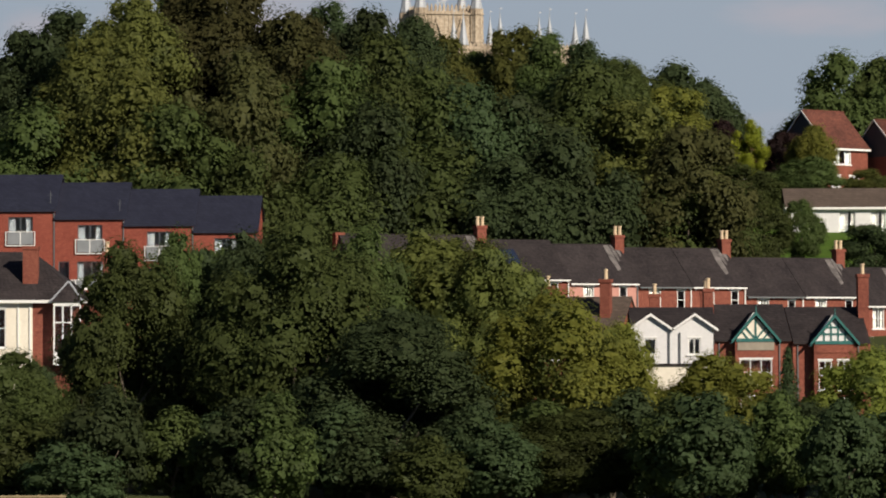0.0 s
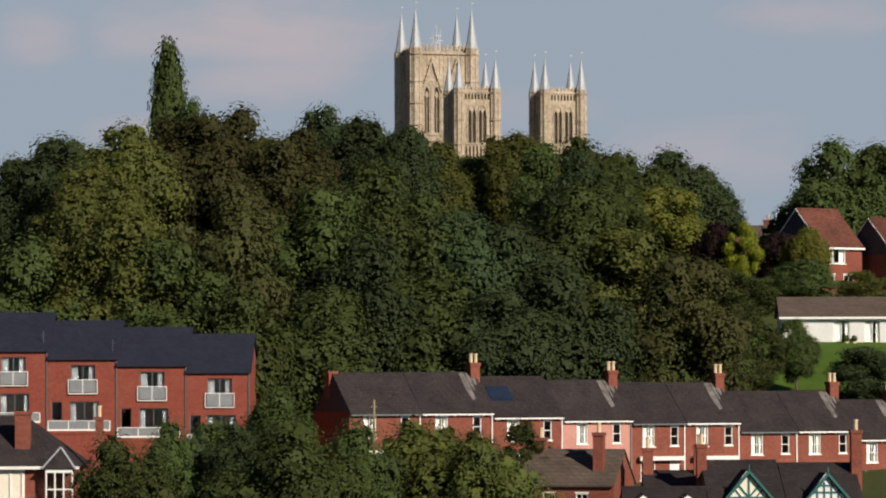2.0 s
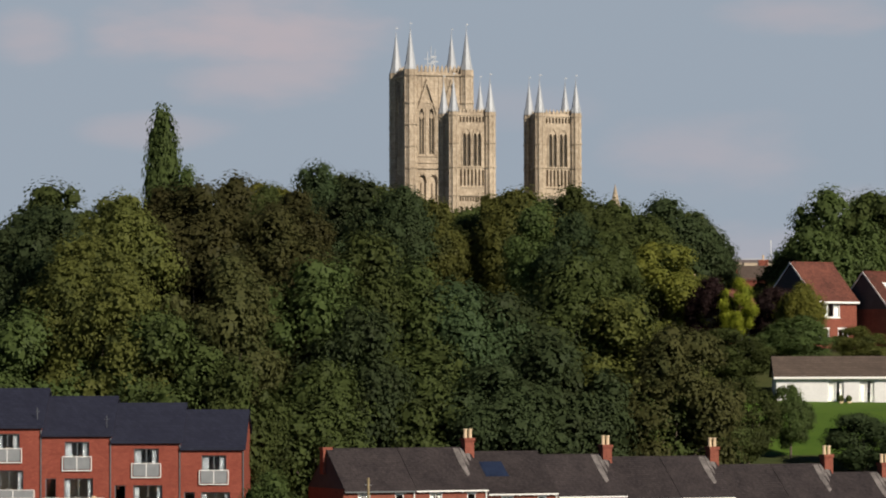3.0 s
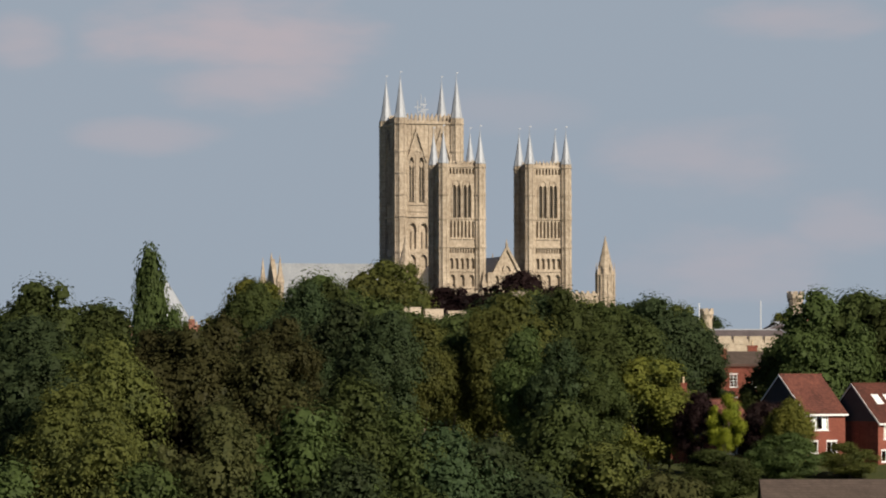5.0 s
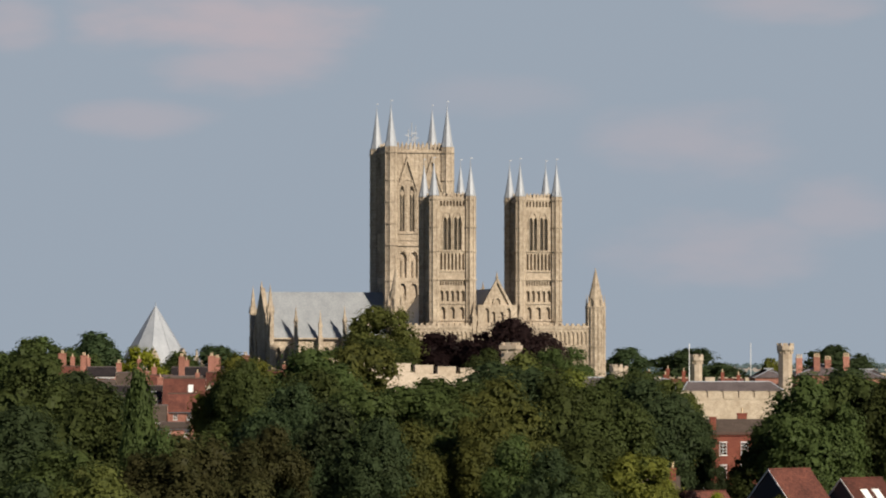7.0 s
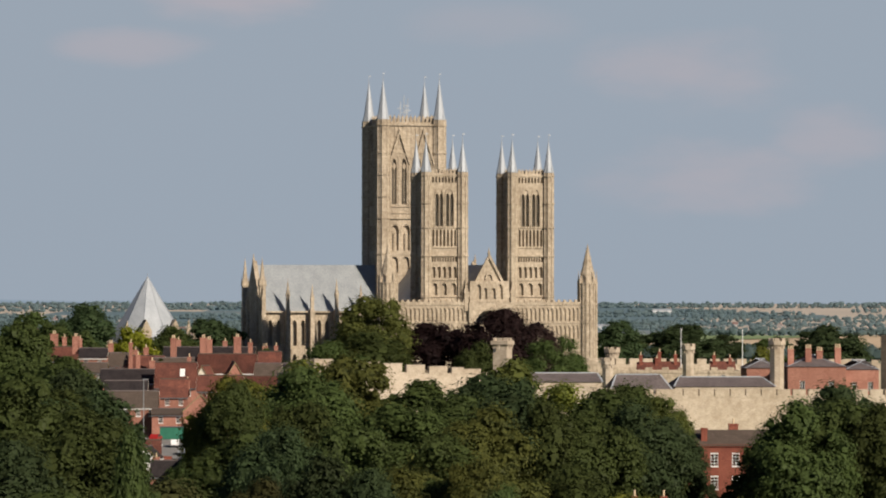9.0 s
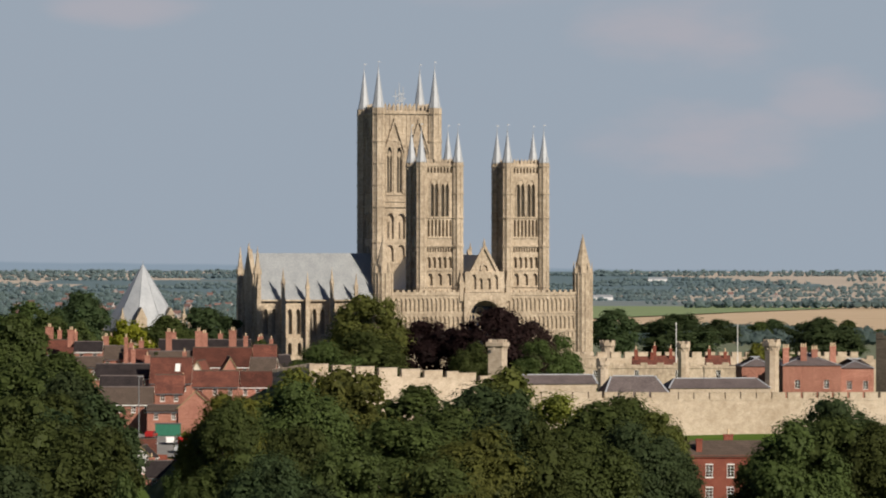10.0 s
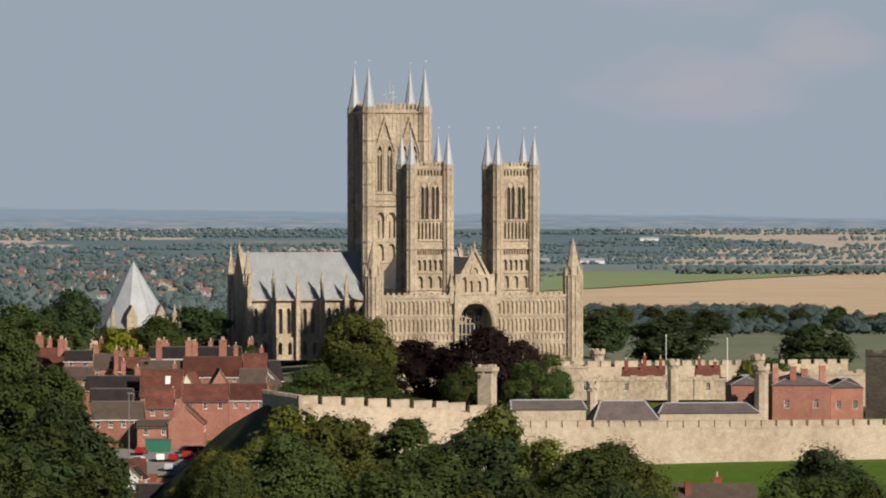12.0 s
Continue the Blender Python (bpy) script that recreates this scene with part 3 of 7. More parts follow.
CROWNS = {}
BASE = [crown_mesh("crown", 11 + k, "broad", 9600, 0.15) for k in range(5)]
FINE = [crown_mesh("crown", 31 + k, "broad", 18500, 0.10) for k in range(3)]
LITE = [crown_mesh("crown", 71 + k, "broad", 3400, 0.27) for k in range(3)]
SPECIAL = {"poplar": crown_mesh("crown", 51, "poplar", 8000, 0.15, 2.6, 1.2, 14), "fir": crown_mesh("crown", 52, "fir", 4200, 0.17, 3.0, 0.8, 14)}
TRUNKS = [trunk_mesh(k, 3.0) for k in range(3)]
WORDS = {"green": "leafy mid-green broadleaf tree in full summer leaf", "dark": "dense dark green broadleaf tree", "olive": "olive green broadleaf tree with yellowing leaves",
         "gold": "yellow-green broadleaf tree turning gold at its tips", "brown": "brownish green tree with thinning late-summer leaves", "chart": "bright yellow-green young tree",
         "copper": "dark purple copper beech tree", "poplar": "tall slender columnar poplar tree", "fir": "small dark green conical fir tree"}


def crown_for(kind, k, near):
    key = (kind, k, near)
    if key not in CROWNS:
        src = SPECIAL[kind] if kind in SPECIAL else {"near": FINE, "mid": BASE, "far": LITE}[near][k % 3]
        me = src.copy()
        me.materials.append(LEAF[{"poplar": "green", "fir": "dark"}.get(kind, kind)])
        CROWNS[key] = me
    return CROWNS[key]


TREE_ROWS = (
    ("dark", -20.1, 430, 7.3, 4.2), ("dark", -16.0, 415, 5.1, 4.7), ("dark", -11.7, 410, 4.1, 3.8), ("olive", -8.1, 425, 3.2, 3.5),
    ("green", -4.9, 430, 2.1, 2.6), ("olive", -0.4, 425, 4.4, 4.1), ("green", 3.3, 410, 2.1, 3.7), ("dark", 6.4, 405, 1.0, 3.3),
    ("green", 9.3, 405, -0.6, 3.0), ("brown", -21.7, 402, 3.5, 3.6), ("olive", -2.4, 236, -24.4, 2.6), ("olive", -3.9, 240, -24.3, 4.0),
    ("green", -9.7, 233, -24.1, 4.0), ("olive", -1.9, 234, -25.1, 4.0), ("dark", -16.4, 236, -24.0, 3.9), ("green", -20.2, 238, -24.2, 3.2),
    ("gold", 4.6, 226, -29.4, 2.9), ("green", -29.0, 226, -31.0, 3.6), ("green", -22.7, 232, -24.9, 4.3), ("dark", -19.7, 240, -25.1, 3.6),
    ("green", -13.2, 227, -24.0, 5.6), ("olive", -5.9, 238, -23.9, 5.3), ("dark", -7.4, 221, -28.7, 6.0), ("gold", 1.5, 222, -27.9, 5.1),
    ("green", 1.8, 217, -34.2, 4.9), ("gold", 10.3, 225, -31.3, 4.0), ("gold", 19.0, 226, -31.0, 3.9), ("fir", 17.1, 268, -30.2, 1.2),
    ("dark", 14.8, 222, -34.0, 3.3), ("green", -24.4, 222, -34.2, 3.7), ("green", -17.8, 300, -22.2, 2.9), ("green", -19.2, 262, -23.9, 3.9),
    ("green", 0.6, 300, -24.7, 2.5), ("dark", -30.8, 255, -31.4, 1.7), ("dark", -42.9, 352, -2.0, 4.0), ("dark", -39.5, 350, -0.4, 4.2),
    ("olive", -35.8, 343, -2.9, 4.4), ("olive", -33.8, 352, 1.0, 4.5), ("brown", -31.1, 358, 1.4, 4.0), ("brown", -27.4, 356, 2.1, 5.1),
    ("brown", -23.9, 362, 2.5, 4.6), ("brown", -20.3, 352, -0.8, 5.0), ("brown", -24.4, 341, -5.2, 5.1), ("olive", -33.2, 338, -7.2, 4.8),
    ("green", -39.8, 338, -10.0, 5.6), ("green", -28.3, 336, -9.6, 5.5), ("green", -17.0, 346, -5.0, 5.4), ("green", -12.9, 352, -2.8, 5.0),
    ("dark", -13.0, 342, -9.5, 5.1), ("green", -8.5, 352, -5.3, 5.3), ("dark", -4.1, 350, -6.8, 5.2), ("green", -7.4, 344, -11.8, 5.7),
    ("dark", 0.3, 352, -7.8, 5.8), ("green", 4.8, 358, -4.6, 5.6), ("dark", 4.1, 346, -11.8, 5.7), ("olive", 10.2, 354, -8.2, 5.8),
    ("brown", 13.9, 350, -10.8, 5.2), ("green", 10.6, 352, -13.7, 5.3), ("dark", -1.6, 342, -13.8, 5.1), ("green", -16.7, 338, -13.8, 5.1),
    ("green", -22.5, 334, -13.8, 4.0), ("green", 16.9, 362, -15.5, 3.5), ("green", 21.6, 374, -15.4, 2.8), ("green", 25.8, 378, -16.0, 1.8),
    ("green", -20.8, 480, 9.0, 5.4), ("green", -15.1, 470, 6.9, 6.0), ("olive", -8.6, 440, 3.0, 5.6), ("dark", -24.3, 470, 6.2, 5.3),
    ("green", -3.4, 480, 5.0, 5.4), ("olive", 0.7, 500, 8.1, 6.4), ("green", 7.0, 505, 8.1, 6.4), ("green", 13.5, 510, 7.2, 6.5),
    ("dark", 20.3, 520, 7.9, 6.6), ("dark", 24.7, 530, 5.6, 4.4), ("green", 9.3, 450, 2.2, 6.1), ("olive", 3.0, 445, 2.0, 6.0),
    ("gold", 16.2, 450, -0.3, 5.1), ("gold", 18.8, 452, -2.7, 2.2), ("copper", 21.9, 446, -4.2, 2.5), ("chart", 24.6, 443, -4.6, 1.9),
    ("copper", 29.5, 452, -5.3, 3.0), ("gold", 31.7, 444, -4.9, 2.7), ("green", 30.5, 440, -8.7, 3.6), ("olive", 38.2, 445, -9.9, 3.0),
    ("green", 22.9, 425, -10.2, 3.8), ("green", 40.6, 512, 8.0, 6.5), ("green", 47.0, 520, 8.4, 6.6), ("green", 35.1, 515, 0.9, 4.6),
    ("dark", 32.1, 372, -18.6, 3.6), ("poplar", -31.4, 366, 10.5, 1.6), ("poplar", -29.1, 364, 4.7, 1.4), ("green", -61.0, 540, 10.9, 7.7),
    ("green", -52.2, 520, 6.7, 7.4), ("dark", -55.7, 470, 4.7, 7.0), ("green", -46.6, 440, 0.5, 6.6), ("green", -33.2, 541, 10.8, 5.3),
    ("green", -24.2, 560, 12.1, 8.0), ("green", -19.0, 590, 12.8, 7.5), ("green", -10.2, 560, 6.6, 8.4), ("dark", 2.4, 600, 9.9, 9.0),
    ("green", 11.6, 600, 8.2, 8.1), ("green", -1.5, 525, 5.1, 7.9), ("green", 21.3, 590, 8.9, 7.9), ("green", 25.6, 560, 4.9, 4.2),
    ("dark", 50.6, 570, 9.4, 8.1), ("green", 40.4, 540, 4.9, 5.3), ("dark", 30.9, 560, -4.1, 2.5), ("chart", 20.7, 500, -4.3, 2.6),
    ("olive", -21.7, 500, 2.4, 7.5), ("brown", -32.4, 430, 1.8, 7.1), ("green", -11.9, 470, 0.0, 7.0), ("green", -29.2, 510, 4.5, 6.9),
    ("green", -104.8, 930, 14.7, 7.7), ("green", -90.5, 880, 6.1, 8.6), ("dark", -64.1, 700, 0.4, 7.9), ("dark", -74.0, 650, 2.2, 9.7),
    ("green", -111.2, 930, 12.0, 9.0), ("green", -90.4, 880, 7.5, 7.9), ("dark", -64.9, 700, 4.3, 7.3), ("dark", -69.3, 650, 4.4, 9.7),
    ("green", -27.3, 645, 10.6, 7.7), ("green", -20.0, 641, 8.7, 6.2), ("green", -9.9, 680, 6.8, 7.6), ("olive", 4.6, 645, 10.8, 6.8),
    ("green", -32.2, 535, 10.3, 4.2), ("green", -30.7, 575, 8.2, 6.5), ("green", -3.5, 588, 7.3, 8.8), ("dark", 5.9, 540, 8.1, 8.9),
    ("green", 19.5, 588, 8.1, 7.9), ("green", 25.0, 563, 7.7, 4.2), ("green", 45.9, 532, 8.0, 5.2), ("green", 50.9, 515, 8.2, 5.4),
    ("olive", -21.0, 812, 21.2, 8.0), ("green", -23.4, 780, 14.0, 10.5), ("green", -27.2, 765, 12.3, 6.9), ("copper", -10.3, 815, 16.1, 8.0), ("copper", -4.6, 811, 14.5, 6.4),
    ("copper", 2.8, 805, 18.7, 7.8), ("copper", 9.6, 812, 15.9, 6.1), ("green", 12.7, 790, 12.3, 5.3), ("green", -0.5, 770, 12.6, 4.0),
    ("green", 16.5, 820, 12.8, 4.3), ("gold", 58.0, 840, 10.4, 3.6), ("dark", 37.9, 1120, 13.8, 7.5), ("dark", 52.0, 1057, 13.3, 11.9), ("dark", 83.3, 975, 13.8, 9.5),
    ("green", 69.9, 940, 7.2, 5.6), ("green", -117.9, 1060, 16.3, 9.5), ("dark", -110.9, 1140, 18.2, 9.4), ("chart", -82.6, 960, 13.4, 6.6),
    ("green", -101.2, 1040, 11.8, 4.7), ("green", -83.2, 1090, 12.5, 8.2), ("dark", -73.9, 1110, 14.2, 10.8), ("green", -110.9, 1050, 13.7, 7.1),
    ("green", -53.3, 1000, 7.8, 4.5), ("green", -84.3, 760, 8.3, 9.7), ("dark", -71.8, 720, 7.7, 8.1), ("green", -72.7, 690, 4.9, 10.3),
    ("green", -58.4, 640, 1.4, 5.7), ("dark", -69.3, 610, 3.5, 8.7), ("dark", 77.3, 1300, 8.3, 6.8),
)


def build_trees():
    rnd = random.Random(3)
    bushes = [("dark" if k % 3 else "green", -26 + k * 2.2 + rnd.uniform(-1, 1), 212 + rnd.uniform(-3, 6), ground_z(0, 212) + rnd.uniform(3.5, 6.5), rnd.uniform(2.0, 2.8)) for k in range(24)]
    bushes += [(rnd.choice(("green", "dark", "olive")), -52 + k * 2.9 + rnd.uniform(-1, 1), 339 + max(0, (-52 + k * 2.9 + 20) * 0.42) + rnd.uniform(0, 4), -29 + rnd.uniform(4, 8), rnd.uniform(2.2, 3.4)) for k in range(24)]
    bushes += [(rnd.choice(("green", "dark")), -46 + k * 5.5, 640 + rnd.uniform(-25, 30), -9 + rnd.uniform(5, 8), rnd.uniform(2.6, 4.2)) for k in range(16)]
    bushes += [(rnd.choice(("green", "green", "chart")), rnd.uniform(-108, -56), rnd.uniform(872, 1040), rnd.uniform(4, 7), rnd.uniform(1.6, 2.6)) for k in range(9)]
    bushes += [(rnd.choice(("green", "dark")), 28 + k * 7 + rnd.uniform(-3, 3), 1440 + rnd.uniform(-40, 40), rnd.uniform(2, 6), rnd.uniform(3.5, 5.5)) for k in range(28)]
    for k, (kind, x, y, top, r) in enumerate(TREE_ROWS + tuple(bushes)):
        z = ground_z(x, y) - 0.2
        kind = ("gold" if k % 5 == 0 else "olive" if k % 2 else kind) if kind == "green" and 515 < y < 700 and -40 < x < 30 else kind
        r *= 1.12 if kind == "poplar" else 1.18 if 330 < y < 640 or (755 < y < 830 and x > -40) else 1.0
        h = max(top - z, 4.0)
        near = "near" if y < 262 and k < len(TREE_ROWS) else "mid" if (y < 640 or (755 < y < 830 and x > -40)) and k < len(TREE_ROWS) else "far"
        wide = {"poplar": 2.4, "fir": 3.0}.get(kind, 5.0)
        low = max(h / 14.0, 0.3)
        ob = thing("tree", x, y, z, rnd.uniform(0, 360) , WORDS[kind], "tree", "trees of the wooded hillside" if y < 640 else "trees about the castle and town")
        crown = new("crown", crown_for(kind, rnd.randrange(3), near))
        crown.parent = ob
        # the crown reaches low on the stem
        tall = min(h, (4.6 if y < 300 else 3.1) * r) if kind not in SPECIAL else h
        crown.matrix_basis = Matrix.Translation((0, 0, h - tall)) @ Matrix.Diagonal((r / wide, r / wide, tall / 14.0 * 1.0, 1))
        tr = new("trunk", TRUNKS[k % 3])
        tr.parent = ob
        tr.matrix_basis = Matrix.Diagonal((r / wide * 0.8, r / wide * 0.8, low if kind in SPECIAL else min((h - tall * 0.75) / 3.5, h * 0.09), 1))


build_trees()


# ---- cathedral ----
AXIS_TURN = 15.7


def tower_face(half, bands):
    """One side of a tower, its outer face towards -y, from arcaded bands: z0, z1, recess, holes."""
    bm = bmesh.new()
    for z0, z1, back, holes in bands:
        if holes:
            arched_wall(bm, -half, half, z0, z1, -half, -half + 0.8, holes)
            if back is not None:
                box(bm, -half, half, -half + 0.8, -half + 1.15, z0, z1)
        else:
            box(bm, -half, half, -half, -half + 0.9, z0, z1)
    return bm


def louvres(half, holes, z_step=0.5):
    """Slanting stone boards and a shaft in each tall bell opening."""
    bm = bmesh.new()
    for cx, w, sill, spring, rise in holes:
        z = sill + 0.3
        while z < spring + rise * 0.6:
            box(bm, cx - w / 2, cx + w / 2, -half + 0.5, -half + 0.98, z, z + 0.16)
            z += z_step
        # backing sheet across the opening, coloured as the shade within
        box(bm, cx - w / 2, cx + w / 2, -half + 1.0, -half + 1.1, sill, spring + rise)
    return bm


def four_ways(parent, name, make, mat, label=""):
    for k in range(4):
        part(name, make(), mat, parent, label, m=Matrix.Rotation(k * math.pi / 2, 4, "Z"))


def spire(parent, x, y, r, z0, z1, mat, knob=True):
    bm = bmesh.new()
    column(bm, x, y, r * 1.12, r * 1.12, z0, z0 + 0.35, 8)
    column(bm, x, y, r, 0, z0 + 0.35, z1, 8)
    for k in range(8):
        a = 0.3927 + k * math.pi / 4
        column(bm, x + r * 0.95 * math.cos(a), y + r * 0.95 * math.sin(a), 0.16, 0, z0 + 0.2, z0 + 1.6, 4)
    if knob:
        column(bm, x, y, 0.16, 0.16, z1 - 0.5, z1 - 0.2, 6)
        column(bm, x, y, 0.07, 0.05, z1 - 0.2, z1 + 1.6, 4)
        box(bm, x - 0.05, x + 0.55, y - 0.03, y + 0.03, z1 + 1.2, z1 + 1.5)
    return part("spire", bm, mat, parent, "pale lead-covered spire")


def turret(parent, x, y, r, z0, z1, rings, slits=True):
    bm = bmesh.new()
    column(bm, x, y, r, r, z0, z1, 8)
    for z in rings:
        column(bm, x, y, r + 0.27, r + 0.27, z, z + 0.32, 8)
        column(bm, x, y, r + 0.08, r + 0.08, z - 0.22, z, 8)
    for k in range(8):
        a = 0.3927 + k * math.pi / 4
        column(bm, x + r * math.cos(a), y + r * math.sin(a), 0.13, 0.13, z0, z1, 5)
    return part("corner_turret", bm, STONE, parent)


def parapet(half, z, n, w, h, gap=0.5):
    bm = boxes((-half, half, -half - 0.12, -half + 0.45, z, z + 0.5))
    for k in range(n):
        c = -half + (k + 0.5) * 2 * half / n
        box(bm, c - w / 2, c + w / 2, -half - 0.1, -half + 0.35, z + 0.5, z + h)
        column(bm, c, -half + 0.1, w * 0.5, 0, z + h, z + h + w * 1.3, 4, 0.7854)
    return bm


def west_tower(parent, x, y):
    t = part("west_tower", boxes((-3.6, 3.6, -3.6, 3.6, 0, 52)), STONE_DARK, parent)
    t.location = (x, y, 0)
    half = 4.9
    bell = [(c + o, 0.85, 38.7, 45.6, 1.5) for c in (-1.4, 1.4) for o in (-0.56, 0.56)]
    bands = [(0, 20.6, None, None),
             (20.6, 24.9, 0, [(c, 1.35, 21.0, 23.2, 0.9) for c in (-2.5, 0, 2.5)]),
             (24.9, 29.3, 0, [(c, 0.95, 25.5, 27.6, 0.7) for c in (-2.8, -1.4, 0, 1.4, 2.8)]),
             (29.3, 31.2, 0, [(-3.1 + 0.69 * k, 0.4, 29.6, 30.5, 0.3) for k in range(10)]),
             (31.2, 33.2, None, None),
             (33.2, 38.4, 0, [(-2.9 + 0.97 * k, 0.55, 33.6, 37.2, 0.7) for k in range(7)]),
             (38.4, 49.4, None, bell),
             (49.4, 51.8, 0, [(-3.0 + 0.86 * k, 0.5, 49.9, 50.9, 0.45) for k in range(8)])]
    four_ways(t, "tower_face", lambda: tower_face(half, bands), STONE)
    four_ways(t, "louvres", lambda: louvres(half, bell), SHADOW_IN, "louvred bell opening coloured dark as inner shade")

    def mould():
        m = boxes((-half, half, -half - 0.32, -half, 20.5, 20.75), (-half, half, -half - 0.28, -half, 24.8, 25.05), (-half, half, -half - 0.36, -half, 31.0, 31.35),
                  (-half, half, -half - 0.28, -half, 33.1, 33.3), (-half, half, -half - 0.32, -half, 38.3, 38.55), (-half, half, -half - 0.2, -half, 51.6, 51.9))
        for c in (-1.4, 1.4):
            pts = arch(c, 2.7, 44.6, 4.1)
            inner = arch(c, 2.25, 44.6, 3.6)
            slab(m, pts + inner[::-1], -half - 0.2, -half)
            for s in (-1.22, 1.22):
                box(m, c + s - 0.12, c + s + 0.12, -half - 0.2, -half, 38.6, 44.6)
            column(m, c, -half - 0.05, 0.13, 0.13, 38.6, 46.6, 6)
            slab(m, [(c - 0.5, 47.0), (c, 46.5), (c + 0.5, 47.0), (c, 47.6)], -half - 0.1, -half)
        return m
    four_ways(t, "moulding", mould, STONE)
    four_ways(t, "parapet", lambda: parapet(half - 0.6, 51.9, 9, 0.5, 1.15), STONE)
    for sx in (-1, 1):
        for sy in (-1, 1):
            turret(t, sx * 4.88, sy * 4.88, 1.32, 0, 52.6, (20.5, 31.0, 38.3, 44.5, 51.6))
            spire(t, sx * 4.88, sy * 4.88, 1.28, 52.6, 61.0, LEAD_PALE)
    return t


def central_tower(parent, x, y):
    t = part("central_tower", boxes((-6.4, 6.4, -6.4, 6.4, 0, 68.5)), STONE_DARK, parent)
    t.location = (x, y, 0)
    half = 8.3
    bell = [(c + o, 1.35, 46.0, 56.3, 2.2) for c in (-3.5, 3.5) for o in (-1.4, 1.4)]
    bands = [(0, 26.5, None, None),
             (26.5, 32.3, 0, [(c, 2.2, 27.0, 29.8, 1.8) for c in (-4.8, -1.6, 1.6, 4.8)]),
             (32.3, 42.0, 0, [(c, 2.3, 33.2, 38.0, 2.2) for c in (-4.8, -1.6, 1.6, 4.8)]),
             (42.0, 45.5, None, None),
             (45.5, 61.5, None, bell),
             (61.5, 68.0, None, None)]
    four_ways(t, "tower_face", lambda: tower_face(half, bands), STONE)
    four_ways(t, "louvres", lambda: louvres(half, bell, 0.6), SHADOW_IN, "louvred bell opening coloured dark as inner shade")

    def mould():
        m = boxes((-half, half, -half - 0.5, -half, 41.9, 42.5), (-half, half, -half - 0.28, -half, 43.4, 43.65), (-half, half, -half - 0.2, -half, 32.1, 32.5),
                  (-half, half, -half - 0.2, -half, 26.3, 26.7), (-half, half, -half - 0.45, -half, 67.6, 68.1), (-half, half, -half - 0.28, -half, 45.2, 45.5))
        for c in (-3.5, 3.5):
            for w, s in ((5.9, 0.3), (5.2, 0.15)):
                slab(m, arch(c, w, 55.0, 5.6 * w / 5.9) + arch(c, w - 0.5, 55.0, 5.1 * w / 5.9)[::-1], -half - s, -half)
            for s in (-2.75, 2.75, -2.4, 2.4):
                box(m, c + s - 0.13, c + s + 0.13, -half - 0.22, -half, 45.6, 55.2)
            box(m, c - 0.3, c + 0.3, -half - 0.22, -half + 0.3, 45.6, 58.2)
            slab(m, [(c - 0.7, 59.1), (c, 58.3), (c + 0.7, 59.1), (c, 60.1)], -half - 0.12, -half)
            # slim shafts and cusps in each light
            for o in (-1.4, 1.4):
                column(m, c + o, -half + 0.2, 0.14, 0.14, 46.0, 55.4, 5)
                slab(m, [(c + o - 0.6, 56.4), (c + o, 55.3), (c + o + 0.6, 56.4), (c + o, 57.5)], -half + 0.05, -half + 0.3)
            # crocketed gable over each pair of lights
            slab(m, [(c - 3.1, 57.0), (c, 66.6), (c + 3.1, 57.0), (c + 2.7, 57.0), (c, 65.4), (c - 2.7, 57.0)], -half - 0.6, -half)
            for k in range(7):
                f = (k + 0.5) / 7
                for s in (-1, 1):
                    box(m, c + s * 3.2 * (1 - f) - 0.14, c + s * 3.2 * (1 - f) + 0.14, -half - 0.42, -half - 0.1, 57 + 9.6 * f, 57.3 + 9.6 * f)
        for k in range(13):
            column(m, -7.2 + 1.2 * k, -half - 0.03, 0.12, 0.12, 62.0 if k % 6 else 56, 67.6, 5)
        for k in range(22):
            for z in (46.5, 49.5, 52.5, 55.5, 58.5):
                if k in (0, 1, 10, 11, 20, 21):
                    box(m, -7.5 + k * 0.71 - 0.15, -7.5 + k * 0.71 + 0.15, -half - 0.28, -half, z, z + 0.35)
        for c in (-4.8, -1.6, 1.6, 4.8):
            slab(m, arch(c, 3.0, 38.0, 3.0) + arch(c, 2.5, 38.0, 2.5)[::-1], -half - 0.2, -half)
            column(m, c, -half + 0.15, 0.16, 0.16, 33.2, 38.2, 6)
        return m
    four_ways(t, "moulding", mould, STONE)
    four_ways(t, "parapet", lambda: parapet(half - 0.7, 68.1, 13, 0.62, 1.9), STONE)
    for sx in (-1, 1):
        for sy in (-1, 1):
            turret(t, sx * 8.0, sy * 8.0, 1.85, 0, 69.3, (26.3, 32.2, 42.0, 48, 54, 60, 67.6))
            spire(t, sx * 8.0, sy * 8.0, 1.62, 69.3, 80.6, LEAD_PALE)
    bm = bmesh.new()
    for k, (dx, dy) in enumerate(((0, 0), (0.8, 0.4), (-0.7, -0.3), (0.2, -0.8))):
        column(bm, dx * 1.6, dy * 1.6, 0.13, 0.09, 68.5, 76.5 - k * 0.9, 5)
        box(bm, dx * 1.6 - 0.9, dx * 1.6 + 0.9, dy * 1.6 - 0.06, dy * 1.6 + 0.06, 71.5 + k * 0.6, 71.7 + k * 0.6)
    part("aerial", bm, METAL, t, "cluster of thin grey aerials")
    return t


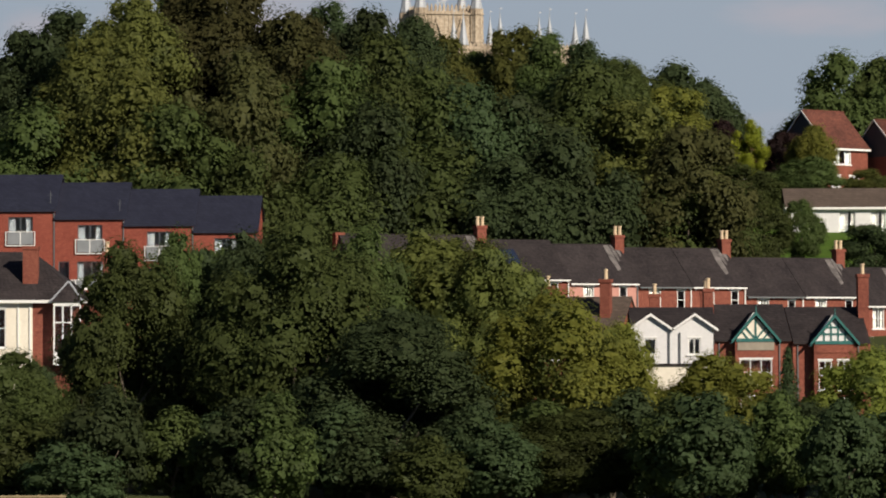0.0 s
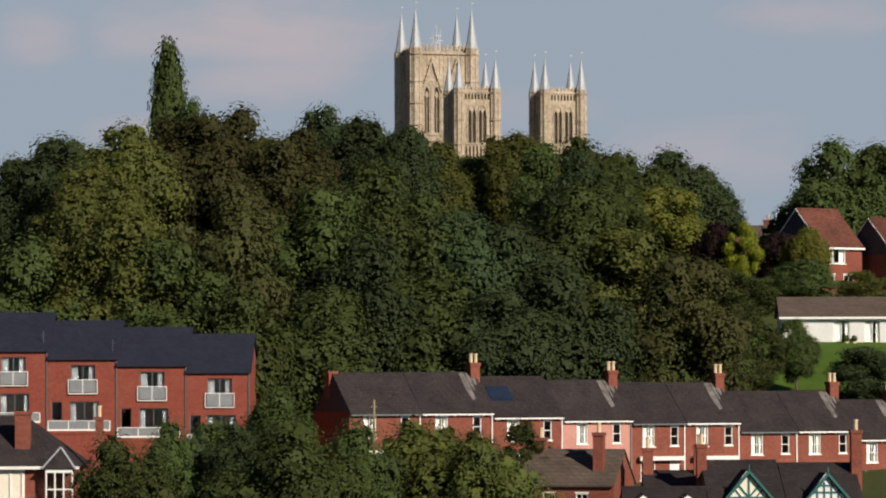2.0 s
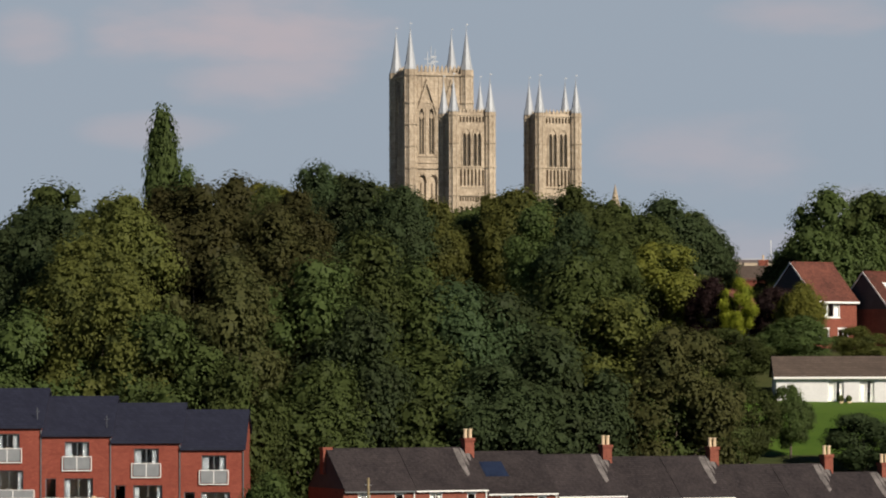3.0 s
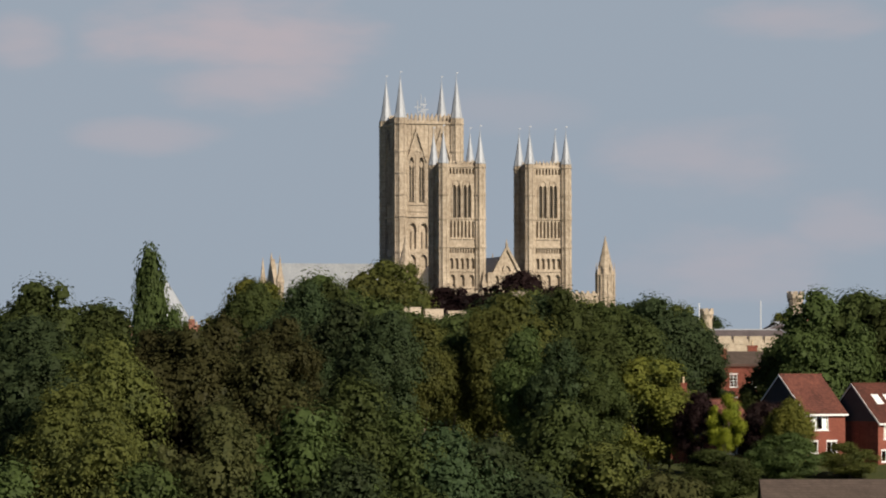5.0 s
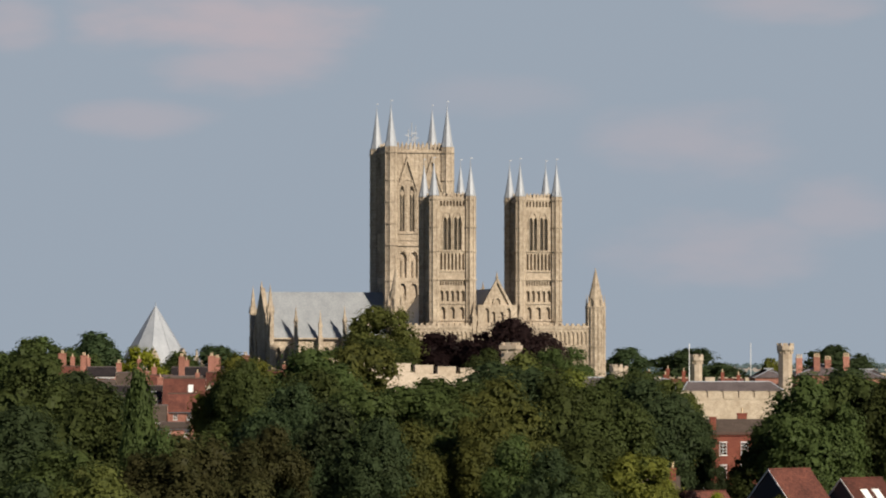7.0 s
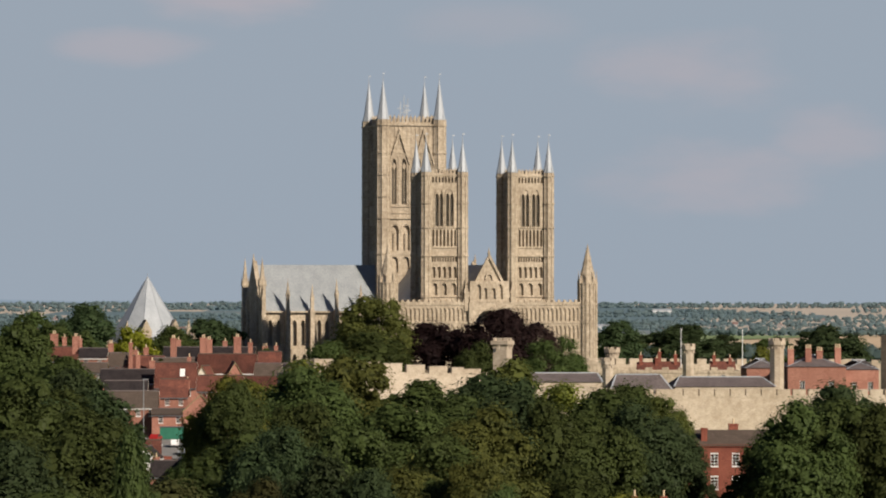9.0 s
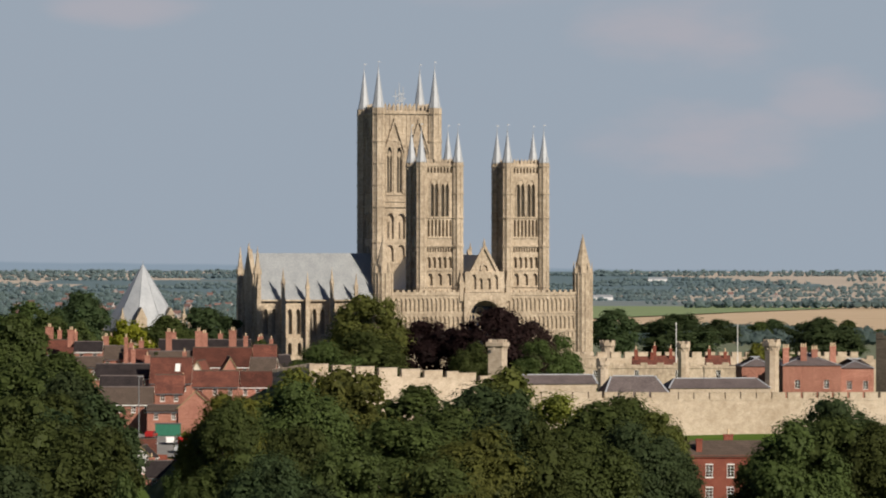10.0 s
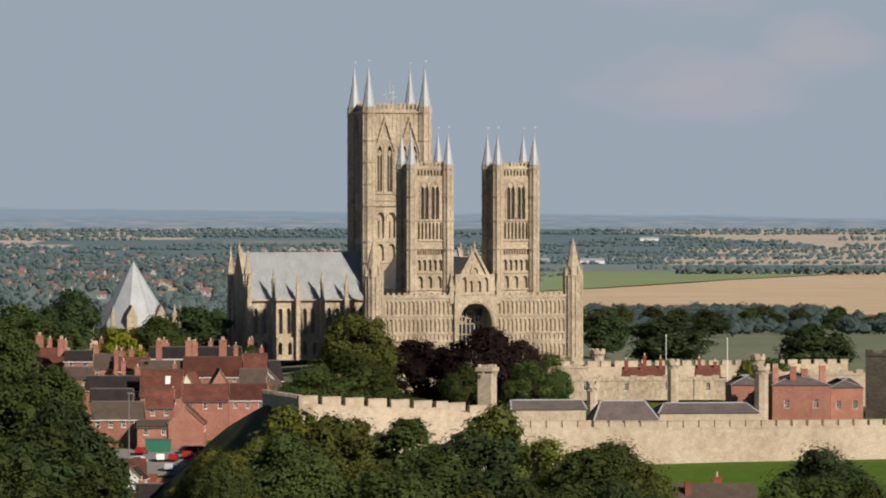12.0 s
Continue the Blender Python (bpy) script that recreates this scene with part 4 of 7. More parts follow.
def ridge_roof(parent, x0, x1, y0, y1, eave, ridge, along_x, mat, seams=1.1, name="roof"):
    """A steep lead roof with rolled seams."""
    bm = bmesh.new()
    L, H = ((x1 - x0), (y1 - y0) / 2) if along_x else ((y1 - y0), (x1 - x0) / 2)
    gable_roof(bm, -L / 2, L / 2, -H, H, eave, ridge, 0.4, 0.2)
    m = Matrix.Translation(((x0 + x1) / 2, (y0 + y1) / 2, 0)) @ (Matrix() if along_x else Matrix.Rotation(math.pi / 2, 4, "Z"))
    roof = part(name, bm, mat, parent, m=m)
    n = int(L / seams)
    bm = bmesh.new()
    for k in range(n + 1):
        x = -L / 2 + k * L / n
        for s in (-1, 1):
            bm.faces.new([bm.verts.new(p) for p in ((x - 0.07, s * H, eave + 0.2), (x + 0.07, s * H, eave + 0.2), (x + 0.07, 0, ridge + 0.34), (x - 0.07, 0, ridge + 0.34))])
    part("lead_seams", bm, mat, roof, kind="stuff", m=m)
    return roof


def pinnacle(bm, x, y, r, z0, zs, z1):
    column(bm, x, y, r, r, z0, zs, 4, 0.7854)
    column(bm, x, y, r * 1.25, r * 1.25, zs, zs + 0.25, 4, 0.7854)
    column(bm, x, y, r * 0.95, 0, zs + 0.25, z1, 4, 0.7854)
    for k in range(4):
        a = 0.7854 + k * math.pi / 2
        column(bm, x + r * math.cos(a), y + r * math.sin(a), r * 0.22, 0, zs, zs + (z1 - zs) * 0.35, 4)


def cathedral():
    s, e = (math.cos(radians(AXIS_TURN)), math.sin(radians(AXIS_TURN))), (-math.sin(radians(AXIS_TURN)), math.cos(radians(AXIS_TURN)))
    ox, oy = 17.35 - 16.4 * s[0] - 1.6 * e[0], 1050 - 16.4 * s[1] - 1.6 * e[1]
    c = thing("cathedral", ox, oy, 0, AXIS_TURN, "huge cream limestone Gothic cathedral with three spired towers and lead roofs", "cathedral")
    # great screen of the west front
    nb = 44
    W = 25.2
    step = 2 * W / nb
    xs = [-W + (k + 0.5) * step for k in range(nb) if abs(-W + (k + 0.5) * step) > 5.9]
    for lo, hi in ((-W, -5.6), (5.6, W)):
        bm = bmesh.new()
        for z0, z1, w, sill, spring, rise in ((0, 3.0, 0.6, 0.6, 2.0, 0.5), (3.0, 7.4, 0.72, 3.5, 6.0, 0.7), (7.4, 9.4, 0.5, 7.8, 8.6, 0.4), (9.4, 13.9, 0.74, 9.9, 12.4, 0.75), (13.9, 18.6, 0.74, 14.4, 17.0, 0.75)):
            arched_wall(bm, lo, hi, z0, z1, -0.36, 0, [(x, w, sill, spring, rise) for x in xs if lo < x < hi])
        part("arcaded_screen", bm, STONE, c, "west front screen covered in tiers of small arches")
    bm = boxes((-W, -5.6, 0, 1.6, 0, 19.4), (5.6, W, 0, 1.6, 0, 19.4), (-5.6, 5.6, 0.4, 1.6, 18.2, 19.4))
    part("west_wall", bm, STONE, c)
    bm = boxes(*[(lo, hi, -0.6, -0.36, z, z + 0.3) for z in (3.0, 7.3, 9.3, 13.8, 18.5) for lo, hi in ((-W, -5.7), (5.7, W))])
    for k in range(34):
        x = -W + 0.6 + k * (2 * W - 1.2) / 33
        if abs(x) > 6.2:
            box(bm, x - 0.35, x + 0.35, -0.6, -0.2, 18.8, 19.9)
    box(bm, -W, -5.7, -0.62, -0.2, 18.8, 19.3)
    box(bm, 5.7, W, -0.62, -0.2, 18.8, 19.3)
    for x in xs[::1]:
        for z0, z1 in ((3.4, 6.2), (9.8, 12.6), (14.3, 17.2)):
            column(bm, x + step / 2, -0.42, 0.1, 0.1, z0, z1, 5)
    part("string_course", bm, STONE, c)
    # central arch, gable and rose
    bm = bmesh.new()
    arched_wall(bm, -5.6, 5.6, 0, 19.2, -1.1, 0.4, [(0, 8.8, 0, 11.4, 5.8)])
    for k, w in enumerate((9.9, 9.3)):
        slab(bm, arch(0, w, 11.4, 5.8 * w / 8.8) + arch(0, w - 0.45, 11.4, 5.8 * (w - 0.45) / 8.8)[::-1], -1.35 + 0.12 * k, -1.1)
    part("great_arch", bm, STONE, c, "tall pointed recess in the middle of the front")
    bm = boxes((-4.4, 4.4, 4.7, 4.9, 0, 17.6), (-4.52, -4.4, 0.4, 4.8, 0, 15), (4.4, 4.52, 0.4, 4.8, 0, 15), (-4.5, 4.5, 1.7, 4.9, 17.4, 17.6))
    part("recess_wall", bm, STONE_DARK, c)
    # great window: mullions and cusped circles before dark glass
    bm = boxes((-3.3, 3.3, 4.5, 4.55, 5.0, 15.6))
    part("window_glass", bm, PANEL_DARK, c, "dark leaded glass of the great window")
    bm = boxes(*[(x - 0.14, x + 0.14, 4.1, 4.4, 5.0, 14.0) for x in (-3.3, -2.2, -1.1, 0, 1.1, 2.2, 3.3)], (-3.3, 3.3, 4.1, 4.4, 8.9, 9.2), (-3.3, 3.3, 4.1, 4.4, 11.6, 11.9))
    for cx, cz, r in ((0, 14.2, 1.3), (-2.1, 12.9, 0.95), (2.1, 12.9, 0.95), (0, 14.2, 0.7)):
        ring = [(cx + r * math.cos(k * math.pi / 8), cz + r * math.sin(k * math.pi / 8)) for k in range(17)]
        for (xa, za), (xb, zb) in zip(ring, ring[1:]):
            slab(bm, [(xa, za), (xb, zb), (cx + (xb - cx) * 0.78, cz + (zb - cz) * 0.78), (cx + (xa - cx) * 0.78, cz + (za - cz) * 0.78)], 4.0, 4.35)
    part("tracery", bm, STONE, c, "stone tracery of the great window")
    bm = bmesh.new()
    slab(bm, [(-5.9, 19.2), (5.9, 19.2), (5.9, 20.6), (0, 31.2), (-5.9, 20.6)], 0.2, 1.2)
    part("gable_wall", bm, STONE, c)
    bm = bmesh.new()
    arched_wall(bm, -5.2, 5.2, 19.3, 24.6, -0.5, 0.2, [(-2.9, 1.3, 20.0, 22.6, 1.2), (-1.1, 1.0, 20.0, 22.0, 0.9), (1.1, 1.0, 20.0, 22.0, 0.9), (2.9, 1.3, 20.0, 22.6, 1.2)])
    slab(bm, [(-6.3, 20.0), (0, 31.8), (6.3, 20.0), (5.6, 20.0), (0, 30.5), (-5.6, 20.0)], -0.35, 0.2)
    slab(bm, arch(0, 2.2, 25.0, 1.8) + arch(0, 1.6, 25.0, 1.3)[::-1], -0.25, 0.2)
    for x in (-6.2, 6.2):
        pinnacle(bm, x, -0.2, 0.75, 17, 21.5, 25.5)
    pinnacle(bm, 0, 0.2, 0.35, 31, 31.6, 33.4)
    part("gable_front", bm, STONE, c)
    # stair turrets at the ends of the screen
    for sx in (-1, 1):
        bm = bmesh.new()
        column(bm, sx * 26.6, 0.6, 2.55, 2.55, 0, 24.2, 8)
        for z in (3, 7.4, 9.4, 13.9, 18.6, 24.0):
            column(bm, sx * 26.6, 0.6, 2.72, 2.72, z, z + 0.3, 8)
        t = part("stair_turret", bm, STONE, c)
        for k in range(16):
            a = k * math.pi / 8
            bm = bmesh.new()
            for z0, z1 in ((3.3, 7.4), (7.7, 9.4), (9.7, 13.9), (14.2, 18.6), (18.9, 24.0)):
                column(bm, sx * 26.6 + 2.5 * math.cos(a), 0.6 + 2.5 * math.sin(a), 0.13, 0.13, z0, z1, 5)
            part("shaft", bm, STONE, t)
        bm = bmesh.new()
        column(bm, sx * 26.6, 0.6, 2.3, 0, 24.3, 34.4, 8)
        part("stone_spire", bm, STONE, t, "stone spirelet ringed with gablets")
        for k in range(8):
            a = 0.3927 + k * math.pi / 4
            bm = bmesh.new()
            column(bm, sx * 26.6 + 2.35 * math.cos(a), 0.6 + 2.35 * math.sin(a), 0.35, 0, 24.2, 27.6, 4)
            part("gablet", bm, STONE, t)
    west_tower(c, -11.5, 6.5)
    west_tower(c, 11.5, 6.5)
    central_tower(c, 0, 86.9)
    # nave, aisles, choir
    bm = boxes((-6.2, 6.2, 5.2, 78, 0, 20), (-14, -6.2, 12, 78, 0, 11), (6.2, 14, 12, 78, 0, 11), (-20, -14, 4, 18, 0, 13.5), (14, 20, 4, 18, 0, 13.5),
               (-6.2, 6.2, 96, 150, 0, 20), (-14, -6.2, 96, 150, 0, 11), (6.2, 14, 96, 150, 0, 11))
    for k in range(8):
        for sx in (-1, 1):
            box(bm, sx * 14.7 - 0.7, sx * 14.7 + 0.7, 20 + k * 7.5, 21.2 + k * 7.5, 0, 12.5)
    part("nave_wall", bm, STONE, c)
    ridge_roof(c, -6.4, 6.4, 1.6, 79, 20, 28.6, False, LEAD)
    ridge_roof(c, -6.4, 6.4, 95, 151, 20, 28.6, False, LEAD)
    # transepts with buttresses, lancets and pinnacles
    for side in (-1, 1):
        x0, x1 = (-42.6, -8.5) if side < 0 else (8.5, 20.5)
        bays = 5 if side < 0 else 2
        bw = (x1 - x0) / bays
        bm = bmesh.new()
        for flip in (0, 1):
            b = bmesh.new()
            arched_wall(b, x0, x1, 6.2, 16.2, 76, 77, [(x0 + (k + f) * bw, 1.25, 7.2, 12.6, 1.5) for k in range(bays) for f in (0.33, 0.67)])
            arched_wall(b, x0, x1, 0, 6.2, 75.2, 76.2, [(x0 + (k + f) * bw, 1.1, 1.5, 3.8, 1.1) for k in range(bays) for f in (0.3, 0.7)])
            if flip:
                b.transform(Matrix.Translation((0, 2 * 86.9, 0)) @ Matrix.Diagonal((1, -1, 1, 1)))
                bmesh.ops.reverse_faces(b, faces=b.faces)
            tmp = bpy.data.meshes.new("half")
            b.to_mesh(tmp)
            b.free()
            bm.from_mesh(tmp)
            bpy.data.meshes.remove(tmp)
        xe = x0 if side < 0 else x1
        box(bm, min(xe, xe - side * 1.2), max(xe, xe - side * 1.2), 77, 96.8, 0, 16.2)
        part("transept_wall", bm, STONE, c)
        for y0, y1, z0, z1 in ((75.0, 77.2, 16.2, 16.6), (96.6, 98.8, 16.2, 16.6)):
            part("cornice", boxes((x0, x1, y0, y1, z0, z1)), STONE, c)
        for y in (77.4, 96.2):
            part("inner_wall", boxes((x0, x1, y, y + 0.2, 0, 16)), STONE_DARK, c)
        for k in range(bays + 1):
            x = x0 + k * bw
            for y in (74.6, 99.2):
                bm = bmesh.new()
                box(bm, x - 0.6, x + 0.6, y - 0.7, y + 0.9, 0, 17.0)
                pinnacle(bm, x, y, 0.62, 17.0, 19.6 + (k % 2) * 1.2, 24.2 + (k % 2) * 1.4)
                part("buttress", bm, STONE, c)
        ridge_roof(c, x0, x1, 76.3, 97.5, 16.6, 29.0, True, LEAD, 0.9)
        bm = bmesh.new()
        tri = [(76.2, 16.2), (86.9, 30.4), (97.6, 16.2)]
        a = [bm.verts.new((xe - side * 0.9, y, z)) for y, z in tri]
        b2 = [bm.verts.new((xe + side * 0.3, y, z)) for y, z in tri]
        bm.faces.new(a)
        bm.faces.new(b2[::-1])
        for i in range(3):
            bm.faces.new((a[i], a[(i + 1) % 3], b2[(i + 1) % 3], b2[i]))
        for y, zt in ((76, 31.4), (97.8, 31.4), (81, 24.5), (92.8, 24.5)):
            pinnacle(bm, xe, y, 1.15 if zt > 25 else 0.7, 0, 20 + (zt - 24.5) * 0.5, zt)
        pinnacle(bm, xe, 86.9, 0.4, 29.8, 30.3, 32.5)
        part("transept_gable", bm, STONE, c)
    # chapter house
    bm = bmesh.new()
    column(bm, -63, 134, 9.6, 9.6, 0, 10.5, 10, 0)
    for k in (0, 5, 6, 9):
        a = k * math.pi / 5 + 0.31
        pinnacle(bm, -63 + 13.4 * math.cos(a), 134 + 13.4 * math.sin(a), 0.8, 0, 10.5, 14.2)
    ch = part("chapter_house", bm, STONE, c)
    bm = bmesh.new()
    column(bm, -63, 134, 11.7, 0, 7.4, 26.3, 10, 0)
    for k in range(10):
        a = k * math.pi / 5
        v = Vector((math.cos(a), math.sin(a), 0))
        p = [Vector((-63, 134, 7.5)) + v * 11.75, Vector((-63, 134, 26.4))]
        w = Vector((-v.y, v.x, 0)) * 0.1
        q = [bm.verts.new(x) for x in (p[0] - w + v * 0.1, p[0] + w + v * 0.1, p[1])]
        bm.faces.new(q)
    column(bm, -63, 134, 0.1, 0.05, 26.1, 27.2, 5)
    part("pyramid_roof", bm, LEAD_PALE, ch, "pale lead ten-sided pyramid roof")
    bm = bmesh.new()
    for dx, dy in ((-2.5, -10.8), (6.3, -8.6)):
        box(bm, -63 + dx - 1.5, -63 + dx + 1.5, 134 + dy - 0.6, 134 + dy + 3, 6, 10.5)
        slab(bm, [(-63 + dx - 1.7, 10.5), (-63 + dx + 1.7, 10.5), (-63 + dx, 14.0)], 134 + dy - 0.6, 134 + dy + 4)
    part("gablet", bm, STONE, ch)


cathedral()


# ---- terraced row at the foot of the hill ----
def terraced_house(u0, u1, eave, base, wall, wide=1.05, streak=True, stack=True, panel=False):
    """One house of the row; u runs along the street."""
    ang = 22.5
    ca, sa = math.cos(radians(ang)), math.sin(radians(ang))
    h = thing("terraced_house", -13.6 + u0 * ca, 322.2 + u0 * sa, base, ang,
              "pink-painted terraced house with slate roof and white sash windows" if wall is PINK else "red brick terraced house with dark slate roof and white sash windows", "house", "terraced row below the wood")
    w, d, e = u1 - u0, 8.2, eave - base
    holes = [(w * 0.20, w * 0.20 + wide, e - 2.05, e - 0.42), (w * 0.72, w * 0.72 + 0.72, e - 2.0, e - 0.45), (w * 0.16, w * 0.16 + 1.3, 0.8, 2.45), (w * 0.70, w * 0.70 + 0.95, 0.1, 2.3)]
    bm = bmesh.new()
    holed_wall(bm, 0, w, 0, e, 0, 0.25, holes)
    shell(bm, 0, w, 0, d, 0, e)
    part("wall", bm, wall, h)
    bm = bmesh.new()
    gable_ends(bm, 0, w, 0, d, e, e + 2.98)
    # first house: end gable coloured near black to stand for its shade
    part("gable", bm, BRICK if u0 > 1 else SHADED_GABLE, h)
    for k, (a, b, z0, z1) in enumerate(holes):
        if k < 3:
            window(h, a, b, z0, z1, 0, upright=0 if k == 1 else 1, cross=1, curtain=k == 0)
    part("door", boxes((holes[3][0] + 0.05, holes[3][1] - 0.05, 0.08, 0.14, 0.1, 2.0), (holes[3][0], holes[3][1], 0.06, 0.16, 2.0, 2.28)), WHITE, h, "white panelled front door")
    bm = boxes((holes[2][0] - 0.25, holes[3][1] + 0.2, -0.55, 0, 2.62, 2.74), (holes[2][0] - 0.25, holes[3][1] + 0.2, -0.5, -0.44, 2.42, 2.62))
    part("canopy", bm, WHITE, h, "white porch canopy board")
    bm = bmesh.new()
    gable_roof(bm, 0.02, w - 0.02, 0, d, e, e + 2.98, 0.28, 0.13)
    roof = part("roof", bm, SLATE, h)
    bm = boxes((0.02, w - 0.02, d / 2 - 0.12, d / 2 + 0.12, e + 3.04, e + 3.18))
    part("ridge_tiles", bm, SLATE, roof)
    bm = boxes((0.03, w - 0.03, -0.34, -0.26, e - 0.30, e - 0.19), *[(w * f, w * f + 0.09, -0.24, 0, e - 0.38, e - 0.2) for f in (0.05, 0.25, 0.45, 0.65, 0.85, 0.95)])
    part("gutter", bm, WHITE if streak or panel else GREY_FRAME, h, "eaves board and gutter")
    part("downpipe", boxes((w - 0.16, w - 0.07, -0.1, -0.02, 0, e - 0.3)), WHITE if wall is BRICK else GREY_FRAME, h)
    if streak:
        g = 2.98 / (d / 2)
        for x0, x1, f0, f1 in ((w - 1.5, w - 0.95, 0.22, 0.98), (w - 0.92, w - 0.6, 0.48, 0.98), (w - 0.56, w - 0.2, 0.62, 0.98)):
            bm = bmesh.new()
            pts = [(x0 + 0.1, f1), (x0, (f0 + f1) / 2), (x0 + 0.12, f0), (x1 - 0.08, f0 + 0.06), (x1, (f0 + f1) / 2), (x1 + 0.02, f1)]
            bm.faces.new([bm.verts.new((x, f * d / 2, e + f * d / 2 * g + 0.21)) for x, f in pts][::-1])
            part("lime_stain", bm, LIME, roof, "pale lime streak below the chimney")
    if stack:
        chimney(h, w - 0.15, d / 2 - 0.25, e + 2.3, e + 3.92, 0.78, 0.9, 2)
    if panel:
        bm = bmesh.new()
        g = 2.98 / (d / 2)
        for off, x0, x1, y0, y1 in ((0.2, 0.55, 2.35, 1.5, 2.9), (0.17, 0.45, 2.45, 1.4, 3.0)):
            bm.faces.new([bm.verts.new((x, y, e + y * g + off)) for x, y in ((x0, y0), (x1, y0), (x1, y1), (x0, y1))])
        part("roof_light", bm, PANEL_DARK, roof, "dark blue roof light")
    return h


for u0, u1, eave, base, wall, kw in ((0.2, 6.3, -24.1, -29.9, BRICK, dict(stack=False, streak=False)), (6.3, 12.5, -24.1, -29.9, BRICK, {}),
                                     (12.5, 18.6, -24.45, -30.2, BRICK, dict(stack=False, streak=False, panel=True)), (18.6, 24.7, -24.75, -30.4, PINK, dict(wide=0.95)),
                                     (24.7, 29.5, -25.0, -30.6, BRICK, dict(stack=False, streak=False)), (29.5, 34.4, -25.0, -30.6, BRICK, {}),
                                     (34.4, 39.7, -25.75, -31.3, BRICK, dict(stack=False, streak=False)), (39.7, 45.0, -25.75, -31.3, BRICK, dict(streak=True)),
                                     (45.0, 50.4, -26.5, -32.0, BRICK, {}), (50.4, 56.0, -26.5, -32.0, BRICK, {})):
    terraced_house(u0, u1, eave, base, wall, **kw)
_end = thing("end_chimney", -15.0, 326.4, -21.8, 22.5, "short red brick stack on the gable end of the row", "chimney")
part("stack", boxes((-0.35, 0.35, -0.4, 0.4, -1.2, 0.75), (-0.42, 0.42, -0.47, 0.47, 0.75, 0.95)), BRICK, _end)

# telegraph pole in front of the row
_pole = thing("telegraph_pole", -11.3, 318, ground_z(-11.3, 318), 0, "weathered wooden telegraph pole", "pole")
_b = bmesh.new()
column(_b, 0, 0, 0.14, 0.1, -0.3, 8.6, 8)
part("post", _b, WOOD, _pole)
part("step_iron", boxes((-0.25, 0.25, -0.03, 0.03, 8.0, 8.06)), METAL, _pole)


# ---- new brick town houses ----
def town_house_new(x, eave, rise=2.8, w=5.52):
    base = eave - 8.3
    h = thing("apartment_house", x, 322.3, base, 0, "three-storey new red brick house with dark slate roof and glass balconies", "house", "stepped row of new brick houses")
    e, d = 8.3, 9.5
    holes = [(w * 0.33, w * 0.33 + 1.95, e - 2.75, e - 0.55), (w * 0.05, w * 0.05 + 0.85, e - 5.0, e - 3.45), (w * 0.32, w * 0.32 + 2.3, e - 5.1, e - 3.45), (w * 0.3, w * 0.3 + 1.4, 0.2, 2.2)]
    bm = bmesh.new()
    holed_wall(bm, 0, w, 0, e, 0, 0.3, holes)
    shell(bm, 0, w, 0, d, 0, e)
    gable_ends(bm, 0, w, 0, d, e, e + rise)
    part("wall", bm, BRICK_NEW, h)
    bm = bmesh.new()
    gable_roof(bm, -0.03, w + 0.16, 0, d, e, e + rise, 0.25, 0.2)
    part("roof", bm, SLATE_NEW, h)
    for k, (a, b, z0, z1) in enumerate(holes):
        win = window(h, a, b, z0, z1, 0.05, GREY_FRAME, 0 if k == 1 else 1, 0, False, curtain=False)
        if k != 1:
            side = (b - a) * (0.24 if k == 0 else 0.16)
            part("blind", boxes((a + 0.08, a + 0.08 + side, 0.28, 0.31, z0 + 0.02, z1 - 0.02), (b - 0.08 - side, b - 0.08, 0.28, 0.31, z0 + 0.02, z1 - 0.02)), BLIND, win, "pale curtains drawn back")
            part("room_floor", boxes((a - 0.4, b + 0.4, 0.32, 3.0, z0 - 0.2, z0 - 0.1)), WOOD, win)
            part("room_wall", boxes((a - 0.6, b + 0.6, 3.0, 3.1, z0 - 0.2, z1 + 0.3)), CURTAIN, win)
    # balcony to the tall window
    a, b, z0, z1 = holes[0]
    bal = part("balcony_rail", boxes((a - 0.18, b + 0.18, -0.16, -0.11, z0 + 1.0, z0 + 1.05), (a - 0.18, b + 0.18, -0.16, -0.11, z0 - 0.12, z0 - 0.05),
                                     *[(a - 0.2 + (b - a + 0.34) * f, a - 0.14 + (b - a + 0.34) * f, -0.155, -0.105, z0 - 0.05, z0 + 1.02) for f in (0, 0.5, 1)]), WHITE, h, "white steel balcony rail")
    part("frosted_panel", boxes((a - 0.05, b + 0.05, -0.14, -0.125, z0 + 0.02, z0 + 0.97)), FROSTED, bal, "grey frosted balcony glass")
    # terrace in front of the lower floor
    part("terrace_deck", boxes((0.2, w - 0.35, -1.9, -0.01, e - 6.0, e - 5.75)), BRICK_NEW, h)
    part("terrace_base", boxes((0.2, w - 0.35, -1.85, -0.01, -1, e - 6.0)), BRICK_NEW, h)
    rail = part("terrace_rail", boxes((0.2, w - 0.35, -1.9, -1.8, e - 5.75, e - 5.6), (0.2, w - 0.35, -1.88, -1.84, e - 4.98, e - 4.93),
                                      *[(0.2 + (w - 0.62) * f, 0.27 + (w - 0.62) * f, -1.88, -1.84, e - 5.6, e - 4.93) for f in (0, 0.33, 0.66, 1)]), WHITE, h, "white terrace rail")
    part("frosted_panel", boxes((0.3, w - 0.45, -1.86, -1.845, e - 5.58, e - 5.0)), FROSTED, rail)
    part("downpipe", boxes((w - 0.09, w - 0.01, -0.09, -0.01, 0, e - 0.2)), GREY_FRAME, h)
    if -43 < x < -37:
        bm = bmesh.new()
        column(bm, w - 0.4, 0.6, 0.02, 0.02, e + 0.3, e + 1.5, 5)
        box(bm, w - 0.6, w - 0.2, 0.59, 0.61, e + 1.2, e + 1.22)
        part("aerial", bm, GREY_FRAME, h)
    return h


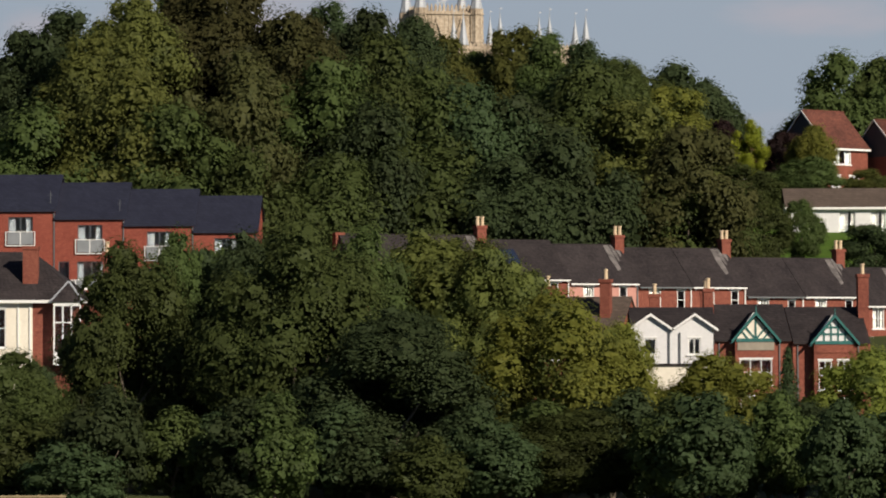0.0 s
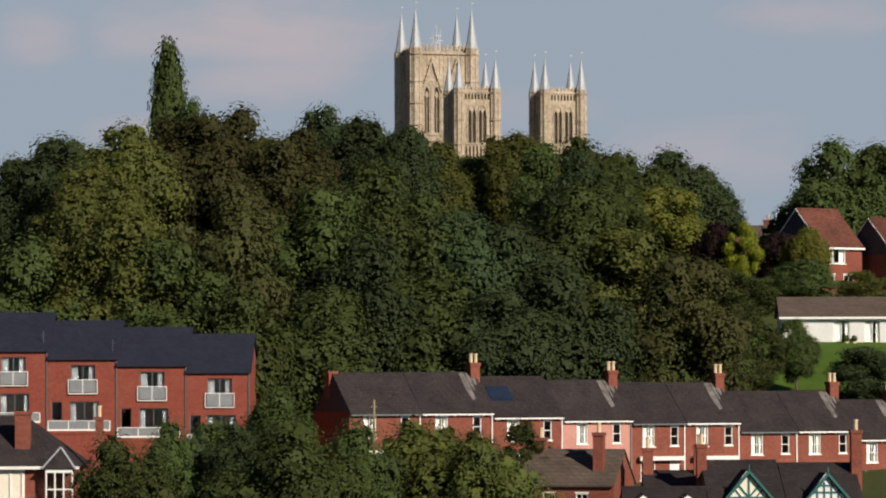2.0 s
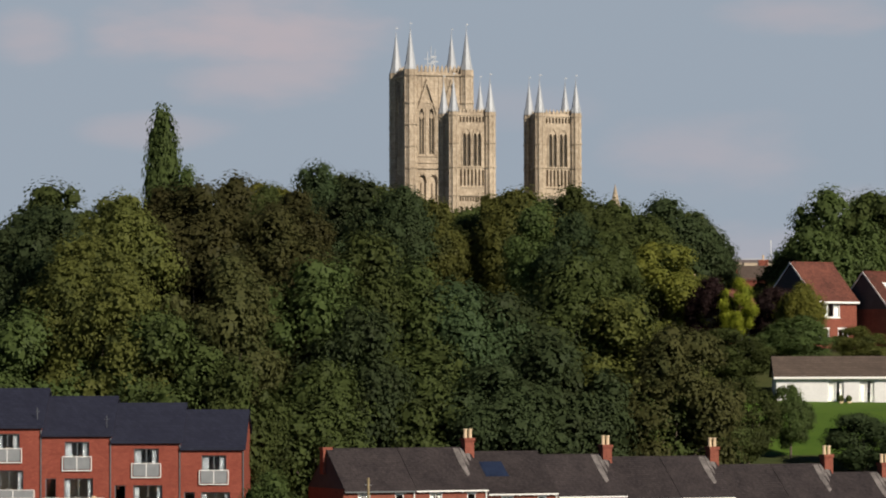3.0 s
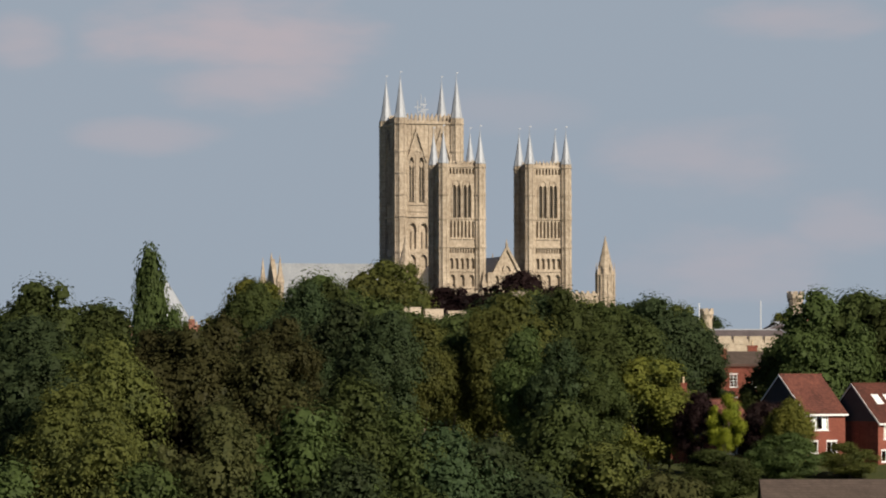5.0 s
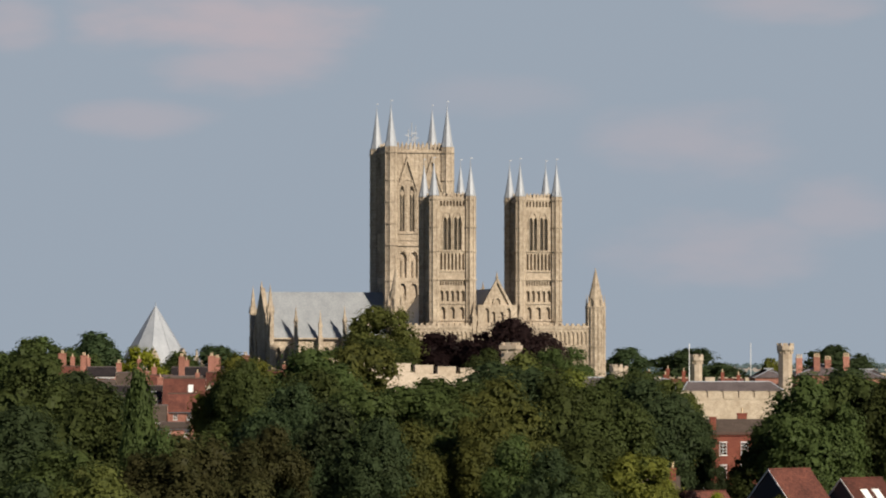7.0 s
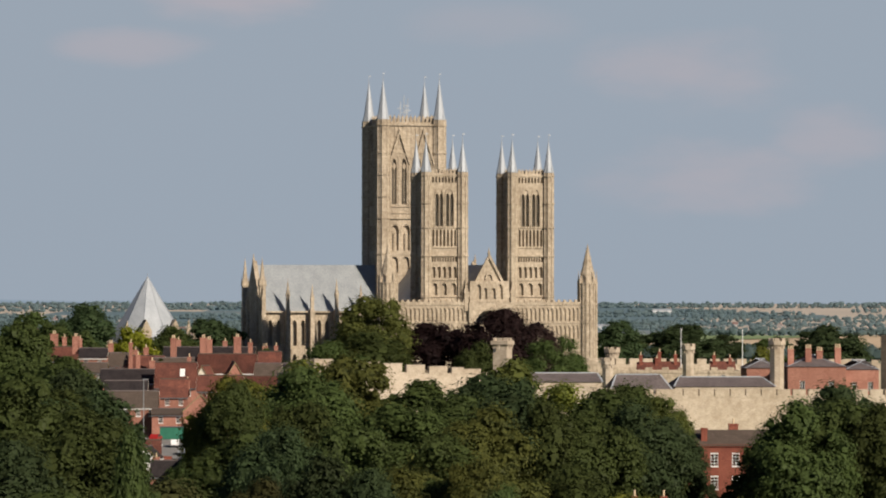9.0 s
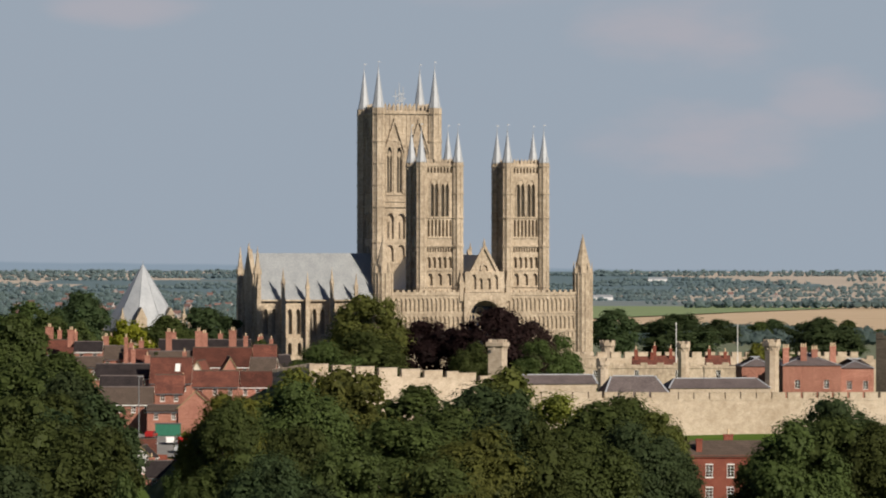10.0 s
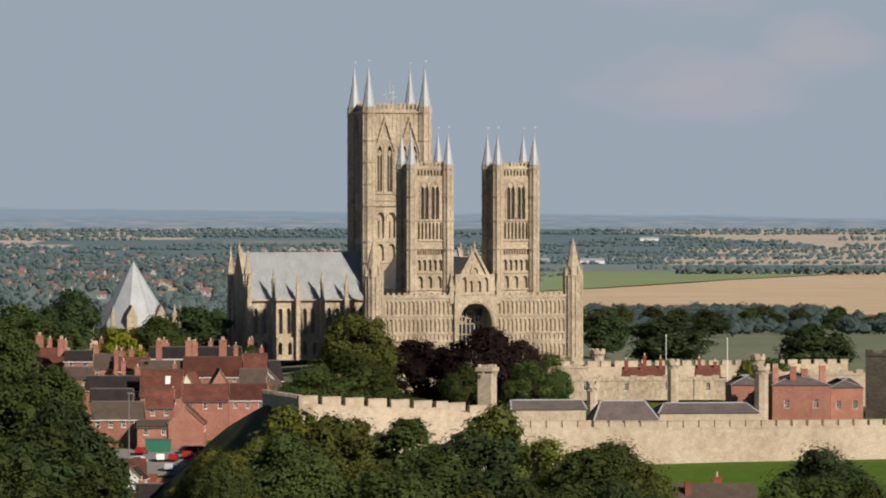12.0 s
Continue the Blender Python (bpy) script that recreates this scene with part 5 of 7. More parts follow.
for x, eave, w in ((-48.4, -18.5, 5.52), (-42.86, -19.1, 5.52), (-37.32, -19.75, 5.5), (-31.82, -20.3, 5.5), (-26.3, -20.85, 5.0)):
    town_house_new(x, eave, w=w)


# ---- hipped villa ----
def villa():
    h = thing("villa", -36, 272, -36, 0, "cream and red brick villa with hipped slate roof and bay windows", "house")
    e = 8.75
    bm = bmesh.new()
    holed_wall(bm, -6, 2.9, 0, e, 0, 0.3, [(-0.3, 1.1, 5.6, 8.2), (-3.5, -2.0, 5.6, 8.2), (-0.3, 1.1, 1.2, 3.6)])
    part("front_wall", bm, CREAM, h)
    part("brick_front", boxes((2.9, 5.0, 0, 0.3, 0, e)), BRICK, h)
    bm = bmesh.new()
    shell(bm, -6, 6.2, 0, 8.5, 0, e)
    box(bm, 5.0, 6.2, 0, 0.3, 0, e)
    part("wall", bm, BRICK, h)
    for a, b, z0, z1 in ((-0.3, 1.1, 5.6, 8.2), (-3.5, -2.0, 5.6, 8.2), (-0.3, 1.1, 1.2, 3.6)):
        window(h, a, b, z0, z1, 0, upright=2, cross=1)
    bm = bmesh.new()
    hip_roof(bm, -6, 6.2, 0, 8.5, e, e + 3.4, 0.35)
    part("roof", bm, SLATE, h)
    part("gutter", boxes((-6.4, 6.6, -0.45, -0.35, e - 0.18, e + 0.02)), WHITE, h)
    for cx in (5.3, -0.9):
        bay = part("bay_window", boxes((cx - 0.9, cx + 0.9, -0.95, -0.88, 4.4, 5.3), (cx - 0.9, cx - 0.83, -0.9, -0.01, 4.4, 5.3), (cx + 0.83, cx + 0.9, -0.9, -0.01, 4.4, 5.3),
                                       *[(cx - 0.9 + 0.58 * k, cx - 0.8 + 0.58 * k, -0.95, -0.86, 5.3, 8.4) for k in range(4)], (cx - 0.9, cx + 0.9, -0.96, -0.84, 8.35, 8.6), (cx - 0.9, cx + 0.9, -0.96, -0.84, 7.2, 7.3)), WHITE, h, "white-framed bay window")
        part("pane", boxes((cx - 0.86, cx + 0.86, -0.9, -0.885, 5.3, 8.35)), GLASS, bay)
        bm = bmesh.new()
        hip_roof(bm, cx - 0.9, cx + 0.9, -0.9, 1.6, 8.62, 10.0, 0.18, 1.08)
        r = part("bay_roof", bm, SLATE, h)
        bm = bmesh.new()
        for sx in (-1, 1):
            p0, p1 = Vector((cx + sx * 1.1, -1.1, 8.66)), Vector((cx, 0.3, 10.06))
            w = Vector((0.07, 0, 0))
            bm.faces.new([bm.verts.new(q) for q in (p0 - w, p0 + w, p1 + w, p1 - w)])
        part("hip_flashing", bm, LEAD_PALE, r)
    chimney(h, 2.6, 1.6, e + 0.6, e + 3.7, 1.0, 0.8, 0)
    part("side_wing", boxes((6.21, 7.95, 2, 6, 0, e - 2.2)), BRICK, h)
    chimney(h, 7.6, 3.0, e - 2.2, e + 3.3, 0.5, 0.6, 1)
    part("pipe", boxes((1.9, 1.98, -0.09, -0.01, 2, e), (2.7, 2.78, -0.09, -0.01, 2, e)), WHITE, h)


villa()


# ---- white double-gabled house ----
def white_house():
    h = thing("white_house", 6.5, 249.6, -36.4, 0, "small white-rendered house with two gables and a slate roof", "house")
    bm = bmesh.new()
    w, e = 4.85, 6.9
    holed_wall(bm, 0, w, 0, e, 0, 0.25, [(0.6, 1.36, 5.25, 6.25), (3.3, 4.06, 5.25, 6.25), (0.5, 1.6, 1.2, 2.6), (3.0, 4.2, 1.2, 2.6)])
    shell(bm, 0, w, 0, 7, 0, e)
    for c in (1.0, 3.72):
        slab(bm, [(c - 1.12, e), (c + 1.12, e), (c, e + 0.75)], 0, 0.25)
    part("wall", bm, WHITE_WALL, h)
    bm = bmesh.new()
    for c in (1.0, 3.72):
        for s in (-1, 1):
            slab(bm, [(c, e + 0.8), (c + s * 1.4, e - 0.14), (c + s * 1.4, e), (c, e + 0.94)][::s], -0.2, 5)
    part("roof", bm, SLATE, h)
    bm = bmesh.new()
    gable_roof(bm, -0.2, w + 0.2, 2.2, 7.2, e + 0.1, e + 1.15)
    part("main_roof", bm, SLATE, h)
    bm = bmesh.new()
    for c in (1.0, 3.72):
        for s in (-1, 1):
            slab(bm, [(c, e + 0.88), (c + s * 1.42, e - 0.08), (c + s * 1.42, e - 0.24), (c, e + 0.72)][::s], -0.27, -0.21)
    part("bargeboard", bm, WHITE, h)
    for a, b, z0, z1, u in ((0.6, 1.36, 5.25, 6.25, 0), (3.3, 4.06, 5.25, 6.25, 1), (0.5, 1.6, 1.2, 2.6, 1), (3.0, 4.2, 1.2, 2.6, 1)):
        window(h, a, b, z0, z1, 0, upright=u, cross=0)
    part("downpipe", boxes((2.1, 2.19, -0.1, -0.02, 0, e - 0.3), (2.75, 2.84, -0.1, -0.02, 0, e - 0.3)), GREY_FRAME, h)
    part("lean_to_roof", boxes((-0.6, 4.4, -1.6, -0.02, 4.55, 4.7)), SLATE, h)
    part("lean_to", boxes((-0.5, 4.3, -1.5, -0.02, 0, 4.55)), CREAM, h)


white_house()


# ---- pair of villas with half-timbered gables ----
def gabled_villa(x, z, cross_bars):
    h = thing("gabled_villa", x, 288, z - 9, 4, "red brick villa with half-timbered gable trimmed in green", "house", "pair of gabled villas")
    w, e, d = 5.5, 6.6, 9
    gx = 2.85
    bm = bmesh.new()
    holed_wall(bm, 0, w, 0, e, 0, 0.25, [])
    shell(bm, 0, w, 0, d, 0, e)
    gable_ends(bm, 0, w, 0, d, e, e + 2.4)
    part("wall", bm, BRICK, h)
    bm = bmesh.new()
    gable_roof(bm, 0.01, w - 0.01, 0, d, e, e + 2.4, 0.25)
    roof = part("roof", bm, SLATE, h)
    # projecting gabled bay
    wins = [(gx - 1.15, gx - 0.2, 3.2, 5.3), (gx + 0.2, gx + 1.15, 3.2, 5.3)] if cross_bars else [(gx - 1.15, gx + 1.15, 3.4, 5.2)]
    bm = bmesh.new()
    holed_wall(bm, gx - 1.45, gx + 1.45, 0, e, -0.8, -0.55, wins + [(gx - 1.1, gx + 1.1, 0.8, 2.6)])
    box(bm, gx - 1.45, gx - 1.2, -0.55, 0, 0, e)
    box(bm, gx + 1.2, gx + 1.45, -0.55, 0, 0, e)
    bay = part("bay", bm, BRICK, h)
    for a, b, z0, z1 in wins:
        window(h, a, b, z0, z1, -0.8, upright=1 if cross_bars else 2, cross=3 if cross_bars else 1)
    window(h, gx - 1.1, gx + 1.1, 0.8, 2.6, -0.8, upright=2, cross=0)
    part("stone_panel", boxes((gx - 1.3, gx + 1.3, -0.86, -0.8, e - 0.75, e - 0.2)), STONE_DARK if not cross_bars else BRICK, h)
    part("gable_panel", (lambda b: (slab(b, [(gx - 1.4, e), (gx + 1.4, e), (gx, e + 1.6)], -0.78, -0.6), b)[1])(bmesh.new()), CREAM if not cross_bars else WHITE_WALL, h)
    bm = bmesh.new()
    box(bm, gx - 1.4, gx + 1.4, -0.86, -0.78, e - 0.16, e + 0.08)
    if cross_bars:
        for z in (e + 0.5, e + 0.98):
            hw = 1.4 * (1 - (z - e) / 1.6)
            box(bm, gx - hw, gx + hw, -0.84, -0.78, z, z + 0.12)
        for dx in (-0.75, -0.25, 0.25, 0.75):
            box(bm, gx + dx - 0.06, gx + dx + 0.06, -0.83, -0.78, e, e + 1.55 * (1 - abs(dx) / 1.4))
    else:
        box(bm, gx - 0.06, gx + 0.06, -0.84, -0.78, e, e + 1.45)
        for s in (-1, 1):
            slab(bm, [(gx, e + 0.1), (gx + s * 0.16, e + 0.1), (gx + s * 0.85, e + 0.9), (gx + s * 0.7, e + 0.95)][::s], -0.83, -0.78)
            slab(bm, [(gx + s * 0.5, e + 0.08), (gx + s * 0.65, e + 0.08), (gx + s * 1.0, e + 0.5), (gx + s * 0.88, e + 0.55)][::s], -0.83, -0.78)
    part("timbering", bm, GREEN_PAINT, h, "green-painted gable timbers")
    bm = bmesh.new()
    for s in (-1, 1):
        slab(bm, [(gx, e + 1.72), (gx + s * 1.75, e - 0.3), (gx + s * 1.75, e - 0.06), (gx, e + 1.98)][::s], -1.1, -0.95)
    column(bm, gx, -1.02, 0.06, 0.04, e + 1.8, e + 2.35, 5)
    part("bargeboard", bm, GREEN_PAINT, h, "green carved bargeboard")
    bm = bmesh.new()
    for s in (-1, 1):
        slab(bm, [(gx, e + 1.74), (gx + s * 1.75, e - 0.28), (gx + s * 1.75, e - 0.1), (gx, e + 1.92)][::s], -0.95, 3.2)
    part("gable_roof", bm, SLATE, roof)
    slabs = bmesh.new()
    slab(slabs, [(gx - 1.85, e - 0.3), (gx - 1.75, e - 0.3), (gx - 0.05, e + 1.88), (gx - 0.15, e + 1.92)], -0.9, -0.7)
    part("verge", slabs, WHITE, h)
    part("downpipe", boxes((0.3, 0.38, -0.1, -0.02, 0, e - 0.2), (w - 0.9, w - 0.82, -0.1, -0.02, 0, e - 0.2)), GREY_FRAME, h)
    return h


_v1 = gabled_villa(13.25, -27.5, False)
_v2 = gabled_villa(18.8, -27.7, True)
chimney(_v1, 0.0, 3.6, 7.0, 10.3, 0.7, 0.9, 1)
chimney(_v2, 5.5, 3.4, 7.2, 11.5, 0.75, 0.9, 1)


def side_house(x, y, z, w, e, rise, label, stacks=(), mat=None, d=7, rot=0):
    h = thing("house", x, y, z, rot, label, "house")
    bm = bmesh.new()
    holed_wall(bm, 0, w, 0, e, 0, 0.25, [(w * 0.25, w * 0.25 + 0.9, e - 2.2, e - 0.7), (w * 0.6, w * 0.6 + 0.9, e - 2.2, e - 0.7)])
    shell(bm, 0, w, 0, d, 0, e)
    gable_ends(bm, 0, w, 0, d, e, e + rise)
    part("wall", bm, BRICK, h)
    bm = bmesh.new()
    gable_roof(bm, -0.1, w + 0.1, 0, d, e, e + rise)
    part("roof", bm, mat or SLATE, h)
    for f in (0.25, 0.6):
        window(h, w * f, w * f + 0.9, e - 2.2, e - 0.7, 0)
    for sx, sy, s0, s1 in stacks:
        chimney(h, sx, sy, s0, s1, 0.75, 0.8, 1)
    return h


side_house(9.0, 292, -37.5, 4.2, 7.6, 1.6, "brick house with dark slate roof and tall stacks", ((0.3, 3.2, 8.0, 11.0), (4.0, 3.2, 8.0, 11.2)))
side_house(0.0, 296, -36.0, 7.0, 6.9, 2.3, "brick house with reddish brown tiled roof beside the trees", ((5.6, 1.5, 7.2, 10.6), (0.8, 3.5, 7.5, 10.2)), TILE_BROWN, 7, -14)


# ---- houses on the hill ----
def hill_house(x, y, top, roof_light=False):
    """Apex of the gable at x, y; facade turned to the sun."""
    z = top - 9.6
    h = thing("hill_house", x, y, z, 39, "detached red brick house with orange-red tiled roof and white window", "house", "houses on the brow")
    w, d, e = 6.2, 8.2, 5.45
    bm = bmesh.new()
    holes = [(0.9, 3.6, e - 2.0, e - 0.35), (0.5, 2.0, 0.9, 2.2), (3.3, 4.9, 0.9, 2.2)]
    holed_wall(bm, 0, w, 0, e, -d / 2, -d / 2 + 0.25, holes)
    b2 = bmesh.new()
    shell(b2, 0, w, -d / 2, d / 2, 0, e)
    for v in (b2,):
        tmp = bpy.data.meshes.new("half")
        v.to_mesh(tmp)
        v.free()
        bm.from_mesh(tmp)
        bpy.data.meshes.remove(tmp)
    part("wall", bm, BRICK, h)
    bm = bmesh.new()
    gable_ends(bm, -0.02, w + 0.02, -d / 2, d / 2, e, e + 4.1)
    # boards coloured dark, carrying the shade on the gable side
    part("gable", bm, SHADED_GABLE, h, "boarded gable, darkened for its shaded side")
    bm = bmesh.new()
    gable_roof(bm, -0.15, w + 0.15, -d / 2, d / 2, e, e + 4.1, 0.3, 0.14)
    roof = part("roof", bm, TILE, h)
    part("ridge", boxes((-0.15, w + 0.15, -0.14, 0.14, e + 4.22, e + 4.36)), TILE, roof)
    bm = bmesh.new()
    for x0 in (-0.22,):
        for s in (-1, 1):
            v = [(s * (d / 2 + 0.3), e - 0.3), (0, e + 4.1), (0, e + 4.28), (s * (d / 2 + 0.3), e - 0.12)]
            a = [bm.verts.new((x0, y_, z_)) for y_, z_ in v]
            b = [bm.verts.new((x0 + 0.06, y_, z_)) for y_, z_ in v]
            bm.faces.new(a), bm.faces.new(b[::-1])
            for i in range(4):
                bm.faces.new((a[i], a[(i + 1) % 4], b[(i + 1) % 4], b[i]))
    part("bargeboard", bm, WHITE, h)
    part("fascia", boxes((-0.15, w + 0.15, -d / 2 - 0.4, -d / 2 - 0.3, e - 0.42, e - 0.2)), WHITE, h)
    for k, (a, b, z0, z1) in enumerate(holes):
        window(h, a, b, z0, z1, -d / 2, upright=1 if k else 2, cross=0, t=0.1, curtain=not k)
    if roof_light:
        bm = bmesh.new()
        for c in (1.6, 3.4):
            bm.faces.new([bm.verts.new((c + dx, yy, e + (d / 2 + yy) * 4.1 / (d / 2) + 0.24)) for dx, yy in ((0, -2.4), (1.1, -2.4), (1.1, -1.3), (0, -1.3))])
        part("roof_light", bm, WHITE, roof)
    return h


hill_house(31.64, 460, -2.55)
hill_house(39.9, 461, -3.6, True)
hill_house(22.6, 470, -5.4)


def bungalow():
    h = thing("bungalow", 26.9, 414.5, -18.3, 0, "long low white bungalow with brown tiled roof above a lawn", "house")
    w, e, d = 18, 3.1, 7
    holes = [(5.2, 6.9, 0.3, 2.6), (8.4, 10.0, 0.3, 2.6), (12, 14, 0.9, 2.4)]
    bm = bmesh.new()
    holed_wall(bm, 0, w, 0, e, 0, 0.25, holes)
    shell(bm, 0, w, 0, d, 0, e)
    gable_ends(bm, 0, w, 0, d, e, e + 1.7)
    part("wall", bm, WHITE_WALL, h)
    for a, b, z0, z1 in holes:
        window(h, a, b, z0, z1, 0, upright=1, cross=0, curtain=0.5)
    bm = bmesh.new()
    gable_roof(bm, -0.3, w + 0.3, 0, d, e, e + 1.8, 0.4)
    part("roof", bm, TILE_BROWN, h)
    part("fascia", boxes((-0.3, w + 0.3, -0.5, -0.4, e - 0.36, e - 0.14)), WHITE, h)
    part("plinth", boxes((0, w, -1.2, -0.02, -0.6, 0.02)), STONE_DARK, h)


bungalow()
_shrub = None
for _x in (33.4, 34.2):
    p = thing("potted_shrub", _x, 413.9, -18.25, 0, "small clipped round shrub in a pot", "plant", "shrubs by the bungalow")
    _b = bmesh.new()
    column(_b, 0, 0, 0.22, 0.28, 0, 0.4, 8)
    part("pot", _b, POT, p)
    _b = bmesh.new()
    bmesh.ops.create_icosphere(_b, subdivisions=2, radius=0.34)
    for v in _b.verts:
        v.co = v.co * (1 + 0.3 * noise.noise(v.co * 6 + Vector((_x, 0, 0)))) + Vector((0, 0, 0.7))
    part("foliage", _b, LEAF["green"], p)


# ---- tall Georgian brick house below the castle ----
def georgian():
    h = thing("georgian_house", 30.8, 605, -14.5, 4, "tall red brick house with white sash windows and grey roof", "house")
    w, e, d = 13, 13.6, 8
    holes = [(c - 0.55, c + 0.55, z, z + 1.9) for c in (1.3, 4.0, 7.2, 10.4) for z in (3.4, 7.0, 10.4)]
    bm = bmesh.new()
    holed_wall(bm, 0, w, 0, e, 0, 0.3, holes)
    shell(bm, 0, w, 0, d, 0, e)
    part("wall", bm, BRICK, h)
    for a, b, z0, z1 in holes:
        window(h, a, b, z0, z1, 0, upright=1, cross=3)
    bm = bmesh.new()
    gable_ends(bm, 0, w, 0, d, e, e + 1.95)
    part("gable", bm, BRICK, h)
    bm = bmesh.new()
    gable_roof(bm, 0.01, w - 0.01, 0, d, e, e + 1.95, 0.3)
    part("roof", bm, TILE_BROWN, h)
    chimney(h, 2.6, 1.2, e - 0.2, e + 2.5, 0.9, 0.8, 0)
    chimney(h, 7.5, 5.2, e + 1, e + 3.0, 1.4, 0.7, 1)
    part("parapet", boxes((-0.15, w + 0.15, -0.2, -0.02, e - 0.3, e + 0.1)), BRICK, h)


georgian()
side_house(18.5, 500, -14.2, 5, 7.6, 2.0, "brick house with brown roof half hidden by trees", ((0.6, 3, 8.2, 10.8), (4.2, 3, 8.2, 10.8)), TILE_BROWN)


# ---- castle ----
def battlement(name, pts, base, label, merlon=2.2, gap=1.1, thick=2.4, mat=None):
    """A curtain wall along points (x, y, top), with loops of merlons on the outer edge."""
    h = tagged(new(name), label, "castle wall", kind="structure")
    mat = mat or CASTLE
    for (xa, ya, za), (xb, yb, zb) in zip(pts, pts[1:]):
        L, ang = math.hypot(xb - xa, yb - ya), math.atan2(yb - ya, xb - xa)
        m = Matrix.Translation((xa, ya, 0)) @ Matrix.Rotation(ang, 4, "Z")
        bm = bmesh.new()
        n = max(1, int(L / 6))
        low = min(base(xa, ya), base(xb, yb)) - 2
        cols = []
        for k in range(n + 1):
            f = k / n
            z = za + (zb - za) * f - 1.3
            cols.append([bm.verts.new(p) for p in ((L * f, -0.5, low), (L * f, 0, z), (L * f, thick, z), (L * f, thick + 0.2, low))])
        for a, b in zip(cols, cols[1:]):
            for i in range(4):
                bm.faces.new((a[i], b[i], b[(i + 1) % 4], a[(i + 1) % 4]))
        bm.faces.new(cols[0][::-1])
        bm.faces.new(cols[-1])
        part("wall_run", bm, mat, h, m=m)
        u = 0.0
        while u < L - 0.3:
            v = min(u + merlon, L)
            f = (u + v) / 2 / L
            z = za + (zb - za) * f
            b = boxes((u, v, -0.06, 0.7, z - 1.35, z), (u - 0.05, v + 0.05, -0.12, 0.76, z, z + 0.12))
            part("merlon", b, mat, h, m=m)
            u = v + gap
        part("walkway_parapet", boxes((0, L, 0, 0.66, min(za, zb) - 1.6, min(za, zb) - 0.85)), mat, h, m=m)
    return h


battlement("castle_wall_west", [(6.0, 711, 5.0), (33.0, 717.5, 4.6), (75.0, 726, 4.4), (130, 738, 4.2)], lambda x, y: ground_z(x, y) - 2, "long pale limestone castle curtain wall with battlements", 2.35, 0.5)
battlement("castle_wall_mound", [(-28.2, 690, 10.4), (-3.0, 705, 8.6), (6.0, 711, 7.2)], lambda x, y: -3, "pale castle wall stepping down the mound", 3.6, 0.9)
battlement("castle_wall_north", [(-43.0, 880, 0.5), (-40, 800, 6.2), (-28.2, 690, 10.4)], lambda x, y: -6, "shaded castle wall running back to the gate", 2.4, 1.0)
battlement("castle_wall_east", [(-36.0, 905, 5.0), (12, 930, 6.6), (90, 960, 6.0)], lambda x, y: -1, "far castle wall", 2.4, 1.0)


def mound():
    """Grassy bank that carries the wall at the corner of the castle."""
    bm = bmesh.new()
    n, rows = 28, 7
    grid = []
    for j in range(rows + 1):
        f = j / rows
        ring = []
        for k in range(n):
            a = k * 2 * math.pi / n
            rx, ry = 16 + 24 * f, 70 + 30 * f
            z = 4.5 - 20 * f ** 1.3 + noise.noise((k * 0.7, j * 0.9, 2)) * 0.8
            ring.append(bm.verts.new((-22 + rx * math.cos(a), 770 + ry * math.sin(a), z)))
        grid.append(ring)
    for a, b in zip(grid, grid[1:]):
        for k in range(n):
            bm.faces.new((a[k], b[k], b[(k + 1) % n], a[(k + 1) % n]))
    bm.faces.new(grid[0])
    tagged(part("castle_mound", bm, SCRUB), "steep grassy castle bank", "mound", kind="structure")


mound()


def stone_turret(x, y, base, top, r, label, n=8):
    h = thing("castle_turret", x, y, base, 0, label, "turret", "castle turrets")
    hh = top - base
    bm = bmesh.new()
    column(bm, 0, 0, r, r, 0, hh - 1.6, n)
    column(bm, 0, 0, r, r * 1.25, hh - 1.6, hh - 1.2, n)
    part("shaft", bm, CASTLE, h)
    bm = bmesh.new()
    column(bm, 0, 0, r * 1.25, r * 1.25, hh - 1.2, hh - 0.5, n)
    part("head", bm, CASTLE, h)
    for k in range(n):
        a = 0.3927 + (k + 0.5) * 2 * math.pi / n
        q = r * 1.25 * math.cos(math.pi / n) - 0.15
        b = boxes((-0.15, 0.15, -r * 0.26, r * 0.26, hh - 0.5, hh))
        part("merlon", b, CASTLE, h, m=Matrix.Rotation(a, 4, "Z") @ Matrix.Translation((q, 0, 0)))
        part("corbel", boxes((-0.02, 0.2, -0.12, 0.12, hh - 1.9, hh - 1.3)), CASTLE, h, m=Matrix.Rotation(a, 4, "Z") @ Matrix.Translation((r * 0.95, 0, 0)))
    return h


stone_turret(4.0, 748, -1, 13.4, 1.9, "short square pale stone lookout tower on the wall", 4)
stone_turret(54.9, 755, -2, 13.3, 1.35, "slender octagonal pale stone turret with battlements")
stone_turret(42.0, 825, -2, 11.4, 1.2, "small octagonal stone turret beside the gate")
stone_turret(24.0, 770, -2, 9.4, 1.1, "small stone stair turret with a cap")
stone_turret(30.5, 948, 0, 9.0, 1.6, "low stone gate turret")
stone_turret(64.5, 900, 0, 9.6, 1.4, "pale stone turret behind the court")


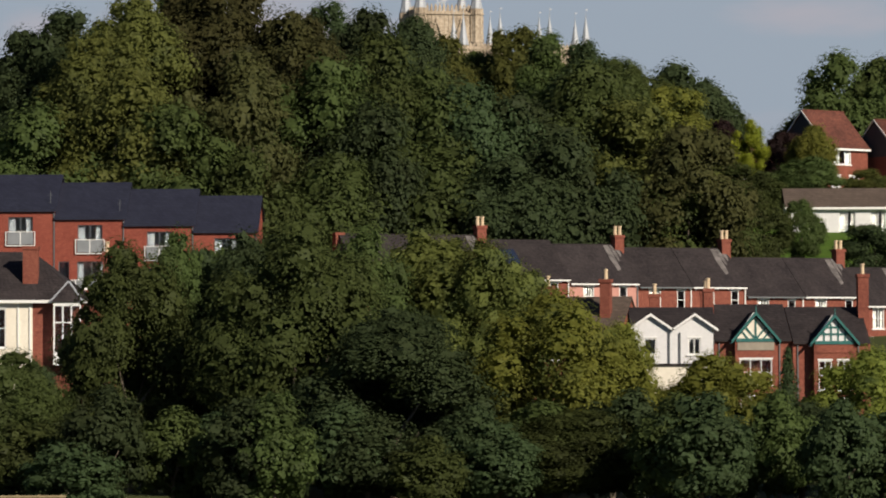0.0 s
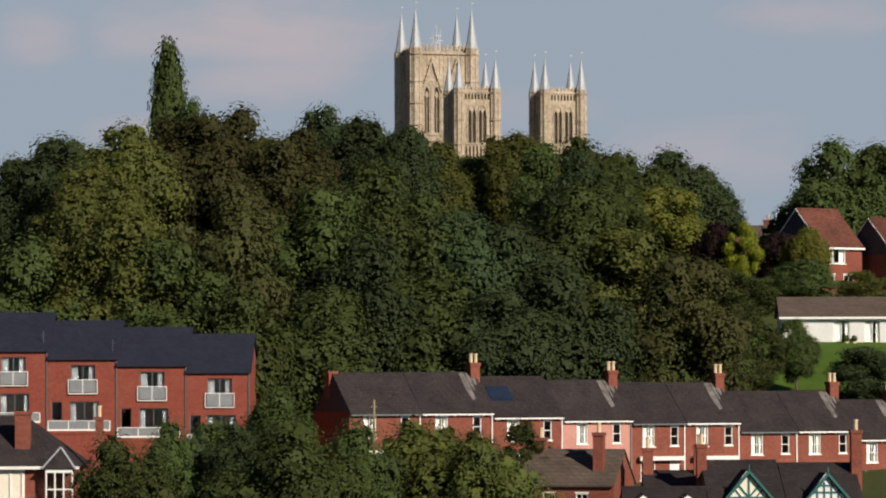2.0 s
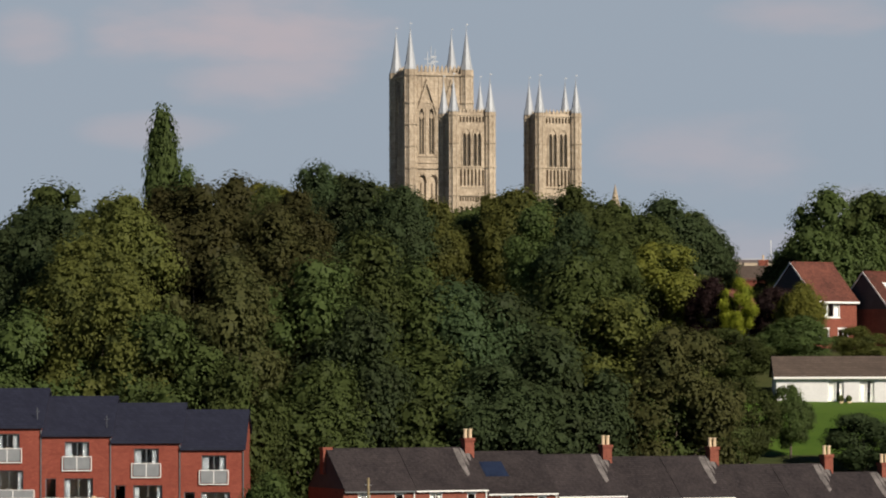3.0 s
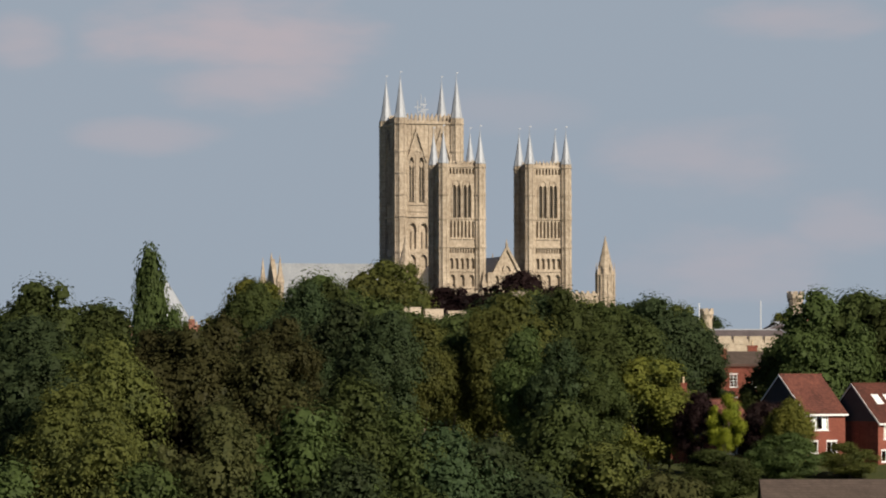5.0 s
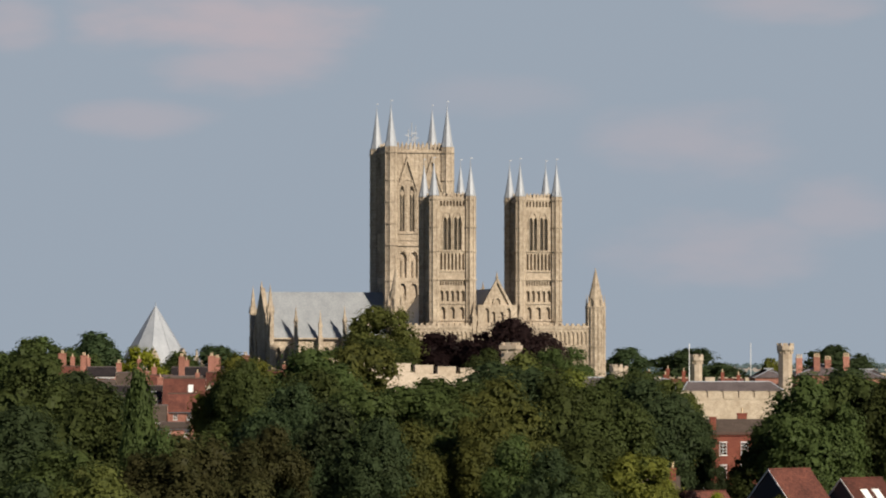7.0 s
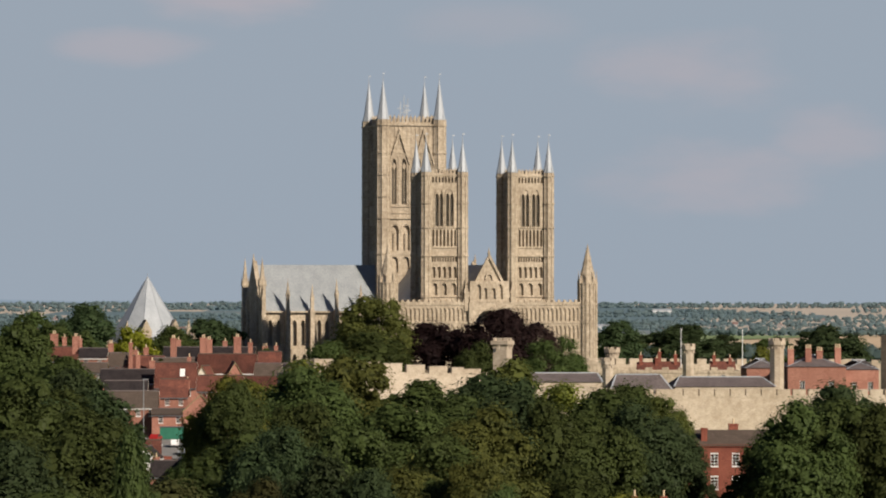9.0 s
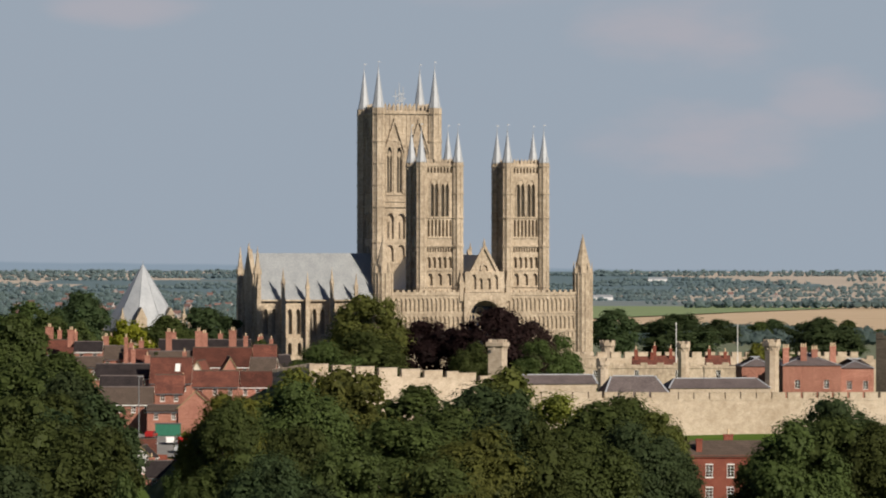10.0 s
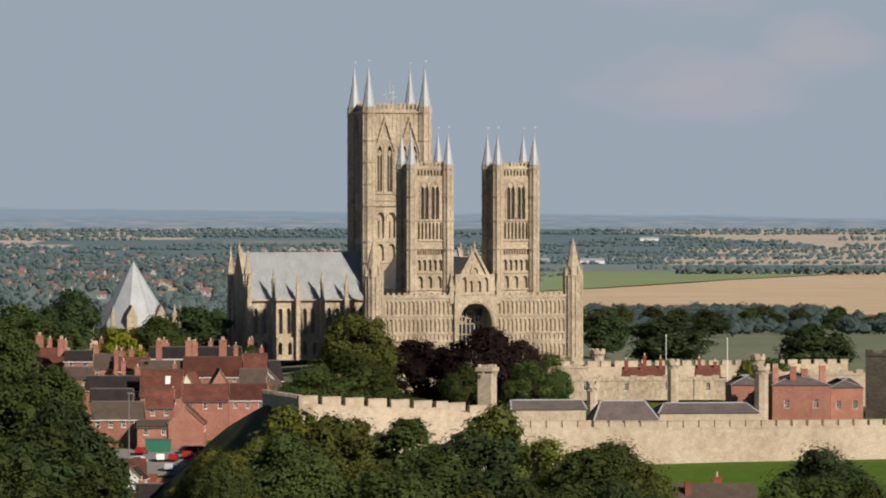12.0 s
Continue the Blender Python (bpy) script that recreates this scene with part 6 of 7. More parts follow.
def stone_range(x, y, w, d, z, e, rise, label, rot=7, roof=True, merlons=False, mat=None, wins=0, inset=None):
    h = thing("castle_building", x, y, z, rot, label, "building")
    mat = mat or CASTLE
    holes = [(w * (k + 0.5) / wins - 0.5, w * (k + 0.5) / wins + 0.5, e * 0.45, e * 0.45 + 1.7) for k in range(wins)]
    bm = bmesh.new()
    holed_wall(bm, 0, w, 0, e, 0, 0.4, holes)
    shell(bm, 0, w, 0, d, 0, e, 0.4)
    part("wall", bm, mat, h)
    for a, b, z0, z1 in holes:
        window(h, a, b, z0, z1, 0.05, upright=1, cross=2, sill=False)
    if roof:
        bm = bmesh.new()
        hip_roof(bm, 0, w, 0, d, e, e + rise, 0.25, inset)
        inset = inset or (d + 0.5) * 0.45
        r = part("roof", bm, SLATE_GREY, h)
        hips = bmesh.new()
        for x0, x1 in ((-0.25, inset - 0.25), (w + 0.25, w - inset + 0.25)):
            for y0 in (-0.25, d + 0.25):
                q = [Vector((x0, y0, e + 0.04)), Vector((x1, d / 2, e + rise + 0.05))]
                hips.faces.new([hips.verts.new(p) for p in (q[0] - Vector((0.16, 0, 0)), q[0] + Vector((0.16, 0, 0)), q[1] + Vector((0.16, 0, 0)), q[1] - Vector((0.16, 0, 0)))])
        part("hip_flashing", hips, LEAD_PALE, r)
        part("ridge", boxes((inset, w - inset, d / 2 - 0.15, d / 2 + 0.15, e + rise - 0.06, e + rise + 0.12)), LEAD_PALE, r)
    if merlons:
        part("flat_roof", boxes((0.4, w - 0.4, 0.4, d - 0.4, e - 0.9, e - 0.7)), LEAD, h)
        k = 0.0
        while k < w - 0.6:
            part("merlon", boxes((k, min(k + 1.5, w), -0.05, 0.4, e, e + 0.75)), mat, h)
            k += 3.6
        part("string_course", boxes((0, w, -0.15, -0.01, e - 0.5, e - 0.25)), mat, h)
    return h


stone_range(8.6, 741, 13.5, 8, -1.5, 6.9, 1.6, "low stone range with a grey slate roof", inset=0.4)
stone_range(23.6, 743, 12.0, 10, -1.5, 4.6, 3.6, "dark hipped slate roof behind the castle wall", inset=2.2)
stone_range(35.6, 746, 18.5, 9, -1.5, 6.0, 1.7, "long stone range with grey slate roof", inset=1.8)
stone_range(21.5, 885, 36, 11, 0, 4.7, 0, "pale stone court house with battlements and tall windows", 6, False, True, STONE, wins=4)
stone_range(10, 925, 18, 8, 0, 5.8, 0, "pale stone building behind the court", 6, False, True, STONE)
_prison = stone_range(60.3, 800, 11.5, 14, -1, 8.2, 2.2, "red brick Georgian prison with grey roof and white sash windows", 4, True, False, BRICK_OLD, 2)
_wing = stone_range(72.0, 803, 6.5, 10, -1, 7.6, 1.8, "red brick prison wing with grey roof", 4, True, False, BRICK_OLD, 2)
stone_range(53.0, 812, 6.6, 9, -1, 7.7, 1.8, "red brick prison range with grey roof beside the turret", 4, True, False, BRICK_OLD, 1)
for sx, sy, z1 in ((1.0, 3, 11.6), (4.5, 3, 11.8), (7.0, 5, 11.3), (10.5, 4, 11.9)):
    chimney(_prison, sx, sy, 8, z1, 1.2, 0.8, 3, BRICK_OLD)
stone_range(81.5, 830, 16, 14, -2, 14.4, 0, "weathered dark stone keep tower", -20, False, True, KEEP)
stone_range(66.0, 870, 20, 8, -1, 7.6, 0, "pale broken castle wall and gatehouse", 10, False, True)
for _x, _y in ((44.2, 900), (56.5, 880)):
    f = thing("flagpole", _x, _y, 0, 0, "thin white flagpole above the castle", "flagpole", "castle flagpoles")
    _b = bmesh.new()
    column(_b, 0, 0, 0.12, 0.08, 0, 13.6, 6)
    part("pole", _b, WHITE, f)
    _b = bmesh.new()
    column(_b, 0, 0, 0.16, 0.1, 13.6, 13.9, 6)
    part("finial", _b, WHITE, f)
for k, (_x, _y, _h) in enumerate(((37, 905, 10.5), (41.5, 912, 11.2), (54, 915, 10.4))):
    side_house(_x - 2, _y + 5, -2.8, 5.5, 6.2, 2.6, "brick house with tall stacks behind the castle court", ((0.8, 2.5, 6.5, _h), (4.4, 2.5, 6.5, _h - 0.6)), TILE, 6)


# ---- old town ----
def old_house(x, y, rot, w, d, e, rise, roof, wall, stacks=1, pots=2, dormer=False, tall=()):
    z = ground_z(x, y) - 0.3
    h = thing("town_house", x, y, z, rot, ("white rendered" if wall is WHITE_WALL else "cream rendered" if wall is CREAM else "brick") + {TILE: " town house with red tiled roof", SLATE: " town house with dark slate roof", TILE_BROWN: " town house with brown tiled roof"}[roof]
              + (" and skylight" if dormer else ""), "house", "old town roofs")
    bm = bmesh.new()
    n = max(2, int(w / 2.6))
    holes = [(-w / 2 + (k + 0.5) * w / n - 0.45, -w / 2 + (k + 0.5) * w / n + 0.45, e - 1.9, e - 0.6) for k in range(n)]
    holed_wall(bm, -w / 2, w / 2, 0, e, -d / 2, -d / 2 + 0.25, holes)
    b2 = bmesh.new()
    shell(b2, -w / 2, w / 2, -d / 2, d / 2, 0, e)
    gable_ends(b2, -w / 2, w / 2, -d / 2, d / 2, e, e + rise)
    tmp = bpy.data.meshes.new("half")
    b2.to_mesh(tmp)
    b2.free()
    bm.from_mesh(tmp)
    bpy.data.meshes.remove(tmp)
    part("wall", bm, wall, h)
    for a, b, z0, z1 in holes:
        window(h, a, b, z0, z1, -d / 2, upright=1, cross=1)
    bm = bmesh.new()
    gable_roof(bm, -w / 2 - 0.2, w / 2 + 0.2, -d / 2, d / 2, e, e + rise, 0.3, 0.18)
    r = part("roof", bm, roof, h)
    part("ridge_tiles", boxes((-w / 2 - 0.2, w / 2 + 0.2, -0.16, 0.16, e + rise + 0.12, e + rise + 0.34)), TILE_BROWN if roof is TILE else SLATE_GREY, r)
    part("gutter", boxes((-w / 2 - 0.15, w / 2 + 0.15, -d / 2 - 0.42, -d / 2 - 0.3, e - 0.45, e - 0.28)), GREY_FRAME if int(w * 10) % 3 else WHITE, h)
    for sx in (-1, 1):
        verge = bmesh.new()
        for sy in (-1, 1):
            v = [verge.verts.new((sx * (w / 2 + 0.22), sy * yy, zz)) for yy, zz in ((d / 2 + 0.3, e - 0.35), (0, e + rise - 0.1), (0, e + rise + 0.24), (d / 2 + 0.3, e - 0.05))]
            verge.faces.new(v)
        part("verge_board", verge, CREAM if int(w * 10) % 2 else WOOD, r)
    if dormer:
        bm = bmesh.new()
        for c in (0.9,):
            bm.faces.new([bm.verts.new((c + dx, yy, e + (d / 2 + yy) * rise / (d / 2) + 0.25)) for dx, yy in ((0, -d * 0.3), (1.1, -d * 0.3), (1.1, -d * 0.14), (0, -d * 0.14))])
        part("roof_light", bm, WHITE, r, "white-framed roof light")
    for k in range(stacks):
        chimney(h, (-w / 2 + 0.6, w / 2 - 0.6, 0)[k], 0.2, e + rise * 0.55, e + rise + 1.9, 1.1, 0.8, pots, BRICK_OLD)
    for cx, top, wide in tall:
        chimney(h, cx, 0.3, e + rise * 0.4, top, wide, 0.9, 2 if wide > 1.2 else 1, BRICK_OLD)
    return h


def build_town():
    rnd = random.Random(21)
    y = 972.0
    while y < 1060:
        f = 0.4 + 0.6 * (y - 972) / 88
        lo, hi = -80 - 38 * f, -52 - (4 * f)
        x = lo + rnd.uniform(0, 4)
        while x < hi:
            w = rnd.uniform(8, 16)
            old_house(x + w / 2, y + rnd.uniform(-4, 4), rnd.choice((0, 5, 12, -14, 90, 80, 100, 25)), w, rnd.uniform(7.5, 11), rnd.uniform(3.6, 5.6), rnd.uniform(3.0, 5.0),
                      rnd.choice((TILE, TILE, TILE, TILE_BROWN, TILE_BROWN, SLATE)), rnd.choice((BRICK_OLD, BRICK_OLD, BRICK_OLD, CREAM)), rnd.choice((1, 1, 2)), rnd.choice((1, 2, 3)), rnd.random() < 0.25)
            x += w + rnd.uniform(0.2, 2.5)
        y += rnd.uniform(18, 25)


build_town()
# buildings about the car park
old_house(-65.6, 860, 0, 7.4, 7, 5.2, 0.9, TILE_BROWN, BRICK_OLD, 0)
old_house(-59.0, 860, 90, 8, 7.4, 5.8, 3.4, TILE, BRICK_OLD, 0)
# close-packed roofs of the old town
old_house(-74.2, 866, 3, 10.8, 9.0, 6.2, 3.2, TILE_BROWN, BRICK_OLD, 0)
old_house(-77.4, 888, 1, 9.1, 7.0, 7.6, 2.5, SLATE, BRICK_OLD, 0)
old_house(-78.2, 902, 1, 12.0, 9.0, 9.0, 2.7, SLATE, BRICK_OLD, 0, tall=((0.5, 17.8, 0.8), (2.1, 15.1, 0.9), (5.2, 13.8, 1.2),))
old_house(-67.1, 896, 1, 8.9, 11.0, 8.4, 5.2, TILE, BRICK_OLD, 0, dormer=True, tall=((2.8, 15.0, 0.9),))
old_house(-65.9, 874, 3, 5.8, 7.0, 7.9, 3.5, TILE, BRICK_OLD, 0, tall=((2.9, 11.3, 0.7),))
old_house(-56.3, 880, 1, 9.7, 8.0, 8.8, 3.0, TILE, BRICK_OLD, 0)
old_house(-61.2, 904, 82, 8.0, 4.0, 8.9, 3.5, TILE, CREAM, 0)
old_house(-54.8, 901, 98, 8.0, 4.7, 9.3, 4.1, TILE, BRICK_OLD, 0)
old_house(-47.8, 890, 3, 8.1, 9.0, 8.0, 3.0, TILE, BRICK_OLD, 0)
old_house(-47.5, 909, -3, 5.7, 8.0, 9.2, 3.5, TILE_BROWN, BRICK_OLD, 0)
old_house(-58.4, 936, 1, 13.2, 12.0, 9.6, 4.0, TILE, BRICK_OLD, 0, tall=((-5.5, 17.5, 1.6), (-4.2, 17.1, 1.4), (2.3, 17.7, 1.7), (5.3, 16.4, 1.0),))
old_house(-70.2, 936, 3, 10.1, 9.0, 10.0, 2.7, TILE_BROWN, BRICK_OLD, 0, tall=((-0.6, 17.4, 1.4),))
old_house(-78.1, 950, 3, 8.1, 9.0, 9.8, 2.7, TILE, BRICK_OLD, 0, tall=((-2.6, 14.1, 1.1), (-0.2, 14.6, 1.2),))
old_house(-89.8, 942, 3, 6.3, 9.0, 12.7, 1.9, SLATE, BRICK_OLD, 0, tall=((-4.1, 17.5, 1.6), (-3.1, 17.0, 0.9),))
old_house(-84.9, 954, 3, 5.8, 9.0, 10.3, 2.7, TILE_BROWN, BRICK_OLD, 0, tall=((-2.0, 15.4, 1.3),))
old_house(-97.5, 952, 1, 7.1, 9.0, 11.5, 3.0, TILE, BRICK_OLD, 0, tall=((-2.5, 17.7, 1.8), (-0.1, 16.9, 1.0),))
old_house(-88.0, 922, 1, 6.4, 8.0, 10.3, 1.9, TILE_BROWN, BRICK_OLD, 0)
old_house(-64.5, 967, 1, 21.6, 10.0, 11.6, 2.2, SLATE, BRICK_OLD, 0, tall=((-7.5, 15.7, 1.2), (3.6, 15.4, 1.1),))
old_house(-49.0, 944, 1, 5.2, 8.0, 10.8, 3.0, TILE, BRICK_OLD, 0, tall=((1.4, 15.3, 0.9),))
# lower yard
old_house(-57.6, 770, 2, 9.4, 8, 2.0, 2.6, SLATE, BRICK_OLD, 0, tall=((-3.8, 5.4, 1.2),))
old_house(-64.6, 791, 84, 6, 4.2, 3.6, 2.0, SLATE, WHITE_WALL, 0)
old_house(-78.5, 800, 86, 9, 6, 4.5, 3.0, TILE, BRICK_OLD, 1)
old_house(-67.0, 800, 5, 8, 6, 3.4, 2.4, TILE, BRICK_OLD, 0)
old_house(-70.5, 772, 85, 8, 5, 4.5, 3.0, TILE_BROWN, CREAM, 0)


def car_park():
    bm = bmesh.new()
    pts = [(-74, 812), (-53, 816), (-53, 853), (-74, 855)]
    bm.faces.new([bm.verts.new((x, y, ground_z(x, y) + 0.35)) for x, y in pts])
    bm.faces.ensure_lookup_table()
    tagged(part("car_park", bm, TARMAC), "grey tarmac car park", "car park", kind="structure")
    bm = bmesh.new()
    bm.faces.new([bm.verts.new((x, y, ground_z(x, y) + 0.3)) for x, y in ((-66, 781), (-54, 781), (-54, 811.5), (-66, 811.5))])
    tagged(part("yard_paving", bm, BRICK_OLD), "sloping red brick paved yard below the car park", "paving", kind="structure")
    st = thing("garden_steps", -63.6, 806, ground_z(-63.6, 806) + 0.3, 0, "broad flight of red brick steps up to the car park", "steps")
    for k in range(6):
        part("step", boxes((-2, 2, k * 0.9, k * 0.9 + 0.9, -0.6, 0.18 + k * 0.22)), BRICK, st)
    s = thing("green_shed", -64.5, 850, ground_z(-64.5, 850) + 0.3, 0, "dark green boarded shed front with double doors", "shed")
    part("body", boxes((-2.6, 2.6, 0, 3, 0, 2.5)), GREEN_SHED, s)
    part("roof", boxes((-2.8, 2.8, -0.15, 3.2, 2.5, 2.62)), GREY_FRAME, s)
    for k in (-1, 1):
        part("door", boxes((k * 0.75 - 0.65, k * 0.75 + 0.65, -0.06, -0.01, 0.1, 2.4)), GREEN_SHED, s)
    l = thing("street_lamp", -69.5, 838, ground_z(-69.5, 838), 0, "tall pale grey street lamp", "lamp")
    b = bmesh.new()
    column(b, 0, 0, 0.13, 0.08, 0, 14, 8)
    part("post", b, METAL, l)
    part("lantern", boxes((-0.25, 1.0, -0.15, 0.15, 13.9, 14.1)), METAL, l)


car_park()


def car(colour):
    c = thing("car", 0, 0, 0, 0, f"small {colour} parked car", "car", "cars in the car park")
    bm = bmesh.new()
    side = [(-2.1, 0.35), (2.1, 0.35), (2.15, 0.75), (1.9, 0.95), (1.0, 1.02), (0.45, 1.45), (-1.2, 1.48), (-1.9, 1.0), (-2.15, 0.8)]
    slab(bm, side, -0.85, 0.85)
    body = part("body", bm, CAR_PAINT[colour], c)
    for y in (-0.87, 0.86):
        b = bmesh.new()
        slab(b, [(-1.6, 1.0), (0.8, 1.02), (0.4, 1.38), (-1.15, 1.4)], y, y + 0.01)
        part("side_window", b, PANEL_DARK, body)
    b = bmesh.new()
    b.faces.new([b.verts.new(p) for p in ((1.02, -0.72, 1.04), (1.02, 0.72, 1.04), (0.5, 0.68, 1.44), (0.5, -0.68, 1.44))])
    part("windscreen", b, PANEL_DARK, body)
    for x in (-1.3, 1.3):
        for y in (-0.8, 0.8):
            b = bmesh.new()
            column(b, 0, 0, 0.32, 0.32, -0.1, 0.1, 14)
            part("wheel", b, RUBBER, c, m=Matrix.Translation((x, y, 0.32)) @ Matrix.Rotation(math.pi / 2, 4, "X"))
    return c


def place_cars():
    made = {}
    for colour, x, y, rot in (("red", -67.6, 846, 80), ("white", -62.9, 836, 95), ("white", -67.5, 832, 170), ("red", -60.2, 836, 88), ("red", -57.5, 840, 84), ("black", -54.6, 838, 92),
                              ("black", -55.5, 848, 10), ("silver", -60.0, 822, 90), ("silver", -60.0, 776, 15), ("blue", -60.5, 770, 10), ("black", -57.8, 848, 12), ("silver", -71.0, 826, 100)):
        m = pose(x, y, ground_z(x, y) + 0.36, 0, 0, rot)
        if colour not in made:
            made[colour] = car(colour)
            made[colour].matrix_basis = m
        else:
            copy_thing(made[colour], m)


place_cars()


# ---- distance ----
def clump_field(name, spots, mat, label, leaves=70):
    """Far hedges and woods: crowns of joined leaf sprays round a close core."""
    rnd = np.random.RandomState(17)
    bm = bmesh.new()
    bmesh.ops.create_icosphere(bm, subdivisions=1, radius=1)
    ico = np.array([v.co[:] for v in bm.verts])
    tri = np.array([[v.index for v in f.verts] for f in bm.faces])
    bm.free()
    verts, faces = [], []
    o = 0
    for x, y, r, h in spots:
        z = ground_z(x, y)
        core = ico * (0.72 + 0.2 * rnd.rand(len(ico), 1)) * np.array([r * 1.15, r, h * 0.52]) + np.array([x, y, z + h * 0.46])
        verts.append(core)
        faces += (tri + o).tolist()
        o += len(ico)
        # three to five lobes, each with its own leaf sprays
        k = rnd.randint(3, 6)
        lobe = rnd.normal(size=(k, 3)) * np.array([0.45, 0.45, 0.28]) * np.array([r, r, h]) + np.array([0, 0, h * 0.52])
        lobe[:, 2] = np.clip(lobe[:, 2], h * 0.2, h * 0.72)
        size = rnd.uniform(0.36, 0.62, k)
        pick = rnd.randint(0, k, leaves)
        d = rnd.normal(size=(leaves, 3))
        d /= np.linalg.norm(d, axis=1)[:, None]
        p = lobe[pick] + d * size[pick][:, None] * np.array([r, r, h * 0.45]) * rnd.uniform(0.85, 1.1, (leaves, 1)) + np.array([x, y, z])
        nrm = d + np.array([0.1, -0.2, 0.5]) + rnd.normal(size=d.shape) * 0.15
        nrm /= np.linalg.norm(nrm, axis=1)[:, None]
        u = np.cross(nrm, rnd.normal(size=d.shape))
        u /= np.linalg.norm(u, axis=1)[:, None]
        v = np.cross(nrm, u)
        q = r * 0.2 * math.sqrt(70 / leaves) * rnd.uniform(0.7, 1.3, (leaves, 1))
        verts.append(np.stack([p - u * q, p - v * q * 0.7, p + u * q, p + v * q * 0.7], axis=1).reshape(-1, 3))
        faces += (np.arange(leaves * 4).reshape(-1, 4) + o).tolist()
        o += leaves * 4
    me = bpy.data.meshes.new(name)
    me.from_pydata(np.concatenate(verts).tolist(), [], faces)
    me.materials.append(mat)
    tagged(new(name, me), label, "woods", kind="stuff")


def far_country():
    rnd = random.Random(8)
    spots = []
    y = 2620.0
    while y < 4900:
        dense, size = rnd.choice((0.3, 0.55, 0.75, 0.9)), 3.6 + (y - 2600) * 0.0011
        half = 130 + y * 0.13
        x = -half
        while x < half:
            run = rnd.uniform(25, 190)
            if rnd.random() < dense and not (x > -20 and y < 3000):
                u = 0.0
                while u < run:
                    spots.append((x + u, y + rnd.uniform(-30, 30), size * rnd.uniform(0.35, 0.75), size * rnd.uniform(0.5, 1.0)))
                    u += rnd.uniform(2.4, 6.0)
            x += run
        y *= 1.034
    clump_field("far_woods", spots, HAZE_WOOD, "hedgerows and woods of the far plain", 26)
    # woods and gardens of the suburb
    spots = []
    for k in range(1100):
        y = rnd.uniform(1450, 2660)
        x = rnd.uniform(-0.15 * y, 12)
        if rnd.random() < 0.4 + 0.6 * (noise.noise((x * 0.012, y * 0.006, 4)) > 0):
            spots.append((x, y, rnd.uniform(2, 4.5), rnd.uniform(4, 8)))
    for k in range(900):
        y = rnd.uniform(2500, 3700)
        x = rnd.uniform(-0.13 * y, -30)
        if noise.noise((x * 0.01, y * 0.004, 9)) > -0.15:
            spots.append((x, y, rnd.uniform(2, 3.6), rnd.uniform(3, 5.5)))
    for k in range(26):
        spots.append((150 + k * 7, 2890 + rnd.uniform(-8, 8), rnd.uniform(3.5, 5), rnd.uniform(5, 8)))
    clump_field("suburb_trees", spots, HAZE_FAR_WOOD, "garden trees among the distant suburb", 44)
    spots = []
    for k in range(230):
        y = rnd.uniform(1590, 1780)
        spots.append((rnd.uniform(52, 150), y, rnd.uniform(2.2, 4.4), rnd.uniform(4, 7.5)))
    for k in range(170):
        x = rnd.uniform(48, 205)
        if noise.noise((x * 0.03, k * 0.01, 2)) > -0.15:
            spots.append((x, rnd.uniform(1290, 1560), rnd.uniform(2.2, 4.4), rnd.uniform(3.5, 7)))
    clump_field("plain_wood", spots, HAZE_FAR_WOOD, "belt of trees before the stubble fields", 150)
    # near wood behind the cathedral
    spots = [(rnd.uniform(-170, -40), rnd.uniform(1180, 1300), rnd.uniform(4, 7), rnd.uniform(7, 12)) for _ in range(70)]
    clump_field("town_trees", spots, LEAF["dark"], "dark trees behind the cathedral close", 420)


far_country()


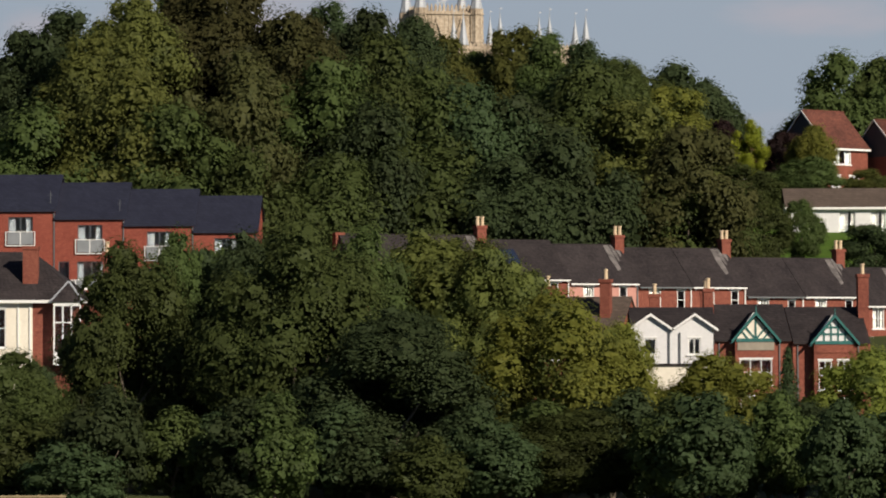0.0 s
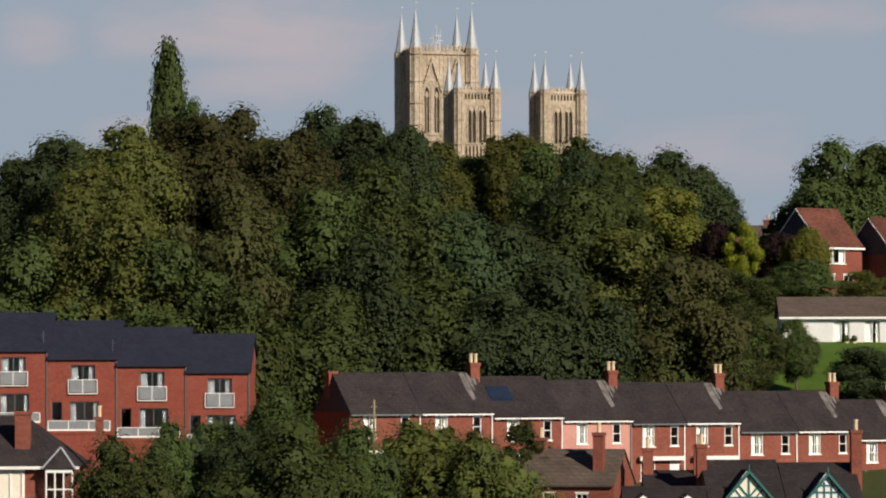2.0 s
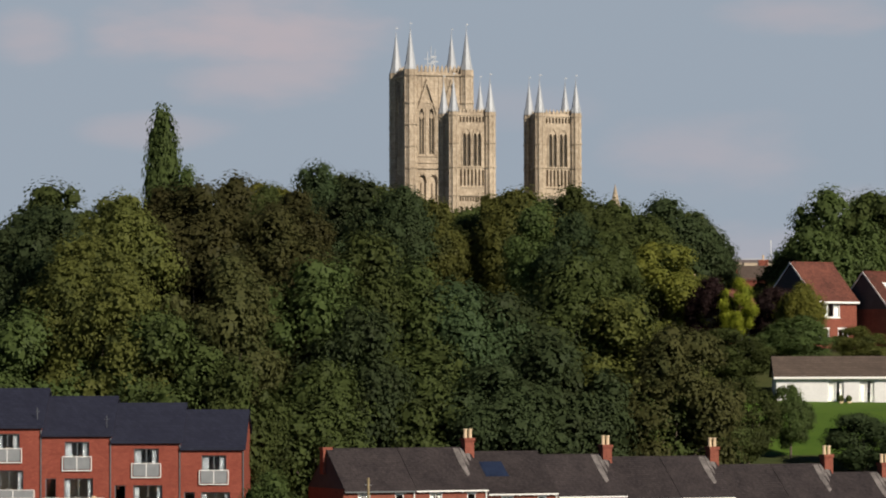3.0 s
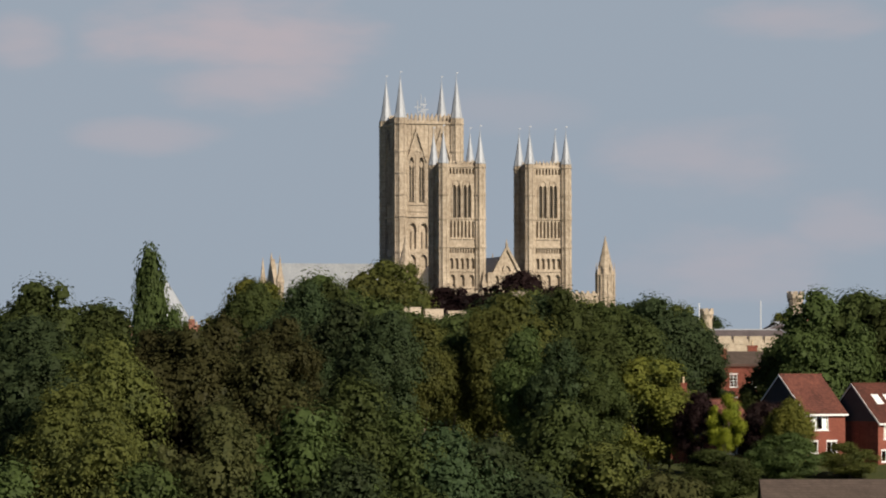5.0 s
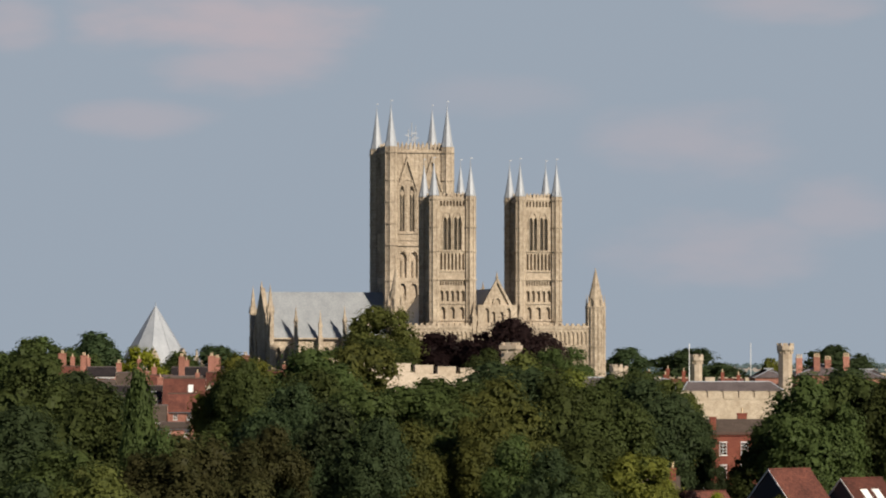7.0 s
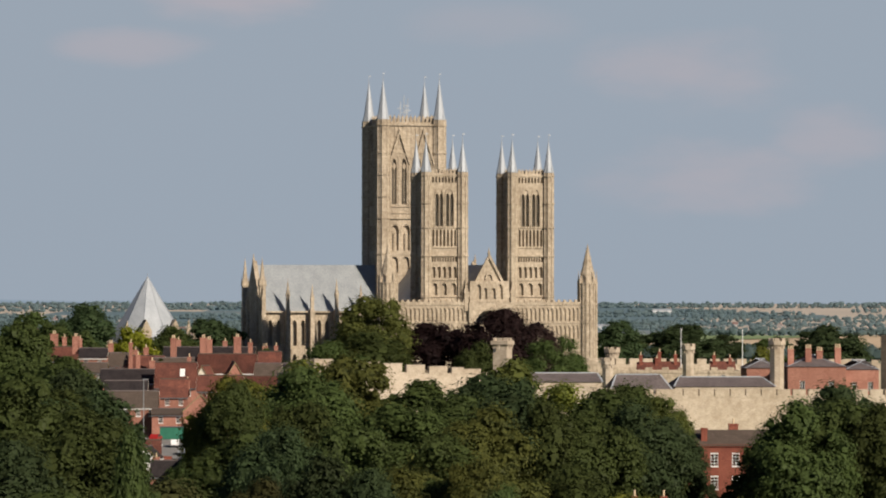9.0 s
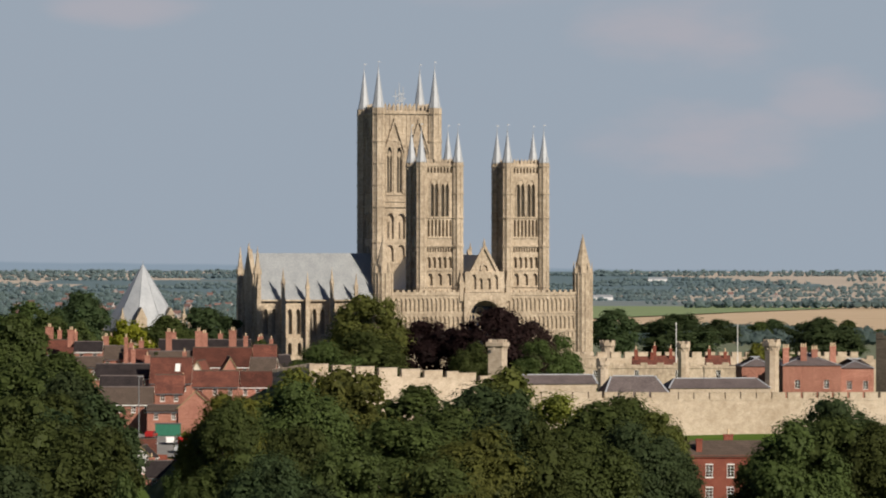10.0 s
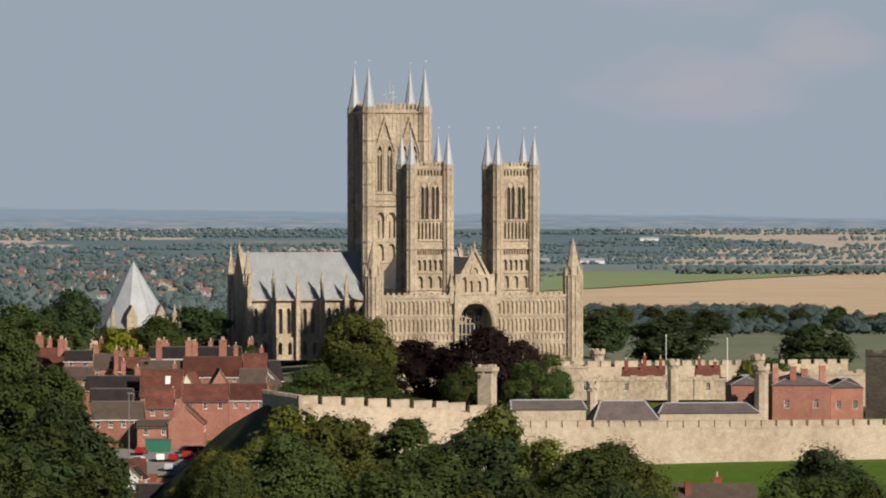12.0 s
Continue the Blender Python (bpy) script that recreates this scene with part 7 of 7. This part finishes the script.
def suburb():
    rnd = random.Random(14)
    base = thing("suburban_house", 0, 0, 0, 0, "small distant suburban house with pitched roof", "house", "distant suburb")
    bm = boxes((-4.5, 4.5, -3.6, 3.6, -1, 5))
    gable_ends(bm, -4.5, 4.5, -3.6, 3.6, 5, 8)
    # walls and roofs take the haze of distance in their colour
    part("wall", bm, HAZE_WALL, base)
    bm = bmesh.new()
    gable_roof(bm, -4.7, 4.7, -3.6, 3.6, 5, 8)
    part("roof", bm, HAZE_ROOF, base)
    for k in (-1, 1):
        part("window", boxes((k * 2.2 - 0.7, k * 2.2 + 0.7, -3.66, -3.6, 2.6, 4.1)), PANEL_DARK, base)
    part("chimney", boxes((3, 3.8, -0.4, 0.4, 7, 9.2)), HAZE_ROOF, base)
    other = copy_thing(base, pose(0, 0, 0))
    for o, m in zip(other.children, (HAZE_ROOF, HAZE_ROOF)):
        o.data = o.data.copy()
        o.data.materials[0] = m
    tagged(other, "small distant brick suburban house with red roof")
    used = {}
    for k in range(135):
        y = rnd.uniform(2150, 2900) if k % 3 else rnd.uniform(2900, 3900)
        x = rnd.uniform(-0.115, -0.046) * y if k % 6 else rnd.uniform(-0.12, 0.12) * y
        if x > -20 and y < 3300:
            continue
        m = pose(x, y, ground_z(x, y), 0, 0, rnd.choice((0, 10, -20, 90, 70)))
        which = base if rnd.random() < 0.5 else other
        if which.name not in used:
            used[which.name] = True
            which.matrix_basis = m @ Matrix.Scale(0.52, 4)
        else:
            copy_thing(which, m)
    for x, y, w in ((61, 3350, 10), (101, 3340, 20), (190, 4300, 20)):
        s = thing("farm_shed", x, y, ground_z(x, y), 0, "long white farm shed in far fields", "shed", "farm sheds")
        part("wall", boxes((-w / 2, w / 2, -6, 6, 0, 2.6)), WHITE_WALL, s)
        bm = bmesh.new()
        gable_roof(bm, -w / 2, w / 2, -6, 6, 2.6, 4.2)
        part("roof", bm, LEAD_PALE, s)


suburb()


def fence():
    f = thing("paddock_fence", -27, 203, ground_z(-27, 203), 3, "weathered post and rail paddock fence", "fence")
    for k in range(6):
        part("post", boxes((k * 1.1 - 2, k * 1.1 - 1.88, -0.06, 0.06, -0.3, 1.35)), WOOD, f)
    for z in (0.5, 0.85, 1.2):
        part("rail", boxes((-2.1, 3.8, -0.1, -0.06, z, z + 0.12)), WOOD, f)


fence()
